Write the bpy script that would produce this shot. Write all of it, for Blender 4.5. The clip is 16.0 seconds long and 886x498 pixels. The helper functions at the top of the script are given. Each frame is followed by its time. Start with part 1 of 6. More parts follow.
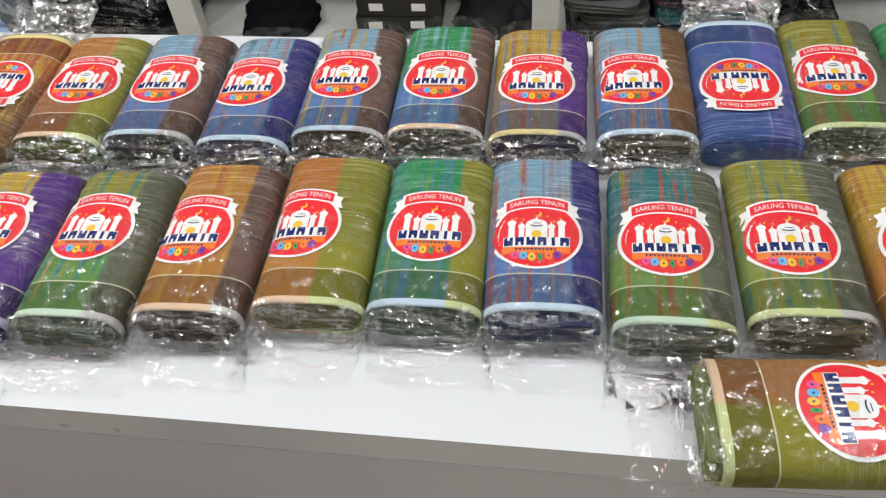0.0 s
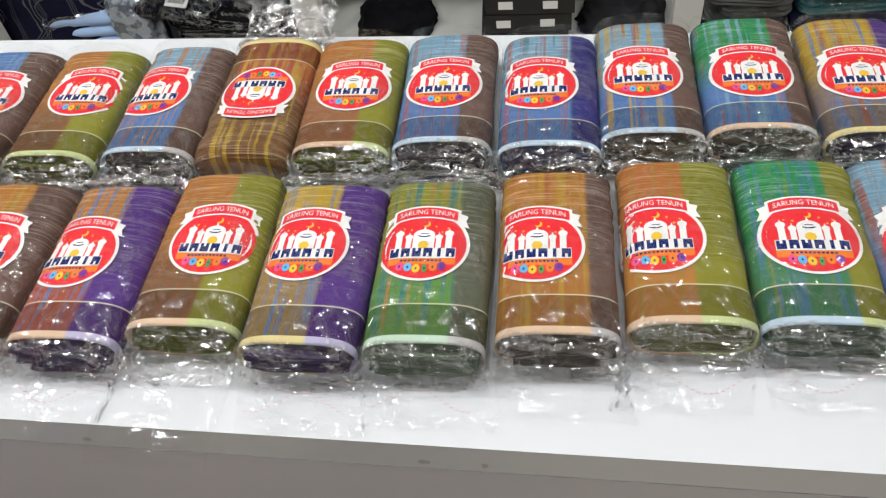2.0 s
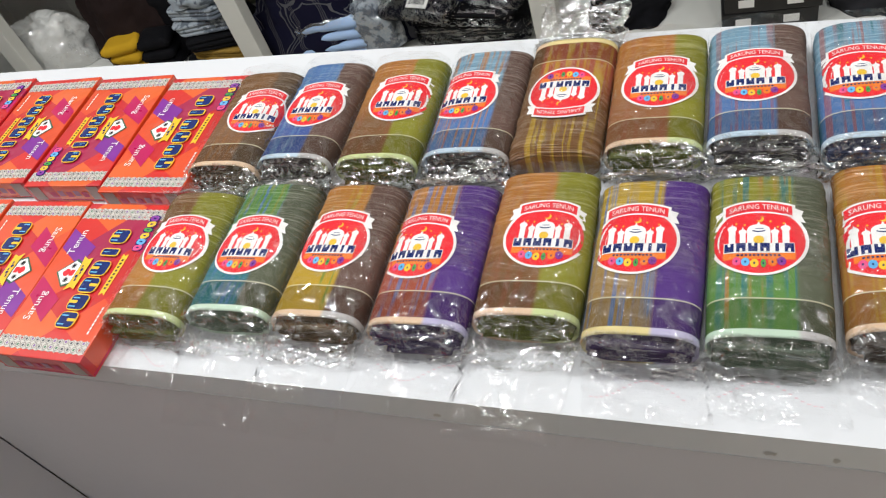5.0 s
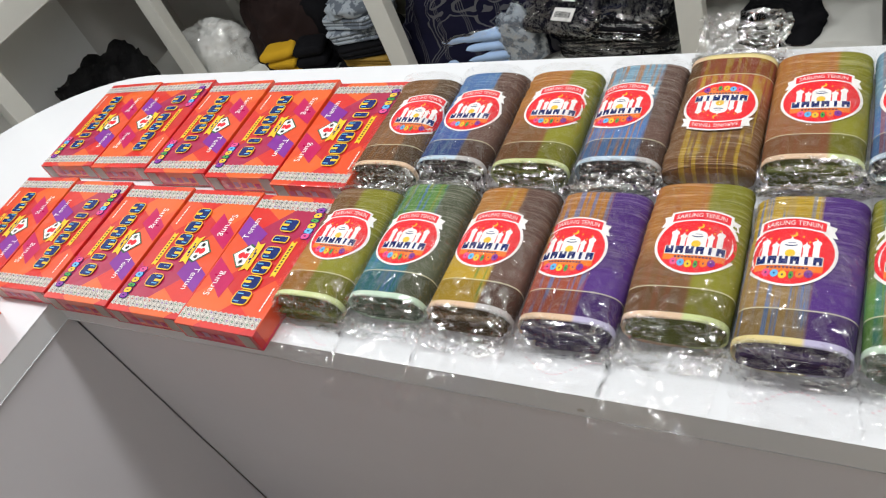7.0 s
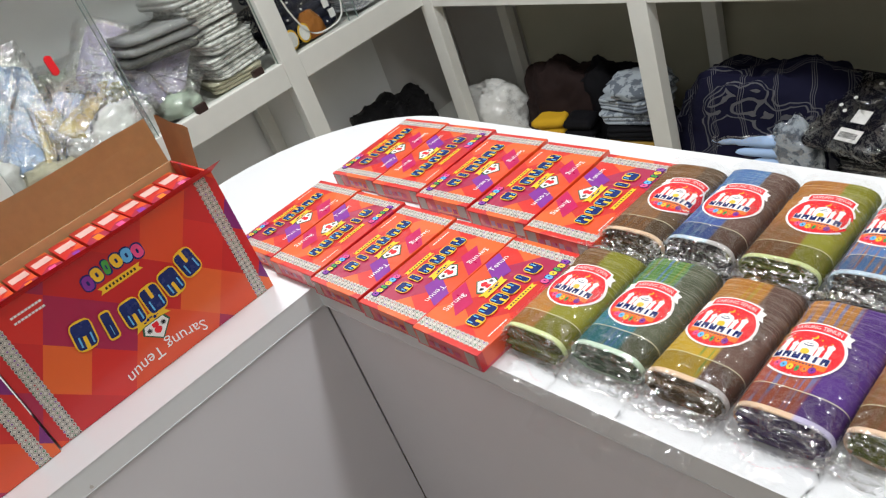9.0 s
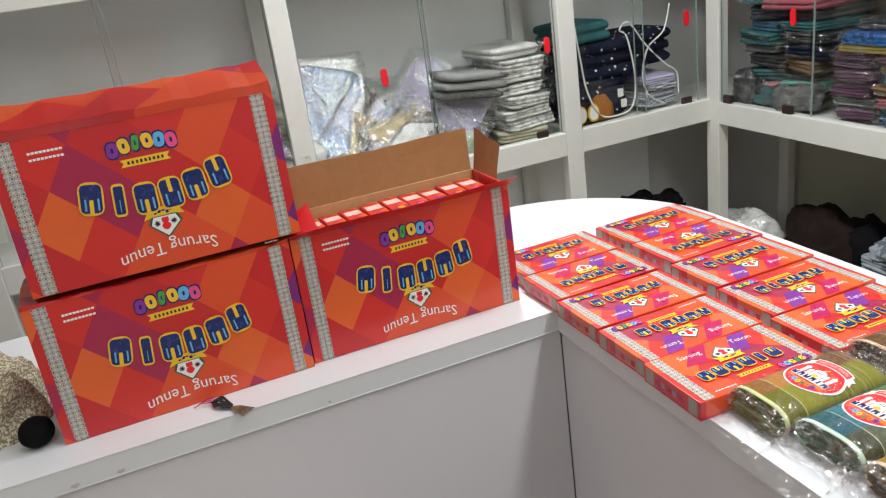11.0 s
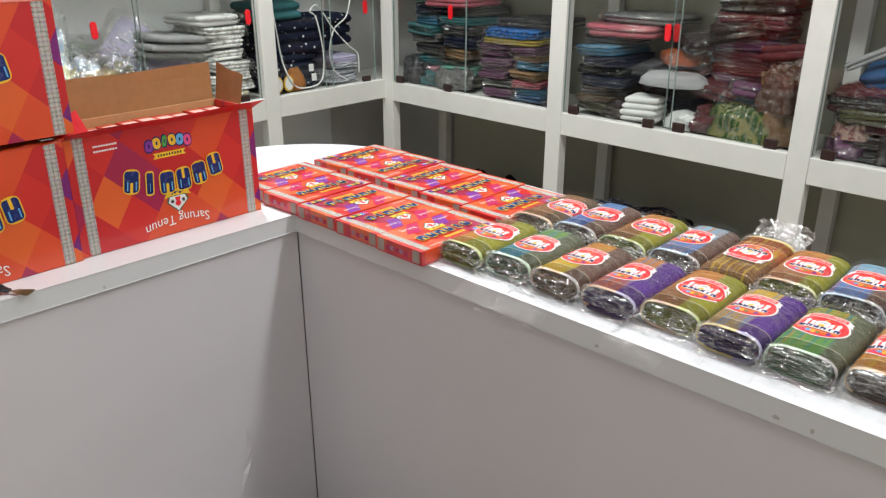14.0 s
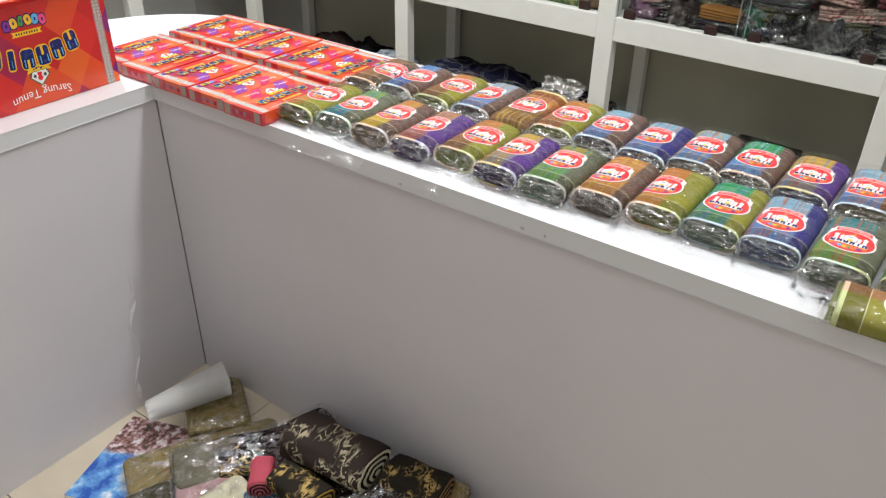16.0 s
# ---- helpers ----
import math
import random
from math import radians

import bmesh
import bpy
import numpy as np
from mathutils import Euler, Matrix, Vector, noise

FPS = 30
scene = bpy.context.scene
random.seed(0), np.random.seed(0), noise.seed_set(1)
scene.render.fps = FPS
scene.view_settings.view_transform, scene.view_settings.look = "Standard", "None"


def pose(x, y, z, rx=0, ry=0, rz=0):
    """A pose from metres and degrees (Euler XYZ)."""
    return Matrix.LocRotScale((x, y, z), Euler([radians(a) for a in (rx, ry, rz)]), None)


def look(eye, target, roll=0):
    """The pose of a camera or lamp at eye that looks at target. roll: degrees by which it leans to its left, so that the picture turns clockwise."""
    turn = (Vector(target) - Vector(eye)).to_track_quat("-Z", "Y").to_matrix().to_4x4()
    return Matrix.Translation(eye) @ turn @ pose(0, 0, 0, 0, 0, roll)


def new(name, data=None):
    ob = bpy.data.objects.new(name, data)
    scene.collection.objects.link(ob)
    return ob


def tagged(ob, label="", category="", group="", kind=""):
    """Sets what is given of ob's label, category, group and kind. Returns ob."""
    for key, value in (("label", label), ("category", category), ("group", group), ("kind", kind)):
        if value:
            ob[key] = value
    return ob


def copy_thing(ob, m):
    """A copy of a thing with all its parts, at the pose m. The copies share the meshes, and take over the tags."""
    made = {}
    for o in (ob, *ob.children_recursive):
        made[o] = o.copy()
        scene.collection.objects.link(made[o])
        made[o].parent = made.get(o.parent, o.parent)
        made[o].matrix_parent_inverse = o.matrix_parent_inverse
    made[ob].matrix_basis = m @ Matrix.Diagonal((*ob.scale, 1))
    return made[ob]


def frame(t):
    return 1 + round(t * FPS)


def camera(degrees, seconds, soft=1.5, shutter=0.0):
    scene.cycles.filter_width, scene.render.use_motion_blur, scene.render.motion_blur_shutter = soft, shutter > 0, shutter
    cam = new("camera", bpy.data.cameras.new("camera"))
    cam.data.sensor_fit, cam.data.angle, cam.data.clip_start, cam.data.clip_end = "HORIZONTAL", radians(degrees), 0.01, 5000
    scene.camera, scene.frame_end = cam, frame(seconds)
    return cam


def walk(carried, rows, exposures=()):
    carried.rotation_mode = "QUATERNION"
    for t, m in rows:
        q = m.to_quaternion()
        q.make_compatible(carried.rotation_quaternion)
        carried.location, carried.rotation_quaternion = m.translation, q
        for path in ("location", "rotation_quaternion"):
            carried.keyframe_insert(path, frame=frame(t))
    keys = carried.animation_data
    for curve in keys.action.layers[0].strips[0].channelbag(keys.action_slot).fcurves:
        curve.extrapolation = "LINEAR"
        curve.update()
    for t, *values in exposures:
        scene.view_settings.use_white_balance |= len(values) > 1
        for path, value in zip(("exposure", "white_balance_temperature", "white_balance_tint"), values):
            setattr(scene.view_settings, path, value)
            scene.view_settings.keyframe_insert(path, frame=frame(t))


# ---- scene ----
cam = camera(58.0, 16.0, soft=1.2)
PATH = [
    (0, (1.55, -0.316, 1.542), (1.303, 0.964, 0.025), -6.5),
    (0.5, (1.496, -0.305, 1.538), (1.248, 0.979, 0.025), -6.3),
    (1, (1.438, -0.292, 1.525), (1.193, 0.996, 0.015), -5.7),
    (1.5, (1.309, -0.319, 1.531), (1.06, 0.97, 0.022), -7.0),
    (2, (1.234, -0.298, 1.528), (0.958, 0.982, 0.016), -8.7),
    (2.5, (1.18, -0.29, 1.531), (0.87, 0.977, 0.015), -10.0),
    (3, (1.137, -0.28, 1.537), (0.761, 0.966, 0.018), -12.3),
    (3.5, (1.124, -0.29, 1.544), (0.661, 0.946, 0.041), -14.8),
    (3.7, (1.125, -0.293, 1.576), (0.62, 0.898, 0.05), -17.2),
    (5.8, (1.1, -0.363, 1.599), (0.29, 0.795, 0.184), -24.3),
    (6, (1.1, -0.366, 1.607), (0.262, 0.778, 0.197), -25.0),
    (6.5, (1.097, -0.374, 1.614), (0.184, 0.749, 0.234), -26.3),
    (7, (1.094, -0.385, 1.622), (0.117, 0.724, 0.275), -26.7),
    (7.5, (1.096, -0.393, 1.628), (0.04, 0.696, 0.324), -26.8),
    (8, (1.104, -0.407, 1.636), (-0.051, 0.653, 0.394), -25.9),
    (8.5, (1.11, -0.425, 1.643), (-0.172, 0.593, 0.492), -24.1),
    (9, (1.123, -0.46, 1.645), (-0.312, 0.489, 0.616), -21.6),
    (9.5, (1.142, -0.498, 1.636), (-0.431, 0.342, 0.727), -18.3),
    (10, (1.166, -0.532, 1.63), (-0.526, 0.177, 0.832), -15.0),
    (10.2, (1.176, -0.562, 1.641), (-0.549, 0.109, 0.886), -13.3),
    (12.3, (1.368, -0.733, 1.56), (-0.343, 0.019, 0.846), -2.9),
    (12.5, (1.406, -0.743, 1.55), (-0.282, 0.05, 0.828), -2.4),
    (13, (1.458, -0.809, 1.546), (-0.116, 0.187, 0.817), -1.3),
    (13.5, (1.413, -0.967, 1.548), (-0.001, 0.245, 0.819), -0.9),
    (14, (1.451, -1.029, 1.553), (0.169, 0.321, 0.822), -0.3),
    (14.5, (1.589, -1.068, 1.578), (0.36, 0.331, 0.847), 0.0),
    (15, (1.725, -1.103, 1.633), (0.546, 0.31, 0.851), -0.0),
    (15.5, (1.758, -1.126, 1.669), (0.67, 0.296, 0.777), -0.2),
    (16, (1.773, -1.171, 1.681), (0.782, 0.215, 0.634), 0.5),
]
walk(cam, [(t, look(eye, target, roll)) for t, eye, target, roll in PATH], exposures=[(0, -0.40), (3.5, -0.42), (7.5, -0.33), (10, -0.15), (14, 0.0), (16, 0.11)])

# ---- light: unseen ceiling lamps over the counter, more added over side bays and shop floor ----
CEIL = 2.75
# Counter row inferred from its shadow; the rest added to brighten bays, corner and film.
LAMPS = [(-0.80, 0.28, 29), (0.06, 0.38, 16), (0.62, 0.44, 6), (1.15, 0.46, 9), (1.70, 0.46, 9), (2.25, 0.46, 9), (2.80, 0.46, 6), (0.25, -0.60, 4.2), (0.95, -0.95, 2.1), (1.9, -0.95, 2.1), (2.8, -0.95, 2.1), (0.4, -2.0, 2.1), (1.3, -2.0, 2.1), (2.2, -2.0, 2.1), (1.3, -2.9, 2.1), (2.4, -2.9, 2.1)]
for lx, ly, watts in LAMPS:
    ld = bpy.data.lights.new("assumed_downlight", "AREA")
    ld.shape, ld.size, ld.energy, ld.color = "DISK", 0.20, watts, (0.962, 0.98, 0.985)
    lo = new("assumed_downlight", ld)
    lo.matrix_world = pose(lx, ly, CEIL - 0.012)
wd = bpy.data.worlds.new("room_air")
wd.use_nodes = True
wd.node_tree.nodes["Background"].inputs[0].default_value = (0.9, 0.93, 1.0, 1)
wd.node_tree.nodes["Background"].inputs[1].default_value = 0.05
scene.world = wd

# ---- materials ----
MATS = {}


class Net:
    """Short hand for node trees."""

    def __init__(self, name):
        self.m = bpy.data.materials.new(name)
        self.m.use_nodes = True
        self.t = self.m.node_tree
        self.t.nodes.clear()
        self.out = self.t.nodes.new("ShaderNodeOutputMaterial")

    def n(self, kind, **props):
        nd = self.t.nodes.new("ShaderNode" + kind)
        for k, v in props.items():
            if k == "op":
                nd.operation = v
            elif k == "dtype":
                nd.data_type = v
            elif k == "blend":
                nd.blend_type = v
            elif k == "dims":
                nd.noise_dimensions = v
            elif k == "feature":
                nd.feature = v
        return nd

    def link(self, a, b):
        self.t.links.new(a, b)

    def put(self, sock, v):
        if isinstance(v, bpy.types.NodeSocket):
            self.link(v, sock)
        elif isinstance(v, (tuple, list)) and len(v) == 3 and sock.type == "RGBA":
            sock.default_value = (*v, 1)
        else:
            sock.default_value = v

    def math(self, op, a, b=0.0, c=None):
        nd = self.n("Math", op=op)
        self.put(nd.inputs[0], a)
        self.put(nd.inputs[1], b)
        if c is not None:
            self.put(nd.inputs[2], c)
        return nd.outputs[0]

    def mix(self, f, a, b, blend="MIX"):
        nd = self.n("Mix", dtype="RGBA", blend=blend)
        self.put(nd.inputs[0], f)
        self.put(nd.inputs[6], a)
        self.put(nd.inputs[7], b)
        return nd.outputs[2]

    def coords(self, which="Object", scale=(1, 1, 1), rot=(0, 0, 0), loc=(0, 0, 0)):
        tc = self.n("TexCoord")
        mp = self.n("Mapping")
        self.link(tc.outputs[which], mp.inputs[0])
        mp.inputs["Scale"].default_value, mp.inputs["Rotation"].default_value, mp.inputs["Location"].default_value = scale, rot, loc
        return mp.outputs[0]

    def slanted(self, angle, long):
        """Coordinates stretched along a slanted direction."""
        tc = self.n("TexCoord")
        mp = self.n("Mapping")
        mp.vector_type = "TEXTURE"
        self.link(tc.outputs["Object"], mp.inputs[0])
        mp.inputs["Scale"].default_value, mp.inputs["Rotation"].default_value = (1, long, 1), (0, 0, angle)
        return mp.outputs[0]

    def noise(self, vec, scale, detail=3.0, rough=0.5, w=None):
        nd = self.n("TexNoise", dims="3D" if w is None else "4D")
        self.link(vec, nd.inputs["Vector"])
        if w is not None:
            self.put(nd.inputs["W"], w)
        nd.inputs["Scale"].default_value, nd.inputs["Detail"].default_value, nd.inputs["Roughness"].default_value = scale, detail, rough
        return nd.outputs[0]

    def ramp(self, f, stops, constant=False):
        nd = self.n("ValToRGB")
        cr = nd.color_ramp
        if constant:
            cr.interpolation = "CONSTANT"
        while len(cr.elements) < len(stops):
            cr.elements.new(0.5)
        for e, (p, c) in zip(cr.elements, stops):
            e.position = p
            e.color = (c, c, c, 1) if not isinstance(c, tuple) else (*c, 1)
        self.link(f, nd.inputs[0])
        return nd.outputs[0]

    def bump(self, h, strength, dist, normal=None):
        nd = self.n("Bump")
        nd.inputs["Strength"].default_value, nd.inputs["Distance"].default_value = strength, dist
        self.link(h, nd.inputs["Height"])
        if normal is not None:
            self.link(normal, nd.inputs["Normal"])
        return nd.outputs[0]

    def shade(self, color, rough=0.5, metal=0.0, normal=None, coat=0.0, coat_rough=0.1, coat_normal=None, spec=None):
        p = self.n("BsdfPrincipled")
        self.put(p.inputs["Base Color"], color)
        self.put(p.inputs["Roughness"], rough)
        self.put(p.inputs["Metallic"], metal)
        if spec is not None:
            p.inputs["Specular IOR Level"].default_value = spec
        p.inputs["Coat Weight"].default_value, p.inputs["Coat Roughness"].default_value = coat, coat_rough
        if normal is not None:
            self.link(normal, p.inputs["Normal"])
        if coat_normal is not None:
            self.link(coat_normal, p.inputs["Coat Normal"])
        self.link(p.outputs[0], self.out.inputs[0])
        return self.m


def plain(name, color, rough=0.5, metal=0.0, vary=0.12, scale=40.0, bump=0.15, coat=0.0, spec=None):
    """Paint, card or plastic with a little mottling at two scales."""
    if name in MATS:
        return MATS[name]
    k = Net(name)
    v = k.coords()
    a, b = k.noise(v, scale, 4), k.noise(v, scale * 0.12, 3)
    f = k.math("ADD", k.math("MULTIPLY", a, 0.5), k.math("MULTIPLY", b, 0.5))
    lo, hi = tuple(c * (1 - vary) for c in color), tuple(min(1, c * (1 + vary)) for c in color)
    col = k.ramp(f, [(0.35, lo), (0.65, hi)])
    r = k.math("MULTIPLY_ADD", a, 0.2, rough - 0.1)
    MATS[name] = k.shade(col, r, metal, k.bump(a, bump, 0.002), coat, spec=spec)
    return MATS[name]


def laminate(name, color, rough, smudge=0.06):
    """White board: faint smudges, scuffs and a barely uneven sheen."""
    k = Net(name)
    v = k.coords()
    big, fine = k.noise(v, 2.2, 5, 0.6), k.noise(v, 60, 3)
    scuff = k.ramp(k.noise(k.coords(scale=(6, 6, 40)), 3.0, 6, 0.7), [(0.66, 0.0), (0.74, 1.0)])
    col = k.ramp(big, [(0.3, tuple(c * (1 - smudge) for c in color)), (0.7, color)])
    col = k.mix(k.math("MULTIPLY", scuff, 0.10), col, (0.42, 0.40, 0.39))
    r = k.math("MULTIPLY_ADD", fine, 0.12, rough - 0.05)
    return k.shade(col, r, 0, k.bump(big, 0.05, 0.01))


def weave(name, a1, a2, stripe, b, hem, split, seed, stripes=1.0, accent=None):
    """Woven cotton: a striped ground, a plain side, a dark foot band under a thin line, and a pale hem."""
    k = Net(name)
    tc = k.n("TexCoord")
    sep = k.n("SeparateXYZ")
    k.link(tc.outputs["Object"], sep.inputs[0])
    x, y = sep.outputs[0], sep.outputs[1]
    v = tc.outputs["Object"]
    wob = k.noise(v, 60, 2, w=seed * 3.1)
    along = k.math("MULTIPLY_ADD", wob, 0.05, k.math("MULTIPLY_ADD", y, 5.0, 0.475))
    ground = k.mix(k.ramp(along, [(0.35, 0.0), (0.62, 1.0)]), a2, a1)
    st = k.noise(k.coords(scale=(1, 0.010, 0.0), loc=(seed * 0.37, 0, 0)), 150, 2, 0.5)
    gap = k.noise(k.coords(scale=(1, 0.30, 0), loc=(seed, seed, 0)), 60, 2)
    sm = k.math("MULTIPLY", k.ramp(st, [(0.50, 0.0), (0.56, 1.0)]), k.ramp(gap, [(0.38, 0.15), (0.56, 1.0)]))
    ground = k.mix(k.math("MULTIPLY", sm, 0.80 * stripes), ground, stripe)
    if accent is not None:
        st2 = k.noise(k.coords(scale=(1, 0.012, 0.0), loc=(seed * 0.71 + 3, 0, 0)), 120, 2, 0.5)
        gap2 = k.noise(k.coords(scale=(1, 0.35, 0), loc=(seed + 5, seed, 0)), 45, 2)
        sm2 = k.math("MULTIPLY", k.ramp(st2, [(0.55, 0.0), (0.60, 1.0)]), k.ramp(gap2, [(0.45, 0.0), (0.6, 1.0)]))
        ground = k.mix(k.math("MULTIPLY", sm2, 0.70), ground, accent)
    side = k.ramp(k.math("SUBTRACT", x, k.math("MULTIPLY_ADD", wob, 0.0015, split)), [(0.0, 0.0), (0.0012, 1.0)])
    bb = k.mix(k.math("MULTIPLY", k.noise(v, 25, 3), 0.4), b, tuple(c * 0.6 for c in b))
    col = k.mix(side, ground, bb)
    # foot band, its line, the hem
    foot = k.math("LESS_THAN", y, -0.056)
    dark = k.mix(1.0, col, (0.60, 0.60, 0.56), "MULTIPLY")
    col = k.mix(foot, col, dark)
    edge = k.math("LESS_THAN", k.math("ABSOLUTE", k.math("ADD", y, 0.0565)), 0.0006)
    col = k.mix(k.math("MULTIPLY", edge, 0.75), col, (0.72, 0.68, 0.48))
    hemc = k.mix(side, hem[0], hem[1])
    ish = k.math("LESS_THAN", y, -0.0880)
    col = k.mix(ish, col, hemc)
    # threads and folds
    th = k.noise(k.coords(scale=(1, 0.25, 1)), 1800, 2)
    col = k.mix(0.14, col, k.mix(th, (0.25, 0.25, 0.25), (1, 1, 1)), "MULTIPLY")
    pl = k.noise(k.coords(scale=(0.035, 1, 0.035), loc=(0, seed, 0)), 560, 2, 0.6)
    # Pleat ridges are mixed paler, painting the light they catch into the colour.
    pleat_light = k.ramp(pl, [(0.54, 0.0), (0.60, 1.0)])
    up = k.ramp(k.math("ADD", y, 0.5), [(0.452, 0.0), (0.47, 0.25), (0.53, 1.0)])
    pale = k.mix(0.35, k.mix(1.0, col, (1.9, 1.9, 1.9), "MULTIPLY"), (0.55, 0.52, 0.47))
    col = k.mix(k.math("MULTIPLY", k.math("MULTIPLY", pleat_light, up), 0.55), col, pale)
    hgt = k.math("ADD", k.math("MULTIPLY", pl, up), k.math("MULTIPLY", th, 0.08))
    return k.shade(col, 0.75, 0, k.bump(hgt, 0.8, 0.006), spec=0.25)


def film(name, crease=120.0, amount=0.045, relief=0.0012, sharp=0.1, sparse=0.54, loose=3.2):
    """Clear wrapping film: see-through, slack, with long narrow creases that catch the lamps."""
    k = Net(name)
    v = k.coords()

    def crinkle(angle, scale, long, w):
        q = k.n("TexNoise", dims="4D")
        k.link(k.slanted(angle, long), q.inputs["Vector"])
        q.inputs["W"].default_value = w
        q.inputs["Scale"].default_value, q.inputs["Detail"].default_value, q.inputs["Distortion"].default_value = scale, 1.0, 0.25
        ridge = k.ramp(k.math("ABSOLUTE", k.math("MULTIPLY_ADD", q.outputs[0], 2.0, -1.0)), [(0.0, 1.0), (0.22, 0.0)])
        some = k.ramp(k.noise(v, scale * 0.42, 1, w=w + 7.0), [(sparse, 0.0), (sparse + 0.08, 1.0)])
        return k.math("MULTIPLY", ridge, some)

    lines = [crinkle(0.45, crease, 9.0, 1.3), crinkle(-0.55, crease * 0.85, 10.0, 4.1), crinkle(1.35, crease * 0.7, 10.0, 9.7)]
    ridges = k.math("ADD", k.math("ADD", lines[0], lines[1]), lines[2])
    slack = k.math("MULTIPLY", k.noise(k.slanted(0.3, 2.5), 60, 2, 0.4), loose)
    nrm = k.bump(k.math("ADD", ridges, slack), 1.0, relief)

    def gloss(rough):
        g = k.n("BsdfGlossy")
        g.inputs["Roughness"].default_value = rough
        g.inputs["Color"].default_value = (1, 1, 1, 1)
        k.link(nrm, g.inputs["Normal"])
        return g

    def over(f, under, top):
        ms = k.n("MixShader")
        k.link(f, ms.inputs[0])
        k.link(under, ms.inputs[1])
        k.link(top, ms.inputs[2])
        return ms.outputs[0]

    tr = k.n("BsdfTransparent")
    tr.inputs[0].default_value = (0.99, 0.99, 0.99, 1)
    lw = k.n("LayerWeight")
    lw.inputs[0].default_value = 0.5
    f = k.math("MULTIPLY_ADD", k.math("POWER", lw.outputs["Facing"], 4.0), 0.06, amount)
    clear = over(f, tr.outputs[0], gloss(0.07).outputs[0])
    folded_film = over(k.math("MINIMUM", k.math("MULTIPLY", ridges, sharp), 0.6), clear, gloss(0.10).outputs[0])
    k.link(folded_film, k.out.inputs[0])
    return k.m


def pane_glass(name):
    k = Net(name)
    g = k.n("BsdfGlossy")
    g.inputs["Roughness"].default_value = 0.02
    tr = k.n("BsdfTransparent")
    tr.inputs[0].default_value = (0.98, 0.99, 0.985, 1)
    lw = k.n("LayerWeight")
    f = k.math("MULTIPLY_ADD", k.math("POWER", lw.outputs["Facing"], 4.0), 0.5, 0.025)
    ms = k.n("MixShader")
    k.link(f, ms.inputs[0])
    k.link(tr.outputs[0], ms.inputs[1])
    k.link(g.outputs[0], ms.inputs[2])
    k.link(ms.outputs[0], k.out.inputs[0])
    return k.m


def diamonds(name, size, gloss=0.28, wrap=0.35):
    """Printed card: a harlequin of reds, oranges and purples."""
    k = Net(name)
    v = k.coords(scale=(1 / size, 0.8 / size, 1), rot=(0, 0, radians(38)))
    fl = k.n("VectorMath", op="FLOOR")
    k.link(v, fl.inputs[0])
    sep = k.n("SeparateXYZ")
    k.link(fl.outputs[0], sep.inputs[0])
    cb = k.n("CombineXYZ")
    k.link(sep.outputs[0], cb.inputs[0])
    k.link(sep.outputs[1], cb.inputs[1])
    wn = k.n("TexWhiteNoise")
    wn.noise_dimensions = "2D"
    k.link(cb.outputs[0], wn.inputs[0])
    col = k.ramp(wn.outputs[0], [(0.0, (0.64, 0.022, 0.018)), (0.28, (0.72, 0.075, 0.018)), (0.46, (0.55, 0.014, 0.018)), (0.62, (0.76, 0.125, 0.022)), (0.70, (0.15, 0.012, 0.17)), (0.84, (0.36, 0.010, 0.070))], True)
    soft = k.noise(k.coords(), 12, 2)
    col = k.mix(k.math("MULTIPLY", soft, 0.12), col, (0.72, 0.04, 0.012))
    fine = k.noise(k.coords(), 300, 3)
    return k.shade(col, k.math("MULTIPLY_ADD", fine, 0.1, gloss), 0, k.bump(k.noise(k.coords(), 18, 3), 0.1, 0.01), wrap, 0.12, k.bump(k.noise(k.slanted(0.6, 3.0), 30, 3), 0.35, 0.010))


def lace(name):
    """A printed lace ribbon: pale, with rows of small coloured dots."""
    k = Net(name)
    v = k.coords()
    vo = k.n("TexVoronoi")
    k.link(v, vo.inputs["Vector"])
    vo.voronoi_dimensions = "2D"
    vo.inputs["Scale"].default_value = 118
    vo.inputs["Randomness"].default_value = 0.12
    eye = k.ramp(vo.outputs["Distance"], [(0.17, 1.0), (0.22, 0.0)])
    loop = k.ramp(k.math("ABSOLUTE", k.math("SUBTRACT", vo.outputs["Distance"], 0.40)), [(0.05, 1.0), (0.09, 0.0)])
    sep = k.n("SeparateColor")
    k.link(vo.outputs["Color"], sep.inputs[0])
    tint = k.ramp(sep.outputs[0], [(0.0, (0.03, 0.03, 0.04)), (0.35, (0.05, 0.16, 0.08)), (0.6, (0.36, 0.05, 0.06)), (0.75, (0.2, 0.08, 0.3))], True)
    col = k.mix(k.noise(v, 140, 2), (0.50, 0.47, 0.42), (0.66, 0.63, 0.58))
    col = k.mix(k.math("MULTIPLY", loop, 0.75), col, (0.16, 0.14, 0.12))
    col = k.mix(eye, col, tint)
    return k.shade(col, 0.4)


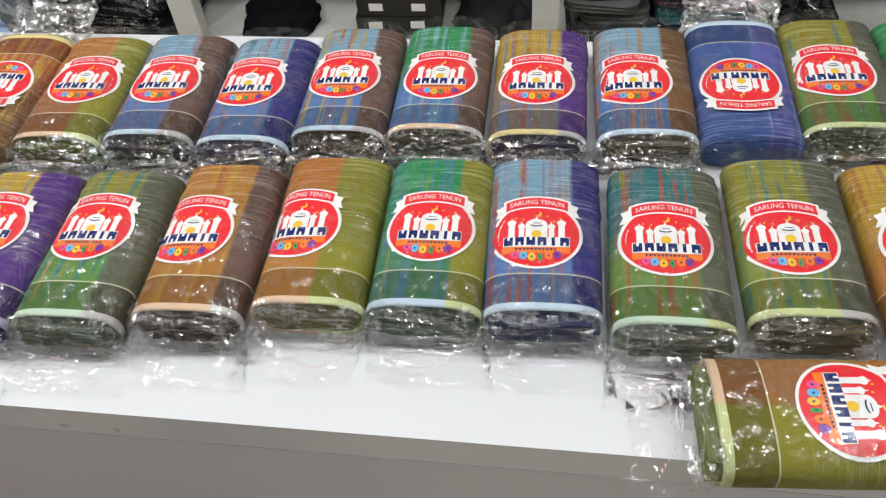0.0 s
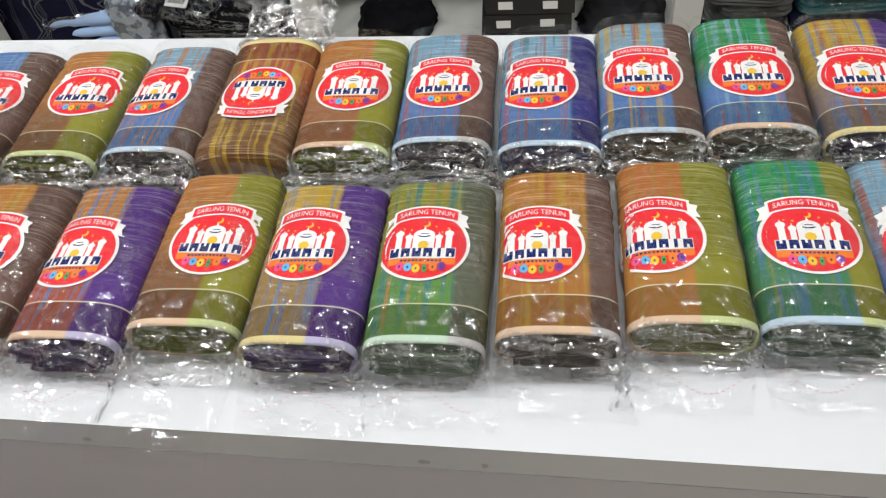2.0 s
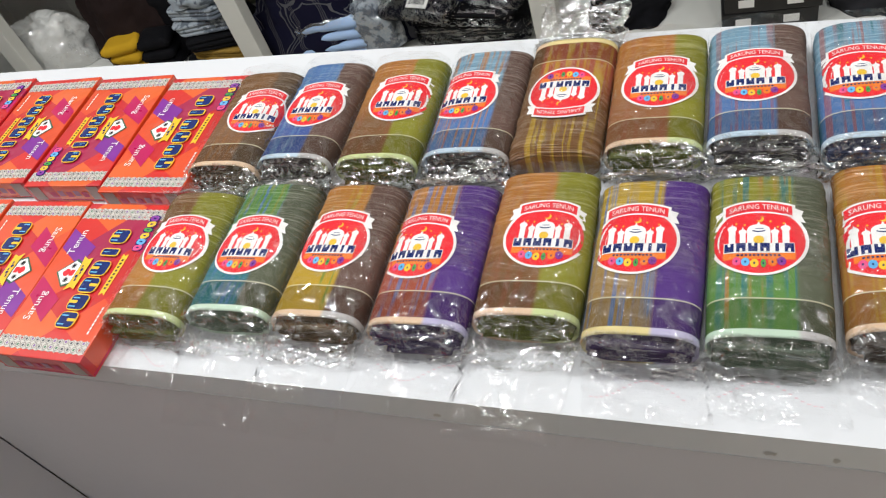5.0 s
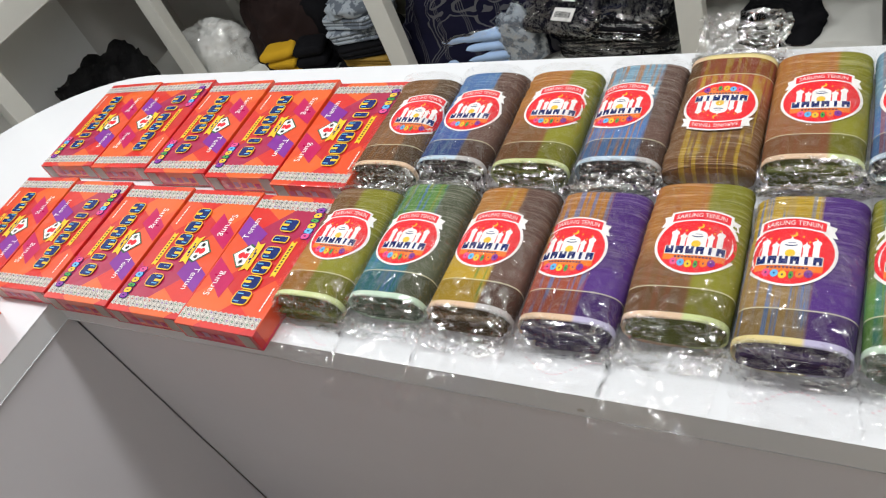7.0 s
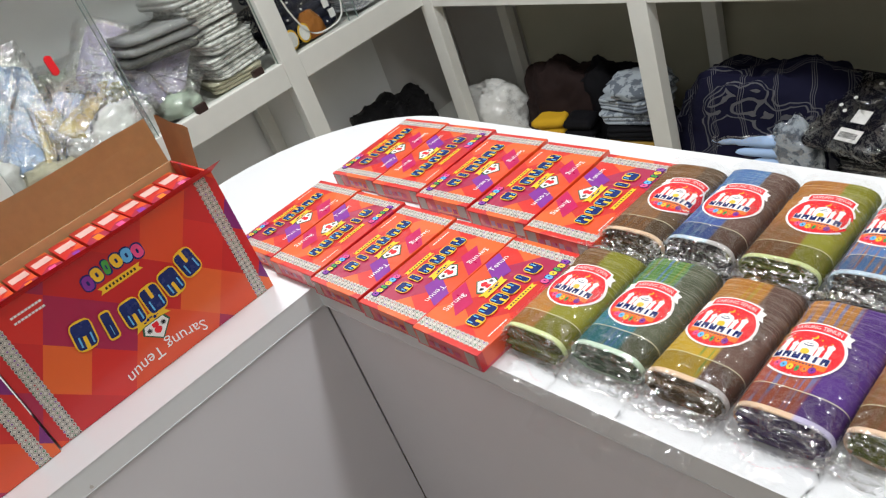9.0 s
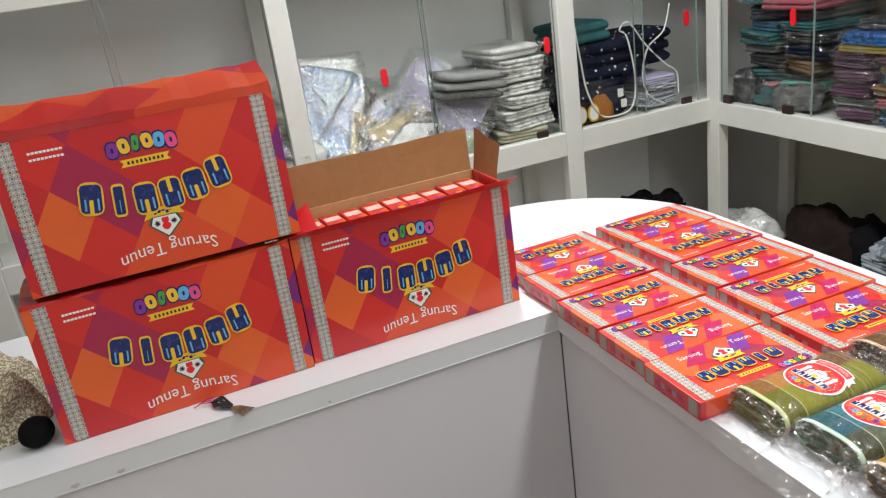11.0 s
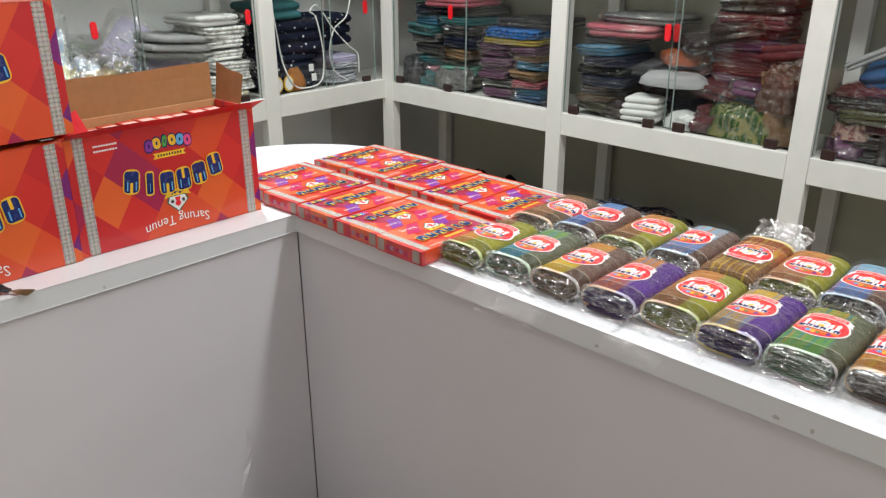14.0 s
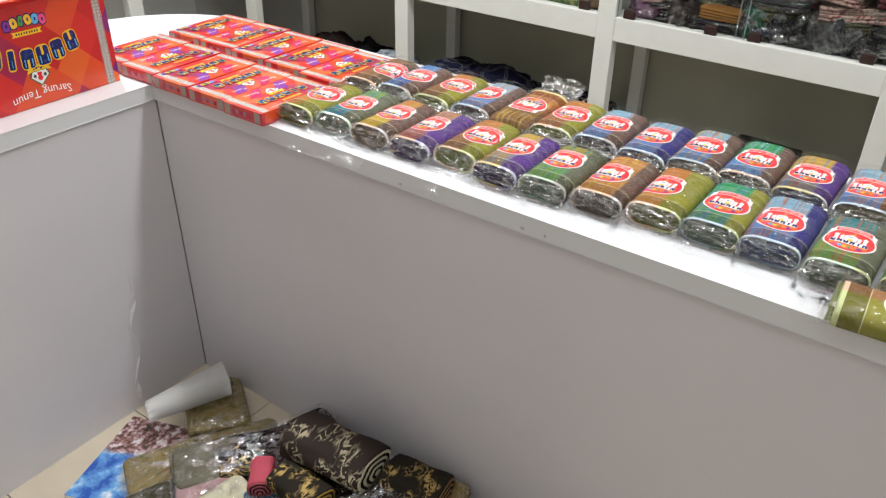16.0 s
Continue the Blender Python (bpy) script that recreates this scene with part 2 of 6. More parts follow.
def cloth(name, c1, c2=None, scale=30.0, coat=0.0, pattern=""):
    """Folded garments: soft mottled cotton; coat: in a clear sleeve."""
    if name in MATS:
        return MATS[name]
    k = Net(name)
    v = k.coords()
    c2 = c2 or tuple(c * 0.6 for c in c1)
    if pattern == "dots":
        vo = k.n("TexVoronoi")
        k.link(v, vo.inputs["Vector"])
        vo.inputs["Scale"].default_value = scale
        f = k.ramp(vo.outputs["Distance"], [(0.14, 1.0), (0.17, 0.0)])
    elif pattern == "plaid":
        s = k.n("SeparateXYZ")
        k.link(v, s.inputs[0])
        wide = 0.08 if scale > 20 else 0.022
        lines = []
        for ax in (0, 1):
            u = k.math("MULTIPLY_ADD", s.outputs[ax], scale, k.math("MULTIPLY", k.noise(v, 9, 1), 0.5))
            lines += [k.math("LESS_THAN", k.math("FRACT", u), wide), k.math("LESS_THAN", k.math("FRACT", k.math("ADD", u, 0.07)), wide), k.math("LESS_THAN", k.math("FRACT", k.math("ADD", u, 0.14)), wide)]
        wx = k.math("MAXIMUM", k.math("MAXIMUM", lines[0], lines[1]), lines[2])
        wy = k.math("MAXIMUM", k.math("MAXIMUM", lines[3], lines[4]), lines[5])
        f = k.math("MAXIMUM", wx, wy)
    elif pattern == "batik":
        f = k.ramp(k.noise(v, scale, 4, 0.65), [(0.50, 0.0), (0.54, 1.0)])
    elif pattern == "leaf":
        q = k.n("TexNoise")
        k.link(k.coords(scale=(1, 0.45, 1)), q.inputs["Vector"])
        q.inputs["Scale"].default_value, q.inputs["Detail"].default_value, q.inputs["Distortion"].default_value = scale, 2.0, 1.5
        f = k.math("MULTIPLY", k.ramp(k.math("ABSOLUTE", k.math("MULTIPLY_ADD", q.outputs[0], 2.0, -1.0)), [(0.06, 1.0), (0.12, 0.0)]), k.ramp(k.noise(v, scale * 0.3, 2), [(0.46, 0.0), (0.56, 1.0)]))
    elif pattern == "stripe":
        w = k.n("TexWave")
        k.link(v, w.inputs["Vector"])
        w.inputs["Scale"].default_value, w.inputs["Distortion"].default_value = scale, 2.0
        f = k.ramp(w.outputs[0], [(0.45, 0.0), (0.6, 1.0)])
    else:
        f = k.noise(v, scale, 5, 0.6)
    col = k.mix(f, c1, c2)
    th = k.noise(v, 900, 2)
    h = k.math("ADD", k.noise(v, 22, 4), k.math("MULTIPLY", th, 0.1))
    cn = k.bump(k.noise(v, 70, 3, 0.65), 1.0, 0.012) if coat else None
    MATS[name] = k.shade(col, 0.8, 0, k.bump(h, 0.5, 0.006), coat, 0.06, cn, spec=0.1)
    return MATS[name]


def sky_photo(name):
    """A glossy printed picture: blue sky and white cloud over brown and dark patches."""
    k = Net(name)
    tc = k.n("TexCoord")
    s = k.n("SeparateXYZ")
    k.link(tc.outputs["Object"], s.inputs[0])
    n1 = k.noise(tc.outputs["Object"], 14, 5, 0.6)
    sky = k.ramp(n1, [(0.38, (0.02, 0.10, 0.48)), (0.52, (0.16, 0.42, 0.80)), (0.64, (0.85, 0.9, 0.95))])
    n2 = k.noise(tc.outputs["Object"], 38, 5, 0.7)
    town = k.ramp(n2, [(0.35, (0.03, 0.035, 0.02)), (0.47, (0.16, 0.07, 0.06)), (0.55, (0.5, 0.3, 0.3)), (0.62, (0.75, 0.72, 0.75))])
    f = k.ramp(k.math("MULTIPLY_ADD", n1, 0.08, s.outputs[1]), [(0.045, 0.0), (0.065, 1.0)])
    return k.shade(k.mix(f, sky, town), 0.22, coat=0.3)


M_TOP = laminate("counter_laminate", (0.70, 0.71, 0.73), 0.22, 0.03)
M_PANEL = laminate("counter_panel_board", (0.68, 0.66, 0.695), 0.42)
M_FRAME = plain("shelf_white_paint", (0.67, 0.67, 0.63), 0.4, vary=0.03, scale=20, bump=0.05)
# Bay shade is put into this colour; the side boards below keep their white.
M_BACK_SHADED = plain("shelf_back_board_shaded", (0.37, 0.365, 0.285), 0.55, vary=0.05, scale=6, bump=0.05)
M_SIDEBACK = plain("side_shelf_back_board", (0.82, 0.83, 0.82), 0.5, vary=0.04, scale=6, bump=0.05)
M_WALL = plain("wall_paint", (0.60, 0.59, 0.57), 0.8, vary=0.04, scale=8)
M_FLOOR = plain("floor_tile", (0.62, 0.54, 0.42), 0.3, vary=0.06, scale=12, bump=0.03)
M_GROUT = plain("tile_grout", (0.35, 0.31, 0.26), 0.8)
M_CEIL = plain("ceiling_paint", (0.68, 0.68, 0.67), 0.85, vary=0.02, scale=5)
M_FILM = film("clear_film", 150, 0.022, 0.0004, 0.11, 0.50, 2.8)
M_FLAP = film("clear_film_flap", 140, 0.010, 0.0004, 0.06, 0.56, 2.4)
M_KNOT = film("clear_film_knot", 130, 0.045, 0.0006, 0.28, 0.42, 5.0)
M_CRUMPLE = film("clear_film_crumpled", 150, 0.040, 0.0005, 0.22, 0.48, 4.0)
M_SLEEVE = film("clear_film_sleeve", 90, 0.014, 0.0007, 0.16, 0.47, 6.0)
M_GLASS = pane_glass("shelf_glass")
M_GEDGE = plain("glass_edge_green", (0.24, 0.31, 0.285), 0.15, vary=0.05)
M_RED = plain("red_plastic", (0.72, 0.012, 0.02), 0.35, vary=0.05)
M_BROWNCLIP = plain("dark_brown_plastic", (0.03, 0.014, 0.012), 0.4)
M_METAL = plain("lamp_rim_white", (0.8, 0.8, 0.8), 0.4, vary=0.02)
M_DIA_BOX = diamonds("printed_card_small", 0.050, 0.28, 0.8)
M_DIA_CARTON = diamonds("printed_card_large", 0.066)
M_LACE = lace("printed_lace")
M_KRAFT = plain("brown_card", (0.47, 0.27, 0.12), 0.75, vary=0.08, scale=60)
I_WHITE = plain("ink_white", (0.85, 0.84, 0.82), 0.4, vary=0.02)
I_NAVY = plain("ink_navy", (0.012, 0.025, 0.14), 0.25, vary=0.2, scale=90)
I_SKY = plain("ink_light_blue", (0.12, 0.42, 0.75), 0.3)
I_YEL = plain("ink_yellow", (0.86, 0.52, 0.03), 0.35, vary=0.05)
I_ORG = plain("ink_orange", (0.86, 0.20, 0.02), 0.35, vary=0.05)
I_RED = plain("ink_red", (0.80, 0.018, 0.03), 0.35, vary=0.05)
I_GRN = plain("ink_green", (0.06, 0.32, 0.05), 0.35)
I_DGRN = plain("ink_dark_green", (0.03, 0.11, 0.06), 0.35)
I_PUR = plain("ink_purple", (0.22, 0.03, 0.30), 0.35)
I_PINK = plain("ink_pink", (0.80, 0.08, 0.25), 0.35)
I_BLK = plain("ink_black", (0.015, 0.015, 0.018), 0.4)
I_PALE = plain("ink_pale_rose", (0.62, 0.40, 0.36), 0.4)
I_LIL = plain("ink_dull_lilac", (0.42, 0.20, 0.30), 0.4)
M_LACEP = plain("lace_plain", (0.40, 0.33, 0.29), 0.4)
I_CRIM = plain("ink_crimson", (0.50, 0.01, 0.10), 0.3, vary=0.1)


# ---- mesh helpers ----
def thing(name, label, category, m=None, group="", kind=""):
    ob = new(name)
    ob.empty_display_size = 0.05
    if m is not None:
        ob.matrix_world = m
    return tagged(ob, label, category, group, kind)


def data(name, bm, mats, smooth=False):
    me = bpy.data.meshes.new(name)
    bmesh.ops.recalc_face_normals(bm, faces=bm.faces)
    bm.to_mesh(me)
    bm.free()
    for mt in mats if isinstance(mats, (list, tuple)) else (mats,):
        me.materials.append(mt)
    if smooth:
        for p in me.polygons:
            p.use_smooth = True
    return me


def part(name, bm, material, parent=None, label="", smooth=False):
    ob = new(name, data(name, bm, material, smooth) if isinstance(bm, bmesh.types.BMesh) else bm)
    if parent is not None:
        ob.parent = parent
    return tagged(ob, label)


def box(bm, x0, x1, y0, y1, z0, z1, bevel=0.0, mi=0):
    r = bmesh.ops.create_cube(bm, size=1, matrix=Matrix.LocRotScale(((x0 + x1) / 2, (y0 + y1) / 2, (z0 + z1) / 2), None, (x1 - x0, y1 - y0, z1 - z0)))
    faces = {f for v in r["verts"] for f in v.link_faces}
    for f in faces:
        f.material_index = mi
    if bevel:
        edges = list({e for v in r["verts"] for e in v.link_edges})
        bmesh.ops.bevel(bm, geom=edges, offset=bevel, segments=2, affect="EDGES", profile=0.6)
    return bm


def box_part(name, dims, material, parent, bevel=0.003, label=""):
    return part(name, box(bmesh.new(), *dims, bevel), material, parent, label)


def prism(bm, pts, z0, z1, mi=0):
    """An upright slab over a plan outline."""
    lo, hi = [bm.verts.new((x, y, z0)) for x, y in pts], [bm.verts.new((x, y, z1)) for x, y in pts]
    fs = [bm.faces.new(hi), bm.faces.new(lo[::-1])]
    for i in range(len(pts)):
        j = (i + 1) % len(pts)
        fs.append(bm.faces.new((lo[i], lo[j], hi[j], hi[i])))
    for f in fs:
        f.material_index = mi
    return bm


def tube(bm, pts, r, sides=8):
    rings = []
    for i, p in enumerate(pts):
        p = Vector(p)
        d = (Vector(pts[min(i + 1, len(pts) - 1)]) - Vector(pts[max(i - 1, 0)])).normalized()
        u = d.orthogonal().normalized()
        w = d.cross(u)
        rings.append([bm.verts.new(p + r * (math.cos(2 * math.pi * s / sides) * u + math.sin(2 * math.pi * s / sides) * w)) for s in range(sides)])
    for a, b in zip(rings, rings[1:]):
        for s in range(sides):
            bm.faces.new((a[s], a[(s + 1) % sides], b[(s + 1) % sides], b[s]))
    bm.faces.new(rings[0])
    bm.faces.new(rings[-1])
    return bm


WORDS = {}


def word_mesh(text, size, material, bend=None):
    """Raised lettering in the built-in font, centred, facing up."""
    cu = bpy.data.curves.new("lettering", "FONT")
    cu.body, cu.size, cu.align_x, cu.align_y, cu.extrude, cu.resolution_u = text, size, "CENTER", "CENTER", 0.0, 2
    ob = bpy.data.objects.new("lettering", cu)
    scene.collection.objects.link(ob)
    me = bpy.data.meshes.new_from_object(ob.evaluated_get(bpy.context.evaluated_depsgraph_get()))
    bpy.data.objects.remove(ob)
    bpy.data.curves.remove(cu)
    me.materials.clear()
    me.materials.append(material)
    if bend:
        for vt in me.vertices:
            vt.co.z += bend(vt.co.x, vt.co.y)
    return me

# ---- large structure: room, counter, shelving ----
TOP, NOSE = 0.95, 0.042
X0, X1, Y0, Y1 = -1.62, 3.4, -3.4, 1.84


def structure(name, bm, material, label, category):
    return tagged(part(name, bm, material), label, category, kind="structure")


fl = structure("floor", box(bmesh.new(), X0 - 0.15, X1 + 0.15, Y0 - 0.15, Y1 + 0.15, -0.12, -0.006), M_GROUT, "tiled shop floor with sandy grout joints", "floor")
structure("ceiling", box(bmesh.new(), X0 - 0.15, X1 + 0.15, Y0 - 0.15, Y1 + 0.15, CEIL, CEIL + 0.12), M_CEIL, "plain white plaster ceiling of the shop", "ceiling")
structure("wall_north", box(bmesh.new(), X0, X1, Y1, Y1 + 0.15, -0.006, CEIL), M_WALL, "off-white painted wall behind the shelving", "wall")
structure("wall_west", box(bmesh.new(), X0 - 0.15, X0, Y0, Y1, -0.006, CEIL), M_WALL, "off-white painted wall behind the side shelving", "wall")
structure("wall_east", box(bmesh.new(), X1, X1 + 0.15, Y0, Y1, -0.006, CEIL), M_WALL, "off-white painted side wall of the shop", "wall")
structure("wall_south", box(bmesh.new(), X0, X1, Y0 - 0.15, Y0, -0.006, CEIL), M_WALL, "off-white painted rear wall of the shop", "wall")
# rims for the unseen lamps; these fixtures are assumed
for lx, ly, _ in LAMPS:
    lt = thing("assumed_ceiling_lamp", "round white recessed ceiling lamp, unseen and assumed", "lamp", pose(lx, ly, CEIL - 0.008), "ceiling downlights")
    bm = bmesh.new()
    n = 28
    for s in range(n):
        q = []
        for a in (s, s + 1):
            c, d = math.cos(2 * math.pi * a / n), math.sin(2 * math.pi * a / n)
            q.append([bm.verts.new((r * c, r * d, z)) for r, z in ((0.118, 0.008), (0.135, -0.004), (0.15, 0.0), (0.15, 0.008))])
        for i in range(3):
            bm.faces.new((q[0][i], q[1][i], q[1][i + 1], q[0][i + 1]))
    bmesh.ops.remove_doubles(bm, verts=bm.verts, dist=1e-5)
    part("rim", bm, M_METAL, lt)


def fy(x):
    """The long counter's front line."""
    return 0.0215 - 0.021 * x


# the long counter: body, worktop with a rounded far corner, plinth
counter = thing("long_counter", "long white laminate shop counter with a thick worktop", "counter", kind="structure")
XE = 3.1
arc = [(-0.236 + 0.41 * math.cos(a), 0.165 + 0.41 * math.sin(a)) for a in np.linspace(math.pi, math.pi / 2, 22)]
out = [(-0.646, -2.6), *arc, (XE, 0.575 - 0.03 * XE), (XE, fy(XE) - 0.010), (-0.012, fy(0) - 0.010), (-0.012, -2.6)]
bm = prism(bmesh.new(), out, TOP - NOSE, TOP)
edges = [e for e in bm.edges if abs(e.verts[0].co.z - e.verts[1].co.z) < 1e-6 and len(e.link_faces) == 2]
bmesh.ops.bevel(bm, geom=edges, offset=0.0012, segments=2, affect="EDGES")
part("worktop", bm, M_TOP, counter, "white glossy laminate worktop")
part("front_panel", prism(bmesh.new(), [(-0.0185, fy(0)), (XE, fy(XE)), (XE, fy(XE) + 0.018), (-0.0185, fy(0) + 0.018)], 0.0, TOP - NOSE), M_PANEL, counter)
box_part("side_panel", (-0.038, -0.020, -2.6, fy(0) - 0.0015, 0.0, TOP - NOSE), M_PANEL, counter, 0.0008)
inner = [(-0.61, -2.6), *[(x * 0.955 - 0.004, y * 0.94) for x, y in arc], (XE - 0.02, 0.52 - 0.03 * XE), (XE - 0.02, 0.50 - 0.03 * XE), (-0.236, 0.50), (-0.59, 0.16), (-0.59, -2.6)]
part("back_panel", prism(bmesh.new(), inner, 0.0, TOP - NOSE), M_PANEL, counter)
# scuffs on the worktop's edge
rnd = random.Random(7)
for sx, sy, ln in ((0.829, 0, 0.010), (1.13, 0, 0.012), (1.18, 0, 0.007), (0, -0.45, 0.006), (0, -0.87, 0.018), (0, -0.80, 0.014), (0, -0.95, 0.03)):
    bm = bmesh.new()
    m = 14
    if sy == 0:
        ring = [bm.verts.new((sx + ln * 0.5 * math.cos(a) * rnd.uniform(0.7, 1.1), fy(sx) - 0.0106, TOP - 0.030 + 0.005 * math.sin(a) * rnd.uniform(0.4, 1.2))) for a in np.linspace(0, 2 * math.pi, m, False)]
    else:
        ring = [bm.verts.new((-0.0114, sy + ln * 0.5 * math.cos(a) * rnd.uniform(0.7, 1.1), TOP - 0.034 + 0.004 * math.sin(a) * rnd.uniform(0.4, 1.2))) for a in np.linspace(0, 2 * math.pi, m, False)]
    bm.faces.new(ring)
    part("scuff_mark", bm, plain("chipped_board", (0.46, 0.44, 0.42), 0.8), counter, "grey chipped laminate")
# a strip of peeling facing on the side panel
bm = bmesh.new()
vs = []
for i in range(15):
    z = 0.03 + i * 0.03
    w = 0.010 + 0.006 * math.sin(i * 1.3) + 0.003 * math.sin(i * 3.1)
    vs.append([bm.verts.new((-0.0192 + (0.004 + 0.003 * math.sin(i * 2.1)) * (k == 1), -0.235 + 0.12 * (z / 0.9) + k * w - 0.008 * math.sin(i * 0.9), z)) for k in (0, 1)])
for a, b in zip(vs, vs[1:]):
    bm.faces.new((a[0], a[1], b[1], b[0]))
part("peeling_strip", bm, M_PANEL, counter, "loose peeling strip of facing")

# shelving on two walls: posts, rails, boards, glass doors
ZL, ZH = 0.872, 0.955
ZU = 1.62
PW = 0.066


def glass_door(parent, axis, a, b, face, handle, clips):
    """A sliding pane between a and b along axis x or y, with a red pull and dark clips."""
    z0, z1 = ZH + 0.004, ZU
    d = (a, b, face, face + 0.005, z0, z1) if axis == "x" else (face - 0.005, face, a, b, z0, z1)
    door = part("glass_door", box(bmesh.new(), *d), M_GLASS, parent, "clear sliding glass door pane")
    for e in (a, b):
        d = (e - 0.0007, e + 0.0007, face - 0.0005, face + 0.0055, z0, z1) if axis == "x" else (face - 0.0055, face + 0.0005, e - 0.0007, e + 0.0007, z0, z1)
        part("edge", box(bmesh.new(), *d), M_GEDGE, door, "greenish cut glass edge")
    if handle is not None:
        bm = bmesh.new()
        pts = []
        for i in range(20):
            t = 2 * math.pi * i / 20
            pts.append((0.011 * math.cos(t), (0.017 if math.sin(t) > 0 else -0.017) + 0.011 * math.sin(t)))
        prism(bm, pts, 0, 0.007)
        top = [f for f in bm.faces if len(f.verts) > 8]
        bmesh.ops.bevel(bm, geom=list({e for f in top for e in f.edges}), offset=0.002, segments=2, affect="EDGES")
        bmesh.ops.transform(bm, matrix=pose(handle, face, 1.272, 90) if axis == "x" else pose(face, handle, 1.272, 90, 0, 90), verts=bm.verts)
        part("handle", bm, M_RED, door, "red oval stick-on plastic pull")
    for c in clips:
        d = (c - 0.02, c + 0.02, face - 0.008, face + 0.008, ZH + 0.0005, ZH + 0.030) if axis == "x" else (face - 0.008, face + 0.008, c - 0.02, c + 0.02, ZH + 0.0005, ZH + 0.030)
        part("clip", box(bmesh.new(), *d, 0.003), M_BROWNCLIP, door, "dark brown plastic clip")
    return door


YF, YB = 1.381, 1.80
XF, XB = -1.184, -1.60
SLOPE = 0.0105
shelf = thing("wall_shelving", "white painted wooden shelving with glass doors over open bays", "shelving", kind="structure")
PX = [-1.172, -0.27, 0.625, 1.545, 2.46]
for i, px in enumerate(PX):
    w = PW / 2
    box_part("post", (px - w, px + w, YF, YF + 0.045, 0.0, 2.35), M_FRAME, shelf)
    box_part("rear_post", (px - 0.025, px + 0.025, 1.735, 1.775, 0.0, 2.35), M_FRAME, shelf)
for a, b in zip(PX, PX[1:] + [3.38]):
    box_part("rail", (a + PW / 2, b - PW / 2, YF + 0.002, YF + 0.043, ZL, ZH), M_FRAME, shelf)
    box_part("rail", (a + PW / 2, b - PW / 2, YF + 0.002, YF + 0.043, ZU, ZU + 0.085), M_FRAME, shelf)
    box_part("rail", (a + PW / 2, b - PW / 2, YF + 0.002, YF + 0.043, 0.24, 0.30), M_FRAME, shelf)
    # the darker board colour here stands in for shade deep in the bays
    box_part("back_board", (a + 0.03, b + 0.03, 1.787, 1.80, 0.0, 2.35), M_BACK_SHADED, shelf, 0)
for z in (0.30, ZH - 0.018, ZU + 0.06):
    box_part("shelf_board", (XB + 0.02, 3.38, YF + 0.045, 1.786, z - 0.018, z), M_FRAME, shelf, 0.001)
glass_door(shelf, "x", -1.137, -0.72, YF + 0.010, -0.80, (-1.10, -0.815))
glass_door(shelf, "x", -0.73, -0.305, YF + 0.022, None, ())
glass_door(shelf, "x", -0.235, 0.195, YF + 0.010, 0.155, (-0.19, 0.115))
glass_door(shelf, "x", 0.165, 0.590, YF + 0.022, 0.180, (0.22, 0.53))
glass_door(shelf, "x", 0.660, 1.09, YF + 0.010, 1.048, (0.705, 0.985))
glass_door(shelf, "x", 1.06, 1.51, YF + 0.022, 1.085, (1.12, 1.45))
glass_door(shelf, "x", 1.58, 2.02, YF + 0.010, 1.97, (1.62, 1.95))

shelf.matrix_world = Matrix.Translation((-1.172, 0, ZH)) @ pose(0, 0, 0, 0, math.degrees(SLOPE), 0) @ Matrix.Translation((1.172, 0, -ZH))
side = thing("side_shelving", "white painted wooden shelving along the side wall with glass doors", "shelving", kind="structure")
PY = [0.785, -0.17, -1.10, -2.05]
for py in PY:
    w = PW / 2
    box_part("post", (XF - 0.045, XF, py - w, py + w, 0.0, 2.35), M_FRAME, side)
    box_part("rear_post", (-1.575, -1.535, py - 0.025, py + 0.025, 0.0, 2.35), M_FRAME, side)
PYE = [YF + PW / 2] + PY
for a, b in zip(PYE, PYE[1:]):
    box_part("rail", (XF - 0.043, XF - 0.002, b + PW / 2, a - PW / 2, ZL + 0.008, ZH + 0.008), M_FRAME, side)
    box_part("rail", (XF - 0.043, XF - 0.002, b + PW / 2, a - PW / 2, ZU, ZU + 0.085), M_FRAME, side)
    box_part("rail", (XF - 0.043, XF - 0.002, b + PW / 2, a - PW / 2, 0.24, 0.30), M_FRAME, side)
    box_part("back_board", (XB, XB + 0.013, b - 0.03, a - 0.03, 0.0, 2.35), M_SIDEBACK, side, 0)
for z in (0.30, ZH - 0.010, ZU + 0.06):
    box_part("shelf_board", (XB + 0.014, XF - 0.045, -2.05, YF + 0.044, z - 0.018, z), M_FRAME, side, 0.001)
glass_door(side, "y", 0.82, 1.10, XF - 0.010, None, ())
glass_door(side, "y", 1.07, 1.345, XF - 0.022, 1.295, (1.29,))
glass_door(side, "y", -0.135, 0.285, XF - 0.010, 0.125, (0.44,))
glass_door(side, "y", 0.275, 0.750, XF - 0.022, 0.715, (0.67,))
glass_door(side, "y", -1.06, -0.63, XF - 0.010, -0.70, ())
glass_door(side, "y", -0.65, -0.205, XF - 0.022, None, ())

# ---- wrapped sarongs on the counter ----
PWH, PHT = 0.0512, 0.046
HALF = 0.0965


def sect(t, w, h, n=3.2):
    """A pillow-shaped cross-section, from its underside round."""
    c, s = math.cos(t), math.sin(t)
    return w * math.copysign(abs(c) ** (2 / n), c), h / 2 + h / 2 * math.copysign(abs(s) ** (2 / 2.5), s)


def top_z(x):
    u = min(0.999, abs(x) / PWH)
    c = u ** (3.2 / 2)
    s = math.sqrt(max(0.0, 1 - c * c))
    return PHT / 2 + PHT / 2 * s ** (2 / 2.5)


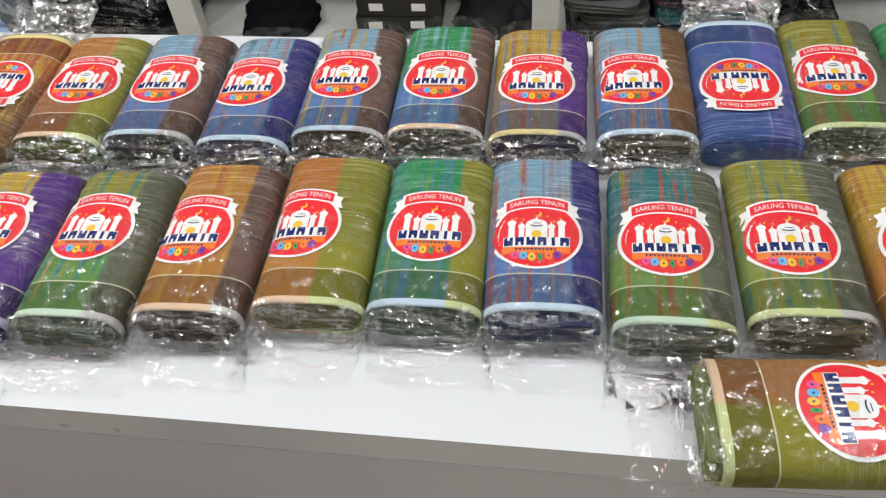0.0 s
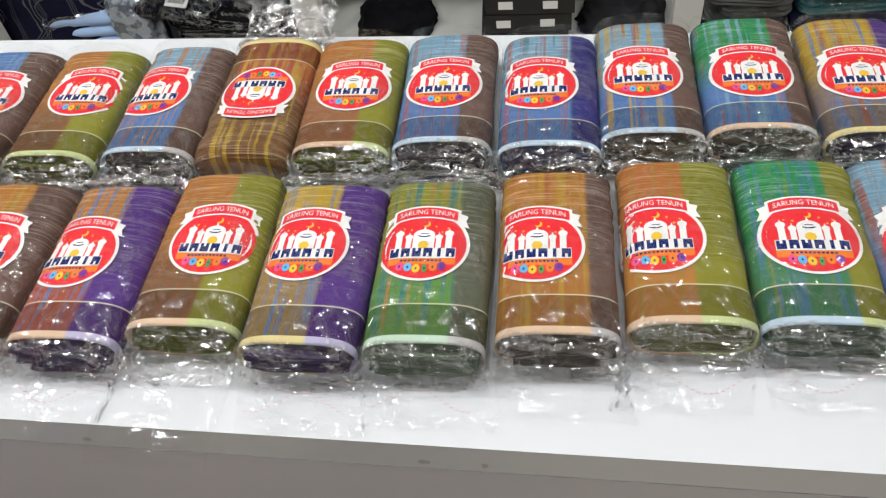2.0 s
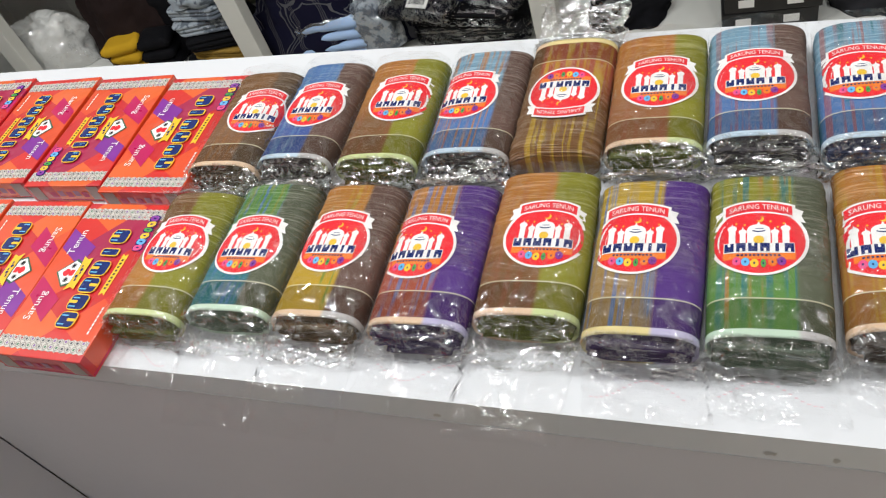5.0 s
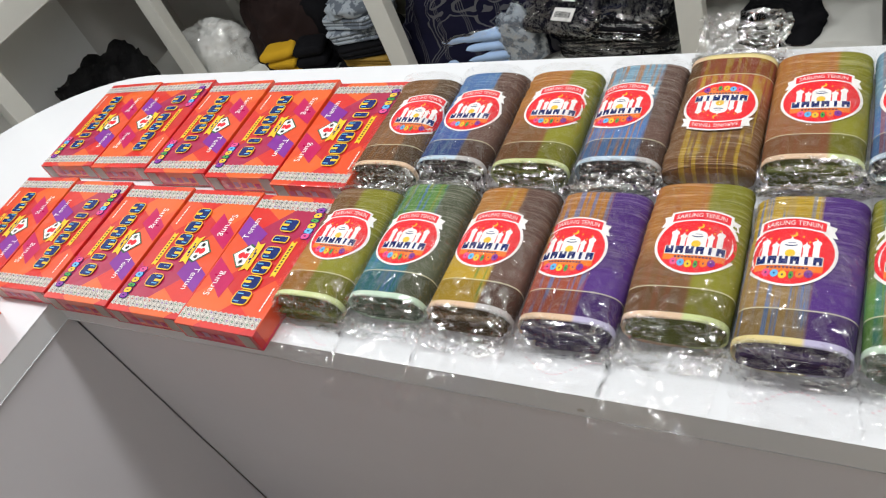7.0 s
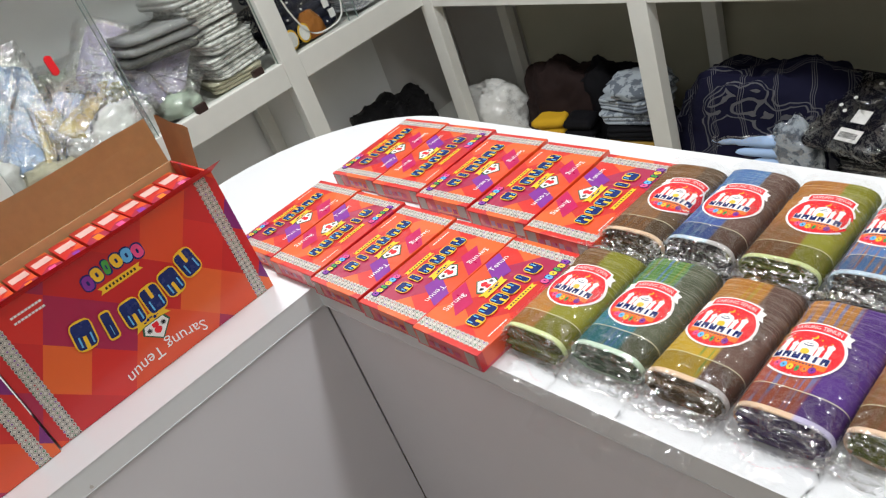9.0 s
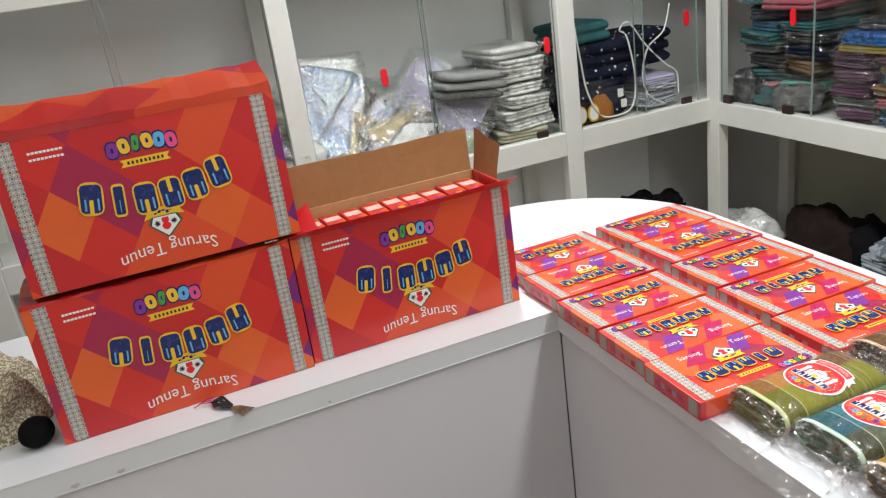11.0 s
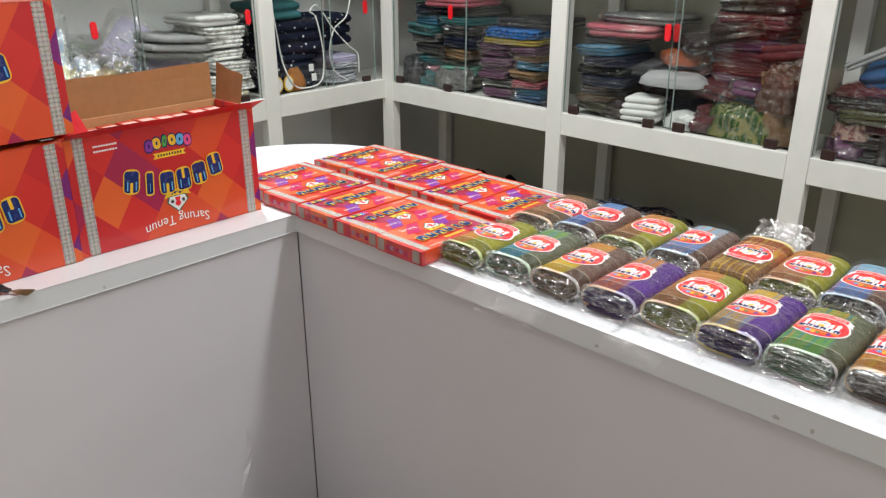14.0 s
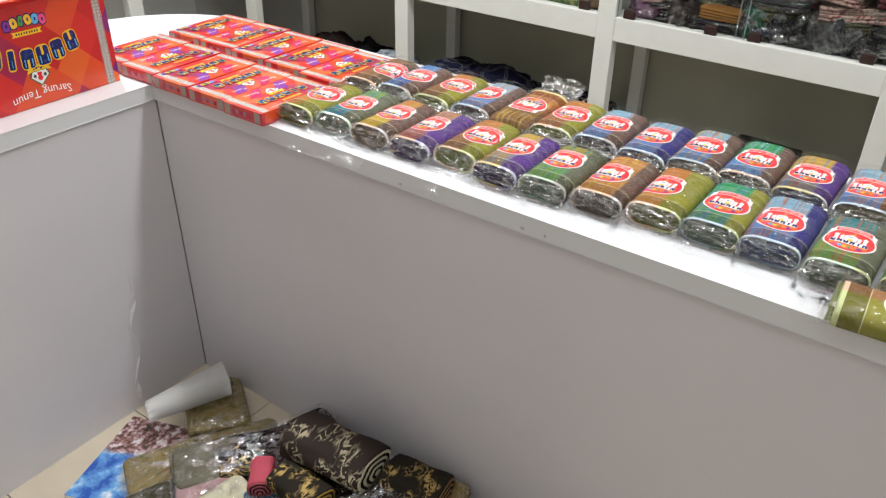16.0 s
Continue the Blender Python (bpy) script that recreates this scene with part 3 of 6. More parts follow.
def pack_body(seed):
    rd = random.Random(seed)
    bm = bmesh.new()
    NA, NL = 36, 54
    rings = []
    bulge = rd.uniform(-0.02, 0.03)
    for j in range(NL + 1):
        v = j / NL
        y = -HALF + 2 * HALF * v
        h = PHT * (1.0 - 0.05 * v)
        w = PWH * (1 + bulge * math.sin(3.1 * v))
        if v > 0.45:
            q = rd.uniform(-1, 1) * 0.0011 * min(1, (v - 0.45) * 4)
            h, w = h + q, w + q
        if v > 0.94:
            h *= 1 - 0.25 * ((v - 0.94) / 0.06) ** 2
            w *= 1 - 0.03 * ((v - 0.94) / 0.06) ** 2
        ring = []
        for i in range(NA):
            x, z = sect(2 * math.pi * i / NA - math.pi / 2, w, h)
            k = noise.noise((x * 30 + seed, y * 22, z * 30)) * 0.0010 if z < h * 0.85 else 0
            ring.append(bm.verts.new((x + k, y, max(0.0, z + k * 0.4))))
        rings.append(ring)
    for a, b in zip(rings, rings[1:]):
        for i in range(NA):
            bm.faces.new((a[i], a[(i + 1) % NA], b[(i + 1) % NA], b[i]))
    bm.faces.new(rings[-1])
    # the hem turns in
    lip = [bm.verts.new((v.co.x * 0.955, v.co.y + 0.004, PHT / 2 + (v.co.z - PHT / 2) * 0.90)) for v in rings[0]]
    deep = [bm.verts.new((v.co.x * 0.94, v.co.y + 0.012, PHT / 2 + (v.co.z - PHT / 2) * 0.88)) for v in rings[0]]
    for a, b in ((rings[0], lip), (lip, deep)):
        for i in range(NA):
            bm.faces.new((a[(i + 1) % NA], a[i], b[i], b[(i + 1) % NA]))
    bm.faces.new(deep)
    return bm


def pack_layers(seed):
    """The folded layers that show at the hem end."""
    rd = random.Random(seed)
    folds = []
    n = 8
    z = 0.0045
    hs = [rd.uniform(0.6, 1.4) for _ in range(n)]
    tot = sum(hs)
    for j in range(n):
        bm = bmesh.new()
        h = (PHT * 0.78) * hs[j] / tot
        far = max(abs(z / PHT * 2 - 1), abs((z + h) / PHT * 2 - 1))
        w = PWH * 0.93 * math.sqrt(max(0.05, 1 - min(1, far) ** 2.5)) ** 0.625 * rd.uniform(0.95, 1.0)
        off = rd.uniform(-0.02, 0.02) * PWH
        y0 = -HALF - rd.uniform(-0.003, 0.009) * (0 if j == n - 1 else 1)
        ph = rd.uniform(0, 6)
        o, q, r = [], [], []
        NA = 26
        for i in range(NA):
            t = 2 * math.pi * i / NA
            x = w * math.copysign(abs(math.cos(t)) ** 0.5, math.cos(t)) + off
            zz = h / 2 * math.copysign(abs(math.sin(t)) ** 0.7, math.sin(t))
            wave = (0.0014 * math.sin(x * 70 + ph) + 0.0008 * math.sin(x * 190 + ph * 2)) * (0.3 if j in (0, n - 1) else 1)
            o.append(bm.verts.new((x, y0 + 0.0006 * rd.uniform(-1, 1), z + h / 2 + zz + wave)))
            q.append(bm.verts.new((off + (x - off) * 0.965, y0 + 0.0005, z + h / 2 + zz * 0.45 + wave)))
            r.append(bm.verts.new((off + (x - off) * 0.95, y0 + 0.010, z + h / 2 + zz * 0.40 + wave)))
        back = [bm.verts.new((v.co.x, -HALF + 0.013, v.co.z)) for v in o]
        for a, b in ((back, o), (o, q), (q, r)):
            for i in range(NA):
                bm.faces.new((a[i], a[(i + 1) % NA], b[(i + 1) % NA], b[i]))
        bm.faces.new(r)
        z += h
        folds.append(bm)
    return folds


def bag(seed, flap, rise, droop, tail=0.012):
    """The clear bag: round the pack, and a loose crumpled flap past the hem. droop: local y where the counter ends."""
    rd = random.Random(seed * 17 + 3)
    bm = bmesh.new()
    NA = 30
    ys = list(np.linspace(HALF + tail, HALF, 3)) + list(np.linspace(HALF - 0.008, -HALF, 24)) + list(np.linspace(-HALF - 0.003, -HALF - flap * 0.4, 12)) + list(np.linspace(-HALF - flap * 0.47, -HALF - flap, 9))
    rings = []
    lean = rd.uniform(-0.25, 0.25)
    for j, y in enumerate(ys):
        ring = []
        f = max(0.0, (-HALF - y) / flap)
        b = max(0.0, (y - HALF) / max(tail, 1e-4))
        h = (PHT * 1.04 + 0.0022) * (1 - 0.75 * b)
        w = PWH * 1.035
        if f > 0:
            h = (PHT * 1.04 + 0.002) * max(0.05 if rise < 0.01 else 0.25, (1 - f * 2.2)) + 0.001
            w = PWH * (1.035 + 0.03 * f)
        for i in range(NA):
            x, z = sect(2 * math.pi * i / NA - math.pi / 2, w, h, 3.0)
            amp = 0.0012 if f == 0 else (0.0045 if rise > 0.01 else (0.0028 if f < 0.5 else 0.0019))
            if f == 0 and z > h * 0.6 and abs(x) < 0.04 and -0.03 < y < 0.07:
                amp = 0.0005
            k = rd.uniform(-1, 1) * amp
            kz = rd.uniform(-0.15 if z < h * 0.5 else -0.5, 1) * amp
            up = rise * f * f + (0.0015 if z > h * 0.5 else 0.0)
            zz = max(0.0005, z + kz + up)
            if y < droop:
                zz -= (droop - y) ** 1.3 * 1.6
            ring.append(bm.verts.new((x + k + lean * max(0, -HALF - y), y + rd.uniform(-1, 1) * amp, zz)))
        rings.append(ring)
    for j, (a, b) in enumerate(zip(rings, rings[1:])):
        for i in range(NA):
            bm.faces.new((a[i], a[(i + 1) % NA], b[(i + 1) % NA], b[i])).material_index = 0 if ys[j + 1] >= -HALF else (1 if rise > 0.01 or ys[j + 1] < -HALF - flap * 0.32 else 2)
    bm.faces.new(rings[0])
    return bm


# the round printed badge, bent to the pack's crown
def flat_poly(bm, pts, lift, mi, cut=True):
    vs = [bm.verts.new((x, y, top_z(x) + lift * 0.55)) for x, y in pts]
    bm.faces.new(vs).material_index = mi


def disc(bm, cx, cy, rx, ry, lift, mi, rings=6, seg=40):
    prev = None
    c = bm.verts.new((cx, cy, top_z(cx) + lift * 0.55))
    for r in range(1, rings + 1):
        ring = []
        for s in range(seg):
            t = 2 * math.pi * s / seg
            x, y = cx + rx * r / rings * math.cos(t), cy + ry * r / rings * math.sin(t)
            ring.append(bm.verts.new((x, y, top_z(x) + lift * 0.55)))
        for s in range(seg):
            f = bm.faces.new((c, ring[s], ring[(s + 1) % seg])) if prev is None else bm.faces.new((prev[s], ring[s], ring[(s + 1) % seg], prev[(s + 1) % seg]))
            f.material_index = mi
        prev = ring


def strip(bm, x0, x1, y0, y1, lift, mi, arch=0.0, n=12):
    """A ribbon across the crown; arch: how far its middle stands up the pack."""
    prev = None
    for i in range(n + 1):
        u = i / n
        x = x0 + (x1 - x0) * u
        a = arch * (1 - (2 * u - 1) ** 2)
        cur = [bm.verts.new((x, y + a, top_z(x) + lift * 0.55)) for y in (y0, y1)]
        if prev:
            bm.faces.new((prev[0], cur[0], cur[1], prev[1])).material_index = mi
        prev = cur


BY = 0.003
BADGE = {}
bm = bmesh.new()
disc(bm, 0, BY, 0.0415, 0.0405, 0.0006, 0)
strip(bm, -0.031, 0.031, BY + 0.026, BY + 0.0415, 0.0006, 0, 0.0055)
for s in (-1, 1):
    flat_poly(bm, [(s * 0.0265, BY + 0.024), (s * 0.0395, BY + 0.021), (s * 0.0360, BY + 0.029), (s * 0.038, BY + 0.035), (s * 0.0265, BY + 0.039)], 0.0006, 0)
BADGE["backing"] = data("badge", bm, I_WHITE, True)
bm = bmesh.new()
disc(bm, 0, BY - 0.0005, 0.0385, 0.0375, 0.0009, 0)
BADGE["field"] = data("field", bm, I_RED, True)
bm = bmesh.new()
strip(bm, -0.0285, 0.0285, BY + 0.0285, BY + 0.0395, 0.0012, 0, 0.0053)
BADGE["banner"] = data("banner", bm, I_RED, True)
bm = bmesh.new()
strip(bm, -0.0285, 0.0285, BY + 0.0262, BY + 0.0280, 0.00125, 0, 0.0053)
for tx, th, tw in ((-0.0225, 0.020, 0.0058), (-0.0135, 0.0155, 0.005), (0.0135, 0.0155, 0.005), (0.0225, 0.020, 0.0058)):
    strip(bm, tx - tw / 2, tx + tw / 2, BY - 0.008, BY - 0.008 + th, 0.0013, 0, n=2)
    disc(bm, tx, BY - 0.008 + th + 0.0012, tw * 0.72, tw * 0.62, 0.0014, 0, 2, 12)
    flat_poly(bm, [(tx - 0.0012, BY - 0.008 + th + 0.003), (tx + 0.0012, BY - 0.008 + th + 0.003), (tx, BY - 0.008 + th + 0.0075)], 0.0014, 0)
strip(bm, -0.0098, 0.0098, BY - 0.008, BY + 0.011, 0.0013, 0, n=4)
disc(bm, 0, BY + 0.011, 0.0098, 0.0068, 0.00135, 0, 3, 20)
flat_poly(bm, [(-0.0015, BY + 0.0172), (0.0015, BY + 0.0172), (0, BY + 0.0215)], 0.0014, 0)
BADGE["emblem"] = data("emblem", bm, I_WHITE, True)
bm = bmesh.new()
# 0 navy 1 yellow 2 orange 3 purple 4 green 5 pink 6 light blue 7 white
strip(bm, -0.030, 0.030, BY - 0.0225, BY - 0.0065, 0.00118, 2, n=10)
disc(bm, 0, BY - 0.0005, 0.0046, 0.0046, 0.0017, 1, 2, 16)
disc(bm, 0.001, BY + 0.0240, 0.0036, 0.0036, 0.0014, 1, 2, 14)
disc(bm, -0.0005, BY + 0.0252, 0.0031, 0.0031, 0.0018, 8, 2, 14)
for sx, sy in ((-0.012, 0.017), (0.010, 0.021), (0.021, 0.019), (-0.019, 0.0185), (0.016, 0.0145)):
    disc(bm, sx, BY + sy, 0.0010, 0.0012, 0.0015, 1, 1, 6)
strip(bm, -0.0055, 0.0055, BY + 0.0095, BY + 0.0108, 0.0018, 0, -0.0012, 6)
strip(bm, -0.003, 0.004, BY + 0.0122, BY + 0.0130, 0.0018, 0, 0, 3)
strip(bm, -0.0295, 0.0295, BY - 0.0150, BY - 0.0036, 0.0019, 7, -0.0010, n=10)
lw = 0.0078
for i in range(6):
    x = -0.0288 + i * 0.0100
    if i == 4:
        strip(bm, x + 0.0024, x + 0.0054, BY - 0.0142, BY - 0.0046, 0.0023, 0, n=1)
        continue
    strip(bm, x, x + lw, BY - 0.0142, BY - 0.0046, 0.0023, 0, n=2)
    dn = (BY - 0.0142, BY - 0.0106) if i % 2 else (BY - 0.0082, BY - 0.0046)
    strip(bm, x + lw * 0.36, x + lw * 0.64, *dn, 0.0027, 7, n=1)
for i in range(11):
    strip(bm, -0.0185 + i * 0.0034, -0.0164 + i * 0.0034, BY - 0.0192, BY - 0.0172, 0.0016, 0, n=1)
for i, (mi, w) in enumerate(((5, 0.0056), (6, 0.0056), (1, 0.0056), (4, 0.0034), (2, 0.0058), (3, 0.0058))):
    x = -0.0185 + i * 0.0074
    disc(bm, x, BY - 0.0262 + 0.0014 * math.cos(i * 1.26), w * 0.66, 0.0048, 0.0015 + 0.00005 * i, mi, 2, 12)
    disc(bm, x, BY - 0.0262 + 0.0014 * math.cos(i * 1.26), 0.0009, 0.0013, 0.0018, 0, 1, 6)
BADGE["print"] = data("print", bm, [I_NAVY, I_YEL, I_ORG, I_PUR, I_GRN, I_PINK, I_SKY, I_WHITE, I_RED])
BADGE["words"] = word_mesh("SARUNG TENUN", 0.0088, I_WHITE, lambda x, y: top_z(x) + 0.0016)
xs = [v.co.x for v in BADGE["words"].vertices]
sc = 0.050 / (max(xs) - min(xs))
for v in BADGE["words"].vertices:
    v.co.x *= sc
    v.co.y = v.co.y * 0.95 + BY + 0.0335 + 0.0053 * (1 - (v.co.x / 0.0285) ** 2)
    v.co.z = top_z(v.co.x) + 0.0010


def sarong(at, turn, ways, seed, flap, rise=0.0, droop=-9.0, tail=0.012, label="", tilt=0.0, badge=(0.0, 0.0)):
    t = thing("wrapped_sarong", label, "sarong", pose(at[0], at[1], at[2] if len(at) > 2 else TOP + 0.0012, tilt, 0, turn), "wrapped sarongs on the counter")
    part("cloth", pack_body(seed), ways["cloth"], t, smooth=True)
    for fold in pack_layers(seed):
        part("fold", fold, ways["layer"], t, smooth=True)
    dx, dy = badge
    def laid(key):
        me = BADGE[key].copy()
        for v in me.vertices:
            x = v.co.x + dx
            lift = v.co.z - top_z(v.co.x)
            over = max(0.0, abs(x) - 0.045)
            xx = math.copysign(min(abs(x), 0.045) + over * 0.40, x)
            v.co = (xx + math.copysign(0.7 * lift, x) * (over > 0), v.co.y + dy, top_z(xx) + lift - over * 0.55)
        return me
    b = part("badge", laid("backing"), None, t, "round white and red printed paper badge")
    for k in ("field", "banner", "emblem", "print"):
        part(k, laid(k), None, b)
    part("banner_words", laid("words"), None, b, "white words SARUNG TENUN")
    bg = part("bag", bag(seed, flap, rise, droop, tail), [M_FILM, M_KNOT if rise > 0.01 else M_FLAP, M_CRUMPLE], t, "crinkled clear plastic bag")
    # sealing strip and a row of tiny red marks on the loose end
    if rise == 0.0 and flap > 0.05 and seed % 3 != 2:
        rd = random.Random(seed)
        bm = bmesh.new()
        y0 = -HALF - flap * rd.uniform(0.80, 0.94)
        pts = [(-0.047 + 0.094 * i / 8, y0 + rd.uniform(-1, 1) * 0.004 + 0.010 * math.sin(i * 0.7 + seed)) for i in range(9)]
        for (xa, ya), (xb, yb) in zip(pts, pts[1:]):
            z = [0.0058 - (max(0.0, droop - yy) ** 1.3 * 1.6 if droop > yy else 0) for yy in (ya, yb)]
            q = [bm.verts.new(c) for c in ((xa, ya, z[0]), (xb, yb, z[1]), (xb, yb - 0.0075, z[1]), (xa, ya - 0.0075, z[0]))]
            bm.faces.new(q)
        part("seal", bm, M_FLAP, bg, "folded sealing strip of the bag")
        bm = bmesh.new()
        for i in range(18):
            x = -0.040 + 0.0046 * i
            y = -HALF - flap * 0.55 + 0.010 * math.sin(i * 0.33 + seed)
            if y > droop:
                box(bm, x, x + 0.0026, y, y + 0.0008, 0.0075, 0.0077)
        if len(bm.verts) > 80:
            part("marks", bm, plain("pink_print", (0.62, 0.34, 0.38), 0.5), bg, "row of tiny red printed marks")
    return t


def ways(name, a1, a2, stripe, b, hem, split, seed, layer, stripes=1.0, accent=None):
    return {"cloth": weave("weave_" + name, a1, a2, stripe, b, hem, split, seed, stripes, accent), "layer": cloth("layers_" + name, layer, tuple(c * 0.35 for c in layer), 60)}


BRN, ORB, OLV, GRN, TEA, MUS, PUR, BLU, NAV, GRY = (0.19, 0.092, 0.036), (0.44, 0.185, 0.040), (0.26, 0.25, 0.028), (0.11, 0.24, 0.055), (0.03, 0.17, 0.19), (0.48, 0.31, 0.030), (0.095, 0.035, 0.22), (0.085, 0.18, 0.40), (0.035, 0.032, 0.19), (0.115, 0.125, 0.080)
EMR, RDB, PLB, DBR = (0.02, 0.26, 0.08), (0.34, 0.08, 0.045), (0.20, 0.36, 0.48), (0.150, 0.088, 0.070)
P_PEACH, P_MINT, P_LIME, P_SKYH, P_LAV, P_YEL, P_GRY = (0.70, 0.50, 0.34), (0.52, 0.66, 0.52), (0.56, 0.62, 0.30), (0.50, 0.62, 0.72), (0.48, 0.44, 0.62), (0.72, 0.60, 0.28), (0.50, 0.48, 0.47)
FRONT = [
    (0.487, ways("olive_brown", BRN, ORB, OLV, OLV, (P_LIME, P_LIME), -0.002, 1, (0.22, 0.24, 0.08), 0.3), "brown and olive green folded sarong in a clear bag"),
    (0.589, ways("green_grey", GRN, TEA, BLU, GRY, (P_MINT, P_MINT), 0.014, 2, (0.20, 0.26, 0.19), 1.0, OLV), "green striped sarong with a grey side, bagged"),
    (0.695, ways("gold_brown", ORB, MUS, MUS, DBR, (P_PEACH, P_GRY), 0.012, 3, (0.22, 0.16, 0.10), 1.0, GRN), "golden brown striped sarong with a dark side, bagged"),
    (0.797, ways("rust_purple", ORB, RDB, BLU, PUR, (P_PEACH, P_LAV), 0.010, 4, (0.12, 0.09, 0.19), 0.9), "rust and purple sarong with blue stripes, bagged"),
    (0.918, ways("rust_olive", ORB, BRN, RDB, OLV, (P_PEACH, P_LIME), 0.008, 5, (0.22, 0.24, 0.07), 0.4), "rust brown and olive green sarong, bagged"),
    (1.016, ways("mustard_purple", MUS, (0.30, 0.19, 0.07), BLU, PUR, (P_YEL, P_LAV), 0.008, 6, (0.10, 0.07, 0.15)), "mustard and deep purple sarong with blue stripes, bagged"),
    (1.120, ways("olive_teal", OLV, GRN, TEA, GRY, (P_MINT, P_GRY), 0.020, 7, (0.19, 0.25, 0.18), 1.0, ORB), "olive sarong with teal and orange stripes, bagged"),
    (1.223, ways("amber_brown", ORB, (0.36, 0.15, 0.035), MUS, DBR, (P_PEACH, P_GRY), 0.024, 8, (0.16, 0.13, 0.11), 0.8, RDB), "amber brown sarong with a dark brown side, bagged"),
    (1.330, ways("orange_olive", (0.46, 0.16, 0.04), ORB, OLV, OLV, (P_PEACH, P_LIME), 0.002, 9, (0.25, 0.25, 0.10), 0.4), "orange and olive green sarong, bagged"),
    (1.442, ways("emerald_olive", EMR, (0.06, 0.20, 0.09), BLU, OLV, (P_SKYH, P_LIME), 0.018, 10, (0.17, 0.22, 0.17), 0.9, OLV), "emerald and olive sarong with blue stripes, bagged"),
    (1.546, ways("orange_blue", PLB, BLU, RDB, NAV, (P_SKYH, P_SKYH), 0.022, 11, (0.10, 0.12, 0.22), 1.0, ORB), "blue sarong with orange stripes and a navy side, bagged"),
    (1.657, ways("red_teal", TEA, GRN, RDB, GRY, (P_MINT, P_LIME), 0.020, 12, (0.20, 0.24, 0.18), 1.0, OLV), "teal green sarong with dull red stripes, bagged"),
    (1.766, ways("lime_grey", OLV, (0.20, 0.26, 0.05), TEA, GRY, (P_LIME, P_GRY), 0.014, 13, (0.20, 0.21, 0.14), 0.8, ORB), "lime green sarong with a charcoal side, bagged"),
    (1.880, ways("gold_orange", MUS, ORB, RDB, DBR, (P_PEACH, P_PEACH), 0.024, 14, (0.22, 0.15, 0.08), 0.8), "golden orange striped sarong, bagged"),
]
BACKROW = [
    (0.507, ways("brown_b", BRN, (0.20, 0.10, 0.05), ORB, (0.13, 0.08, 0.045), (P_PEACH, P_PEACH), 0.016, 21, (0.17, 0.12, 0.08), 0.5), "dull brown folded sarong in a clear bag"),
    (0.590, ways("blue_brown_b", BLU, (0.06, 0.10, 0.30), PLB, DBR, (P_SKYH, P_GRY), 0.012, 22, (0.14, 0.12, 0.12), 0.7), "blue sarong with a brown side, bagged"),
    (0.702, ways("rust_olive_b", ORB, BRN, RDB, OLV, (P_LIME, P_LIME), 0.010, 23, (0.20, 0.22, 0.08), 0.3), "rust brown and olive sarong, bagged"),
    (0.797, ways("stripe_blue_b", PLB, BLU, ORB, DBR, (P_SKYH, P_GRY), 0.022, 24, (0.15, 0.14, 0.14), 1.0, RDB), "blue sarong with orange stripes and brown side, bagged"),
    (0.903, ways("brown_yellow_b", BRN, RDB, MUS, BRN, (P_YEL, P_PEACH), 0.030, 25, (0.08, 0.04, 0.03), 1.0, (0.50, 0.36, 0.04)), "brown sarong with yellow stripes, bag end twisted up"),
    (1.012, ways("orange_green_b", ORB, (0.28, 0.12, 0.05), RDB, OLV, (P_PEACH, P_LIME), 0.014, 26, (0.20, 0.22, 0.08), 0.4), "orange brown and olive green sarong, bagged"),
    (1.117, ways("blue_red_b", PLB, BLU, RDB, DBR, (P_SKYH, P_GRY), 0.014, 27, (0.13, 0.12, 0.13), 0.8), "light blue sarong with a brown side, bagged"),
    (1.218, ways("blue_navy_b", PLB, BLU, RDB, NAV, (P_SKYH, P_SKYH), 0.020, 28, (0.12, 0.14, 0.24), 0.8, TEA), "blue sarong with red stripes and navy side, bagged"),
    (1.326, ways("yellow_blue_b", PLB, BLU, MUS, DBR, (P_SKYH, P_GRY), 0.018, 29, (0.17, 0.15, 0.12), 0.9, RDB), "light blue sarong with yellow stripes, bagged"),
    (1.434, ways("green_blue_b", EMR, BLU, PLB, DBR, (P_PEACH, P_GRY), 0.022, 30, (0.15, 0.13, 0.10), 0.9, RDB), "green and blue sarong with a brown side, bagged"),
    (1.540, ways("mustard_purple_b", MUS, (0.20, 0.15, 0.13), BLU, PUR, (P_YEL, P_GRY), 0.018, 31, (0.10, 0.08, 0.12), 1.0, RDB), "mustard sarong with blue stripes and purple side, bagged"),
    (1.641, ways("rust_blue_b", PLB, BLU, ORB, BRN, (P_SKYH, P_SKYH), 0.018, 32, (0.24, 0.20, 0.15), 1.0, RDB), "rust and blue striped sarong with bulging hem, bagged"),
    (1.748, ways("indigo_b", (0.07, 0.07, 0.28), (0.10, 0.09, 0.36), BLU, (0.05, 0.10, 0.30), (P_SKYH, P_SKYH), -0.015, 33, (0.06, 0.07, 0.16), 0.8, PLB), "indigo blue sarong, bag end twisted up"),
    (1.852, ways("olive_rust_b", OLV, GRN, RDB, GRY, (P_LIME, P_MINT), 0.018, 34, (0.18, 0.20, 0.12), 0.9, TEA), "olive sarong with rust and teal stripes, bagged"),
    (1.955, ways("emerald_b", EMR, (0.05, 0.22, 0.10), MUS, OLV, (P_MINT, P_MINT), 0.020, 35, (0.15, 0.2, 0.15), 0.6), "emerald green sarong in a clear bag"),
]
LEAN_F = [-1, 0.5, -1.2, 0.6, 1.0, -0.6, 0.4, 1.2, 0.8, -0.4, 1.0, -1.2, 0.6, 2]
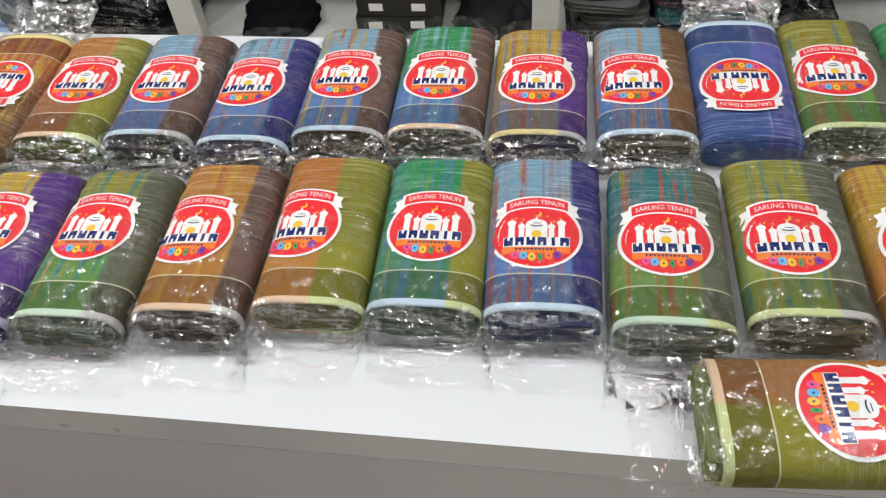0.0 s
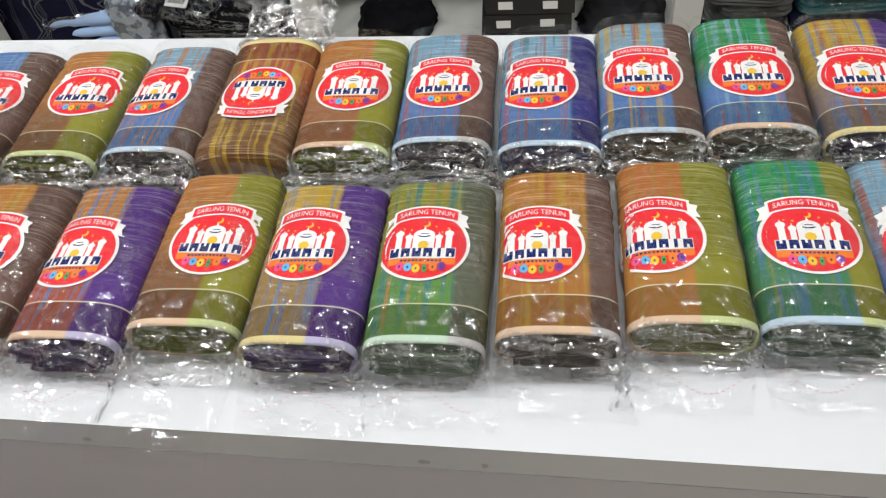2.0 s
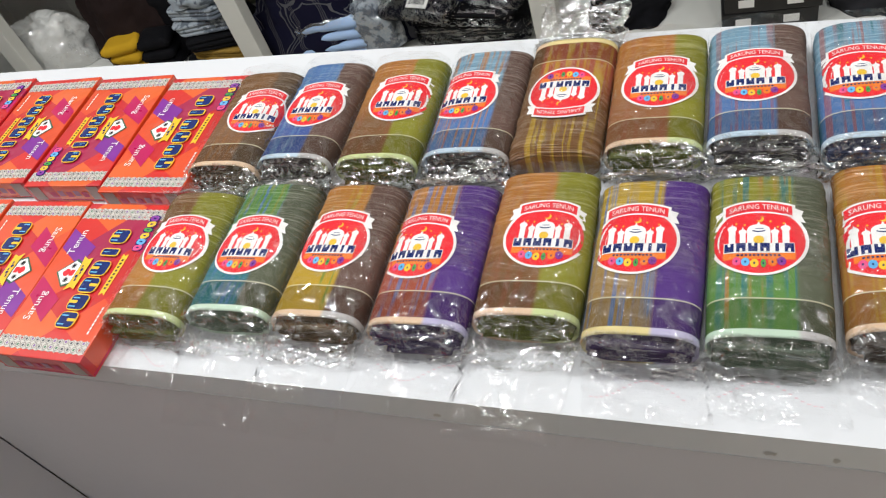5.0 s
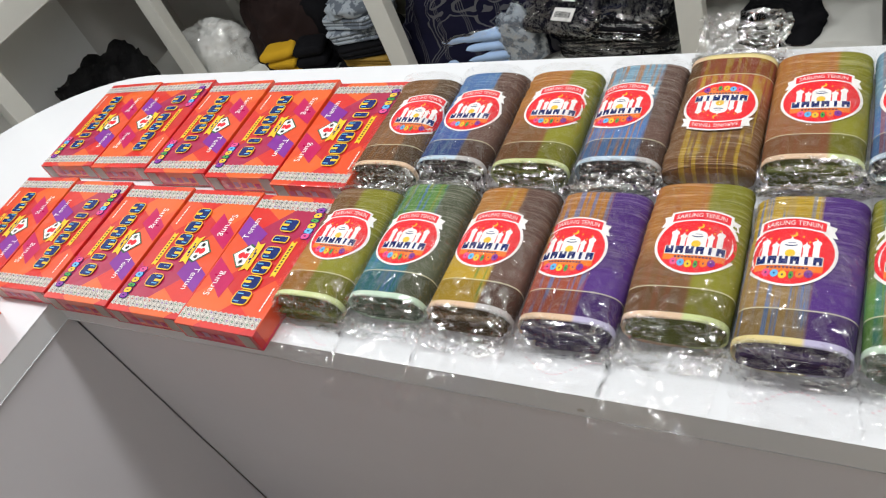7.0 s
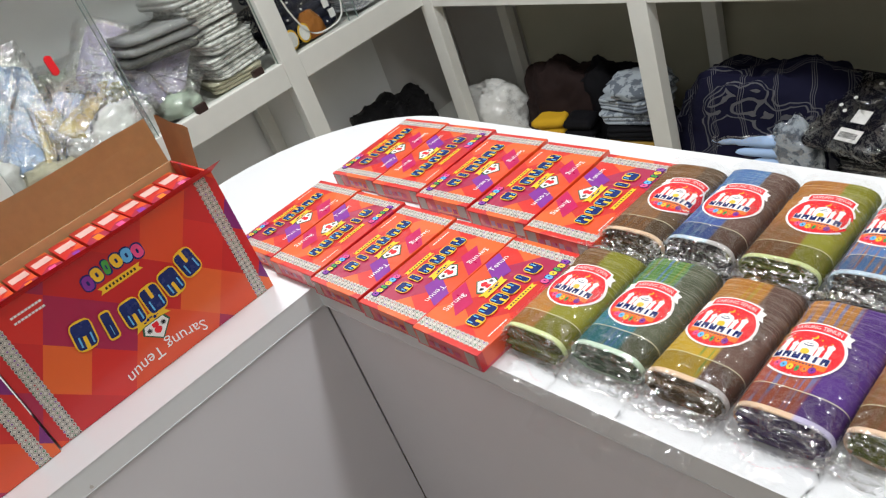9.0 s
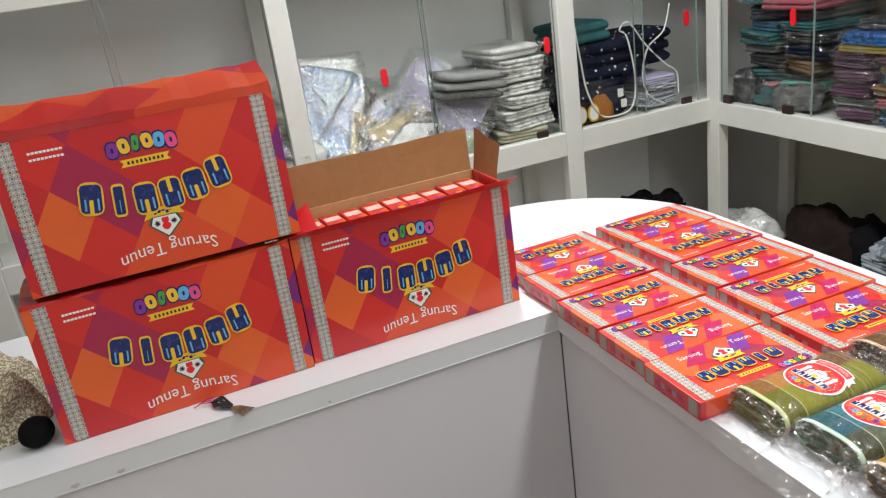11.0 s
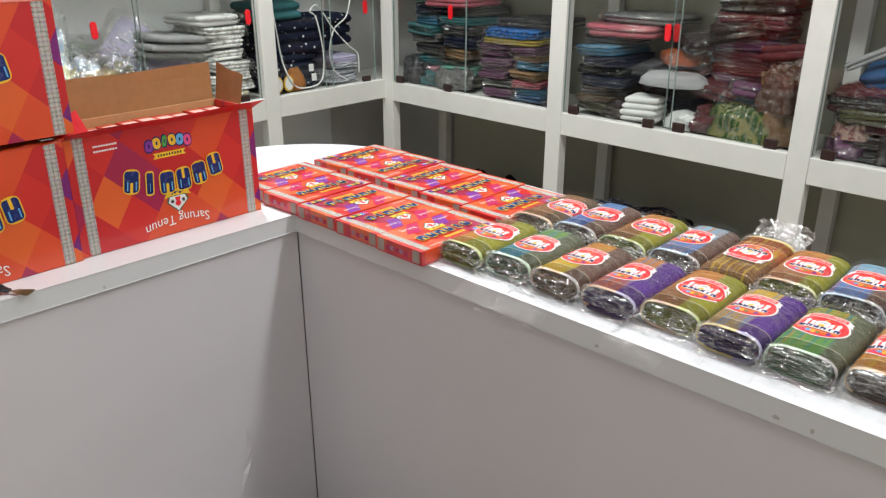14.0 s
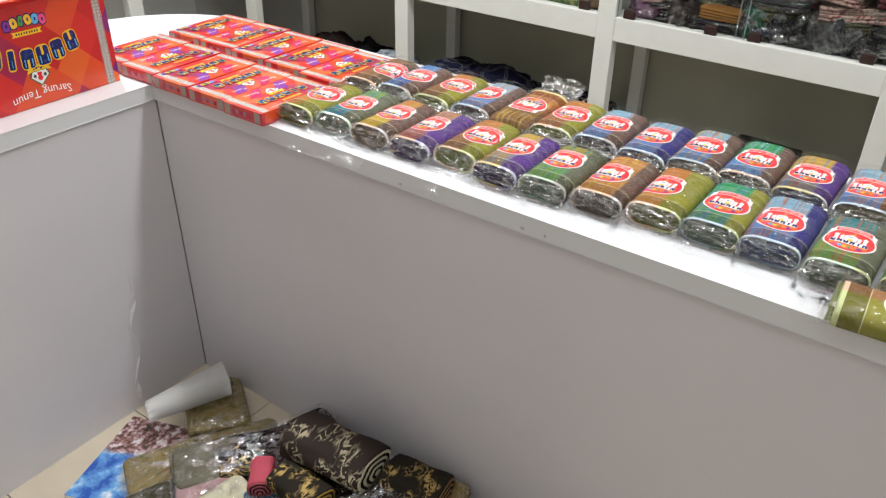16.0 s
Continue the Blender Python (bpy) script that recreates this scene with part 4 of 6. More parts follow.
# across the counter: each pack's middle, its hem line, and its badge's middle
FX = [0.481, 0.588, 0.698, 0.808, 0.914, 1.022, 1.127, 1.236, 1.344, 1.449, 1.551, 1.662, 1.773, 1.882]
FH = [0.044, 0.055, 0.053, 0.050, 0.066, 0.051, 0.055, 0.067, 0.080, 0.082, 0.083, 0.074, 0.088, 0.085]
FB = [(0.485, 0.142), (0.586, 0.142), (0.692, 0.149), (0.792, 0.144), (0.922, 0.161), (1.010, 0.156), (1.119, 0.158), (1.219, 0.159), (1.321, 0.171), (1.447, 0.171), (1.544, 0.167), (1.658, 0.164), (1.764, 0.170), (1.880, 0.170)]
BX = [0.480, 0.581, 0.693, 0.805, 0.9085, 1.013, 1.118, 1.227, 1.329, 1.434, 1.542, 1.653, 1.756, 1.858, 1.962]
BHM = [0.276, 0.286, 0.281, 0.286, 0.287, 0.291, 0.297, 0.290, 0.307, 0.312, 0.305, 0.308, 0.310, 0.322, 0.322]
BB = [(0.497, 0.372), (0.583, 0.378), (0.703, 0.381), (0.789, 0.380), (0.909, 0.376), (1.016, 0.383), (1.115, 0.385), (1.216, 0.381), (1.323, 0.396), (1.432, 0.395), (1.538, 0.388), (1.640, 0.390), (1.751, 0.384), (1.848, 0.406), (1.955, 0.406)]
rnd = random.Random(11)
for i, (_, w, lb) in enumerate(FRONT):
    x, y = FX[i], FH[i] + HALF - 0.003
    fp = 0.100 if i in (1, 2, 4) else rnd.uniform(0.048, 0.060)
    sarong((x, y), LEAN_F[i] * 0.6, w, 100 + i, fp, droop=fy(x) - 0.012 - y, label=lb, badge=(FB[i][0] - x, FB[i][1] - y - 0.005))
for i, (_, w, lb) in enumerate(BACKROW):
    flip = i in (4, 12)
    x, y = BX[i], BHM[i] + HALF - 0.006
    bx, by = BB[i][0] - x, BB[i][1] - y - 0.005
    sarong((x, y), 180 - rnd.uniform(0, 2) if flip else rnd.uniform(-0.8, 0.8), w, 200 + i, 0.066 if flip else 0.040, rise=0.044 if flip else 0.028, label=lb, badge=(-bx, -by - 0.010) if flip else (bx, by))
LOOSE = ways("loose_olive", ORB, (0.30, 0.14, 0.05), RDB, OLV, (P_PEACH, P_LIME), -0.004, 41, (0.27, 0.30, 0.12), 0.3, OLV)
sarong((1.778, 0.004), -87, LOOSE, 300, 0.06, rise=0.0, label="brown and olive sarong laid crosswise at the counter edge")

# ---- printed boxes and cartons ----
def card(bm, pts, z, mi):
    bm.faces.new([bm.verts.new((x, y, z)) for x, y in pts]).material_index = mi


def rect(bm, cx, cy, w, h, z, mi, ang=0.0):
    c, s = math.cos(ang), math.sin(ang)
    card(bm, [(cx + c * x - s * y, cy + s * x + c * y) for x, y in ((-w / 2, -h / 2), (w / 2, -h / 2), (w / 2, h / 2), (-w / 2, h / 2))], z, mi)


def rrect(bm, cx, cy, w, h, z, mi, ang=0.0, r=0.35):
    r *= min(w, h)
    pts = []
    for ex, ey, a0 in ((1, 1, 0), (-1, 1, 90), (-1, -1, 180), (1, -1, 270)):
        for k in range(4):
            a = radians(a0 + 30 * k)
            pts.append((ex * (w / 2 - r) + r * math.cos(a), ey * (h / 2 - r) + r * math.sin(a)))
    c, s = math.cos(ang), math.sin(ang)
    card(bm, [(cx + c * x - s * y, cy + s * x + c * y) for x, y in pts], z, mi)


PRINT = [I_NAVY, I_YEL, I_ORG, I_PUR, I_GRN, I_PINK, I_SKY, I_WHITE, I_DGRN, I_RED, I_CRIM, I_BLK, I_PALE, I_LIL]


def blocks(bm, cx, cy, w, h, z, arch=0.0, fan=0.0):
    """The house mark: a row of six dark blue blocks on yellow, each with pale gloss."""
    n, pitch = 6, w / 6
    for i in range(n):
        u = (i - 2.5) / 2.5
        x, y, a = cx + u * (w - pitch) / 2, cy - arch * u * u, -fan * u
        wide = pitch * (0.36 if i == 4 else 0.80)
        c, s = math.cos(a), math.sin(a)
        rrect(bm, x, y, wide + 0.14 * pitch, h * 1.18, z, 1, a)
        rrect(bm, x, y, wide, h, z + 0.00025, 0, a, 0.22)
        if i != 4:
            k = 0.28 * (1 if i % 2 else -1) * h
            rrect(bm, x - s * k, y + c * k, wide * 0.20, h * 0.5, z + 0.0005, 1, a)
        for g in (-0.30, 0.30) if i != 4 else (0.0,):
            ox, k = g * wide - wide * 0.03, 0.2 * h
            rrect(bm, x + c * ox - s * k, y + s * ox + c * k, wide * 0.09, h * 0.42, z + 0.0007, 6, a)


def bead_row(parent, cx, cy, w, h, z, arch=0.0):
    """A playful row of six coloured blobs."""
    for i, mi in enumerate((5, 6, 1, 4, 1, 3)):
        bm = bmesh.new()
        x = cx + (i - 2.5) / 6 * w
        y = cy - arch * ((i - 2.5) / 2.5) ** 2
        ww = w / 6 * (0.62 if i == 3 else 1.0)
        rrect(bm, x, y, ww * 1.15, h * 1.12, z + 0.00005 * i, 0, r=0.45)
        rrect(bm, x, y, ww * 0.95, h * 0.92, z + 0.0004 + 0.00005 * i, mi, 0.15 * (-1) ** i, 0.45)
        rrect(bm, x, y, ww * 0.22, h * 0.3, z + 0.0008, 0)
        part("bead", bm, PRINT, parent)


def ribbon(bm, cx, cy, w, h, z, mi=1):
    card(bm, [(cx - w / 2, cy - h / 2), (cx + w / 2, cy - h / 2), (cx + w / 2 - h * 0.4, cy), (cx + w / 2, cy + h / 2), (cx - w / 2, cy + h / 2), (cx - w / 2 + h * 0.4, cy)], z, mi)
    for i in range(9):
        rect(bm, cx + (i - 4) * w * 0.085, cy, w * 0.045, h * 0.4, z + 0.0003, 11)


def crest(bm, cx, cy, s, z):
    """A white five-sided crest, green rim, little stars and a red dome, over a yellow scroll."""
    out = [(-0.55, -0.35), (0.55, -0.35), (0.72, 0.05), (0.0, 0.75), (-0.72, 0.05)]
    card(bm, [(cx + s * x, cy + s * y) for x, y in out], z, 8)
    card(bm, [(cx + s * x * 0.86, cy + s * (y * 0.84 + 0.02)) for x, y in out], z + 0.0003, 7)
    rrect(bm, cx, cy + s * 0.18, s * 0.34, s * 0.34, z + 0.0006, 9, 0.78)
    rect(bm, cx, cy - s * 0.1, s * 0.30, s * 0.22, z + 0.0006, 9)
    for k in (-1, 1):
        for a in range(5):
            rect(bm, cx + k * s * 0.36, cy + s * 0.02, s * 0.26, s * 0.035, z + 0.0006, 11, a * math.pi / 5)
    card(bm, [(cx + s * x, cy + s * y) for x, y in ((-0.80, -0.72), (0.80, -0.72), (0.70, -0.50), (0.88, -0.22), (0.42, -0.32), (-0.42, -0.32), (-0.88, -0.22), (-0.70, -0.50))], z + 0.0009, 1)
    for i in range(5):
        rrect(bm, cx + s * (i - 2) * 0.17, cy - s * (0.50 - 0.05 * math.sin(i * 2)), s * 0.15, s * (0.07 + 0.07 * (i % 2)), z + 0.0012, 0)


def printed(parent, name, draw, *args):
    bm = bmesh.new()
    draw(bm, *args)
    return part(name, bm, PRINT, parent)


def lace_band(x0, x1, y0, y1, z, along="y"):
    bm = bmesh.new()
    n = max(8, int(abs(y1 - y0) / 0.0045))
    prev = None
    for i in range(n + 1):
        y = y0 + (y1 - y0) * i / n
        w = 0.0009 * (1 if i % 2 else -1)
        cur = [bm.verts.new((x0 - w, y, z)), bm.verts.new((x1 + w, y, z))]
        if prev:
            bm.faces.new((prev[0], prev[1], cur[1], cur[0]))
        prev = cur
    return bm


BL, BW, BH = 0.232, 0.137, 0.031
WORD_S = word_mesh("Sarung", 0.0155, I_WHITE)
WORD_T = word_mesh("Tenun", 0.0155, I_WHITE)
for wm in (WORD_S, WORD_T):
    for v in wm.vertices:
        v.co.z = 0


def sarong_box():
    """Local: x along the print's reading direction, y up the print, z up."""
    t = thing("sarong_box", "flat red and orange printed sarong gift box", "box", None, "printed boxes on the counter")
    part("carton_body", box(bmesh.new(), -BL / 2, BL / 2, -BW / 2, BW / 2, 0, BH, 0.0014), M_DIA_BOX, t)
    # a lid seam round the side
    bm = bmesh.new()
    for s in (-1, 1):
        box(bm, -BL / 2 + 0.001, BL / 2 - 0.001, s * (BW / 2 + 0.0002) - 0.0002, s * (BW / 2 + 0.0002) + 0.0002, 0.003, 0.0042)
        box(bm, s * (BL / 2 + 0.0002) - 0.0002, s * (BL / 2 + 0.0002) + 0.0002, -BW / 2 + 0.001, BW / 2 - 0.001, 0.003, 0.0042)
    part("lid_seam", bm, I_CRIM, t)
    z = BH + 0.0004
    for s in (-1, 1):
        part("lace_band", lace_band(s * 0.098 - 0.0085, s * 0.098 + 0.0085, -BW / 2 + 0.0015, BW / 2 - 0.0015, z), M_LACE, t, "printed pale lace ribbon")
    bm = bmesh.new()
    # purple and crimson lozenges behind the words
    for pts, mi in (([(-0.070, 0.022), (-0.034, 0.066), (-0.004, 0.066), (-0.036, 0.018)], 10), ([(0.012, 0.020), (0.040, 0.066), (0.072, 0.066), (0.044, 0.014)], 3), ([(0.086, -0.050), (0.060, -0.066), (0.030, -0.066), (0.056, -0.040)], 10)):
        printed(t, "lozenge", card, pts, z, mi)
    printed(t, "crest", crest, 0.002, 0.026, 0.030, z + 0.0003)
    printed(t, "house_mark", blocks, -0.002, -0.016, 0.150, 0.024, z + 0.0018)
    printed(t, "ribbon", ribbon, 0.004, -0.041, 0.062, 0.0085, z + 0.0003)
    bead_row(t, 0.068, -0.052, 0.056, 0.014, z + 0.0008)
    bm = bmesh.new()
    for i in range(7):
        rect(bm, -0.078 + i * 0.0055, -0.056, 0.0042, 0.0022, z + 0.0003, 7)
    part("small_print", bm, PRINT, t)
    # end panels
    for s in (-1, 1):
        bm = bmesh.new()
        for i in range(5):
            y = -0.028 + i * 0.014
            q = [bm.verts.new((s * (BL / 2 + 0.0006), y + dy, 0.009 + dz + 0.002 * (i % 2))) for dy, dz in ((0, 0), (0.010, 0), (0.010, 0.010), (0, 0.010))]
            bm.faces.new(q).material_index = 13 if i % 2 else 10
        part("end_print", bm, PRINT, t)
    for s in (-1, 1):
        for c in (-1, 1):
            bm = bmesh.new()
            q = [bm.verts.new((s * (BL / 2 + 0.0005), c * 0.052 + dy, dz)) for dy, dz in ((-0.010, 0.004), (0.010, 0.004), (0.010, 0.029), (-0.010, 0.029))]
            bm.faces.new(q)
            part("end_lace", bm, M_LACEP, t)
    a = part("word", WORD_S, None, t, "white word Sarung")
    a.matrix_local = pose(-0.048, 0.046, z + 0.0008)
    b = part("word", WORD_T, None, t, "white word Tenun")
    b.matrix_local = pose(0.050, 0.046, z + 0.0008)
    return t


first = None
UP = [False, True, False, False, True]
BACKB = [(-0.205, 0.390, 1.4), (-0.064, 0.388, 0.8), (0.079, 0.378, 0.2), (0.224, 0.370, -0.3), (0.367, 0.356, -1.5)]
FRONTB = [(-0.203, 0.128, 1.0), (-0.061, 0.122, 0.2), (0.084, 0.115, -0.4), (0.228, 0.110, -0.6), (0.366, 0.103, -1.6)]
for row, zz in ((BACKB, 0.0), (FRONTB, 0.0)):
    for i, (x, y, a) in enumerate(row):
        m = pose(x, y, TOP + 0.0008, 0, 0, (90 if UP[i] else -90) + a)
        if first is None:
            first = sarong_box()
            first.matrix_world = m
        else:
            copy_thing(first, m)

# cartons: printed card on the counter, upside down
CHH, CD = 0.243, 0.155
WORD_C = word_mesh("Sarung Tenun", 0.030, I_WHITE)
xs = [v.co.x for v in WORD_C.vertices]
for v in WORD_C.vertices:
    v.co.x *= 0.150 / (max(xs) - min(xs))
    v.co.y += 0.010 * (v.co.x / 0.075) ** 2


def carton_face(parent, w, h):
    """The print of a carton's broad side, in a plane of its own: x right, y up, facing +z."""
    f = part("printed_face", box(bmesh.new(), -w / 2, w / 2, -h / 2, h / 2, -0.0035, 0, 0.0006), M_DIA_CARTON, parent, "red and purple harlequin printed card")
    z = 0.0005
    for s in (-1, 1):
        part("lace_band", lace_band(s * (w / 2 - 0.026) - 0.0105, s * (w / 2 - 0.026) + 0.0105, -h / 2 + 0.001, h / 2 - 0.001, z), M_LACE, f, "printed pale lace ribbon")
    printed(f, "crest", crest, -0.005, h * 0.20, 0.036, z + 0.0002)
    printed(f, "house_mark", blocks, -0.005, h * -0.035 + 0.014, 0.232, 0.045, z + 0.0015, 0.018, 0.16)
    printed(f, "ribbon", ribbon, 0.0, h * -0.225, 0.075, 0.012, z)
    bead_row(f, 0.0, h * -0.345, 0.105, 0.026, z + 0.0006, -0.006)
    bm = bmesh.new()
    for r in range(2):
        for i in range(9):
            rect(bm, 0.112 + i * 0.0055, h * -0.36 - r * 0.010, 0.0044, 0.0036, z, 7)
    part("small_print", bm, PRINT, f)
    wd_ = part("lettering", WORD_C, None, f, "white words Sarung Tenun")
    wd_.matrix_local = pose(0.0, h * 0.40 - 0.008, z + 0.0006)
    return f


def carton(at, turn, is_open, label, CW=0.425, puff=0.0):
    """Local: x to the shop floor, y along the broad side, z up; the broad printed side stands at x = 0."""
    t = thing("carton", label, "carton", pose(*at, 0, 0, turn), "stacked printed cartons")
    h = CHH
    face = carton_face(t, CW, h)
    face.matrix_local = pose(0.0, 0, h / 2, 0, 0, 0) @ Matrix(((0, 0, 1, 0), (-1, 0, 0, 0), (0, -1, 0, 0), (0, 0, 0, 1)))
    e = 0.004
    box_part("rear_side", (-CD, -CD + e, -CW / 2, CW / 2, 0, h), M_KRAFT if is_open else M_DIA_CARTON, t, 0.0006)
    for s in (-1, 1):
        y0, y1 = (CW / 2 - e, CW / 2) if s > 0 else (-CW / 2, -CW / 2 + e)
        box_part("end_side", (-CD + e, -0.0036, y0, y1, 0, h), M_DIA_CARTON, t, 0.0006)
        bm = bmesh.new()
        for k, (z0, z1, mi) in enumerate(((0.03, 0.05, 7), (0.06, 0.10, 3), (0.11, 0.13, 7), (0.15, 0.21, 9))):
            yy = s * (CW / 2 + 0.0006)
            q = [bm.verts.new(c) for c in ((-0.11, yy, z0), (-0.03, yy, z0), (-0.03, yy, z1), (-0.11, yy, z1))]
            bm.faces.new(q).material_index = mi
        part("end_print", bm, PRINT, t)
    box_part("bottom", (-CD + e, -0.0036, -CW / 2 + e, CW / 2 - e, 0.0, e), M_KRAFT, t, 0)
    if not is_open:
        bm = bmesh.new()
        n = 14
        prev = None
        for i in range(n + 1):
            y = -CW / 2 + CW * i / n
            sag = -0.003 * math.sin(math.pi * i / n) + 0.0015 * math.sin(i * 2.3)
            cur = [bm.verts.new(c) for c in ((0.001, y, h - 0.001), (-0.004, y, h + 0.004 + sag + 0.35 * puff), (-CD * 0.55, y, h + 0.010 + sag + puff), (-CD, y, h + 0.004 + 0.8 * puff))]
            if prev:
                for a in range(3):
                    bm.faces.new((prev[a], cur[a], cur[a + 1], prev[a + 1]))
            prev = cur
        bmesh.ops.solidify(bm, geom=list(bm.faces), thickness=0.003)
        part("lid", bm, M_DIA_CARTON, t, "worn red card lid")
        if puff:
            for s in (-1, 1):
                bm = bmesh.new()
                ye = s * (CW / 2 - 0.003)
                bm.faces.new([bm.verts.new(c) for c in ((-0.002, ye, h - 0.002), (-0.004, ye, h + 0.003 + 0.35 * puff), (-CD * 0.55, ye, h + 0.008 + puff), (-CD, ye, h + 0.003 + 0.8 * puff), (-CD, ye, h - 0.002))])
                bmesh.ops.solidify(bm, geom=list(bm.faces), thickness=0.002)
                part("lid_end", bm, M_DIA_CARTON, t, "bulging red card lid end")
            box_part("rear_lip", (-CD, -CD + 0.003, -CW / 2, CW / 2, h - 0.002, h + 0.8 * puff), M_DIA_CARTON, t, 0)
        if not puff:
            part("end_lace", box(bmesh.new(), -0.02, 0.0015, CW / 2 - 0.038, CW / 2 - 0.016, h + 0.0075, h + 0.009), M_LACE, t)
        return t

    def flap(name, pts, material, label=""):
        bm = bmesh.new()
        grid = []
        a, b, c, d = (Vector(p) for p in pts)
        for i in range(7):
            u = i / 6
            row = []
            for j in range(4):
                v = j / 3
                p = (a * (1 - u) + b * u) * (1 - v) + (d * (1 - u) + c * u) * v
                p = p + Vector((0.003 * math.sin(u * 5 + v * 3) * v, 0, 0.002 * math.sin(u * 9) * v))
                row.append(bm.verts.new(p))
            grid.append(row)
        for r0, r1 in zip(grid, grid[1:]):
            for j in range(3):
                bm.faces.new((r0[j], r1[j], r1[j + 1], r0[j + 1]))
        bmesh.ops.solidify(bm, geom=list(bm.faces), thickness=0.003)
        return part(name, bm, material, t, label)

    y = CW / 2
    flap("rear_flap", [(-CD, -y, h), (-CD, y - 0.004, h), (-CD - 0.006, y - 0.004, h + 0.085), (-CD - 0.006, -y + 0.004, h + 0.083)], M_KRAFT, "raised brown inner flap")
    flap("end_flap", [(-CD + 0.004, y, h), (-0.045, y, h), (-0.062, y + 0.022, h + 0.062), (-CD - 0.002, y + 0.014, h + 0.084)], M_KRAFT, "raised brown end flap")
    flap("front_flap", [(0.0, -y, h - 0.002), (0.0, y, h - 0.002), (0.030, y + 0.012, h + 0.018), (0.024, -y - 0.004, h + 0.012)], plain("dark_red_card", (0.45, 0.02, 0.02), 0.35, vary=0.15, scale=20), "dark red front flap bent outward")
    bm = bmesh.new()
    for p0, p1, p2 in (((-0.012, -y + 0.002, h), (-0.10, -y + 0.002, h), (-0.04, -y + 0.05, h + 0.045)), ((-0.012, -y + 0.002, h), (-0.04, -y + 0.05, h + 0.045), (-0.006, -y + 0.055, h + 0.004))):
        bm.faces.new([bm.verts.new(p) for p in (p0, p1, p2)])
    bmesh.ops.solidify(bm, geom=list(bm.faces), thickness=0.0025)
    part("corner_flap", bm, I_RED, t, "folded red corner flap")
    return t


carton((-0.099, -0.2335, TOP + 0.0008), 0, True, "open printed carton with raised brown flaps, full of boxes")
carton((-0.088, -0.662, TOP + 0.0008), 0.6, False, "closed red and purple printed carton under another")
carton((-0.088, -0.638, TOP + 0.0008 + CHH + 0.0125), 0.0, False, "worn printed carton stacked on another carton", puff=0.032)
# boxes standing in the open carton
rnd = random.Random(3)
for i in range(10):
    yy = -0.2335 - 0.2125 + 0.026 + i * 0.0405
    t = thing("upright_box", "small printed box standing in the open carton", "box", pose(-0.099 - 0.078, yy, TOP + 0.006, 0, rnd.uniform(-1, 1), rnd.uniform(-1.5, 1.5)), "boxes inside the carton")
    hh = 0.222 + rnd.uniform(-0.004, 0.004)
    part("carton_body", box(bmesh.new(), -0.066, 0.066, -0.0185, 0.0185, 0, hh, 0.0012), M_DIA_BOX, t)
    bm = bmesh.new()
    printed(t, "print", rect, -0.03, 0.0, 0.028, 0.030, hh + 0.0004, 12)
    printed(t, "print", rect, 0.03, 0.002, 0.040, 0.012, hh + 0.0004, (5, 3, 2)[i % 3])

# ---- goods on the shelves and on the floor ----
def outline(w, d, r=0.3, n=7):
    r = r * min(w, d) / 2
    pts = []
    for ex, ey, a0 in ((1, 1, 0), (-1, 1, 90), (-1, -1, 180), (1, -1, 270)):
        for k in range(n):
            a = radians(a0 + 90 * k / (n - 1))
            pts.append((ex * (w / 2 - r) + r * math.cos(a), ey * (d / 2 - r) + r * math.sin(a)))
    return pts


def pillow(seed, w, d, h, layers=2, rough=0.007, swell=0.0):
    """A folded garment: rounded layers one on another, softly uneven."""
    rd = random.Random(seed)
    bm = bmesh.new()
    pts = outline(w, d)
    rings = []
    hl = h / layers
    for k in range(layers):
        sx, sy, gx = rd.uniform(0.95, 1.0), rd.uniform(0.94, 1.0), rd.uniform(-0.01, 0.01) * w
        for t in (0.02, 0.2, 0.5, 0.8, 0.98):
            inset = (1 - math.sqrt(max(0, 1 - (2 * t - 1) ** 2))) * min(hl * 0.5, 0.02)
            z = (k + t) * hl
            ring = []
            for x, y in pts:
                f = 1 - inset / (0.5 * min(w, d))
                q = noise.noise((x * 18 + seed, y * 18, z * 14)) * rough * 2
                ring.append(bm.verts.new((x * f * sx + gx + q, y * f * sy + q, max(0.0, z + noise.noise((x * 9, y * 9, seed * 1.7)) * rough * (z / h)))))
            rings.append(ring)
    n = len(pts)
    for a, b in zip(rings, rings[1:]):
        for i in range(n):
            bm.faces.new((a[i], a[(i + 1) % n], b[(i + 1) % n], b[i]))
    last = rings[-1]
    for s in (0.8, 0.5, 0.2):
        ring = [bm.verts.new((v.co.x * s, v.co.y * s, h + swell * (1 - s) + noise.noise((v.co.x * s * 14, v.co.y * s * 14, seed)) * rough)) for v in rings[-1]]
        for i in range(n):
            bm.faces.new((last[i], last[(i + 1) % n], ring[(i + 1) % n], ring[i]))
        last = ring
    bm.faces.new(last)
    bm.faces.new(rings[0][::-1])
    return bm


def seat(at):
    """Goods in the back wall's bays follow the slight fall of their boards."""
    x, y, z = at
    return (x, y, z - SLOPE * (x + 1.172)) if y > 1.43 and z > 0.2 else at


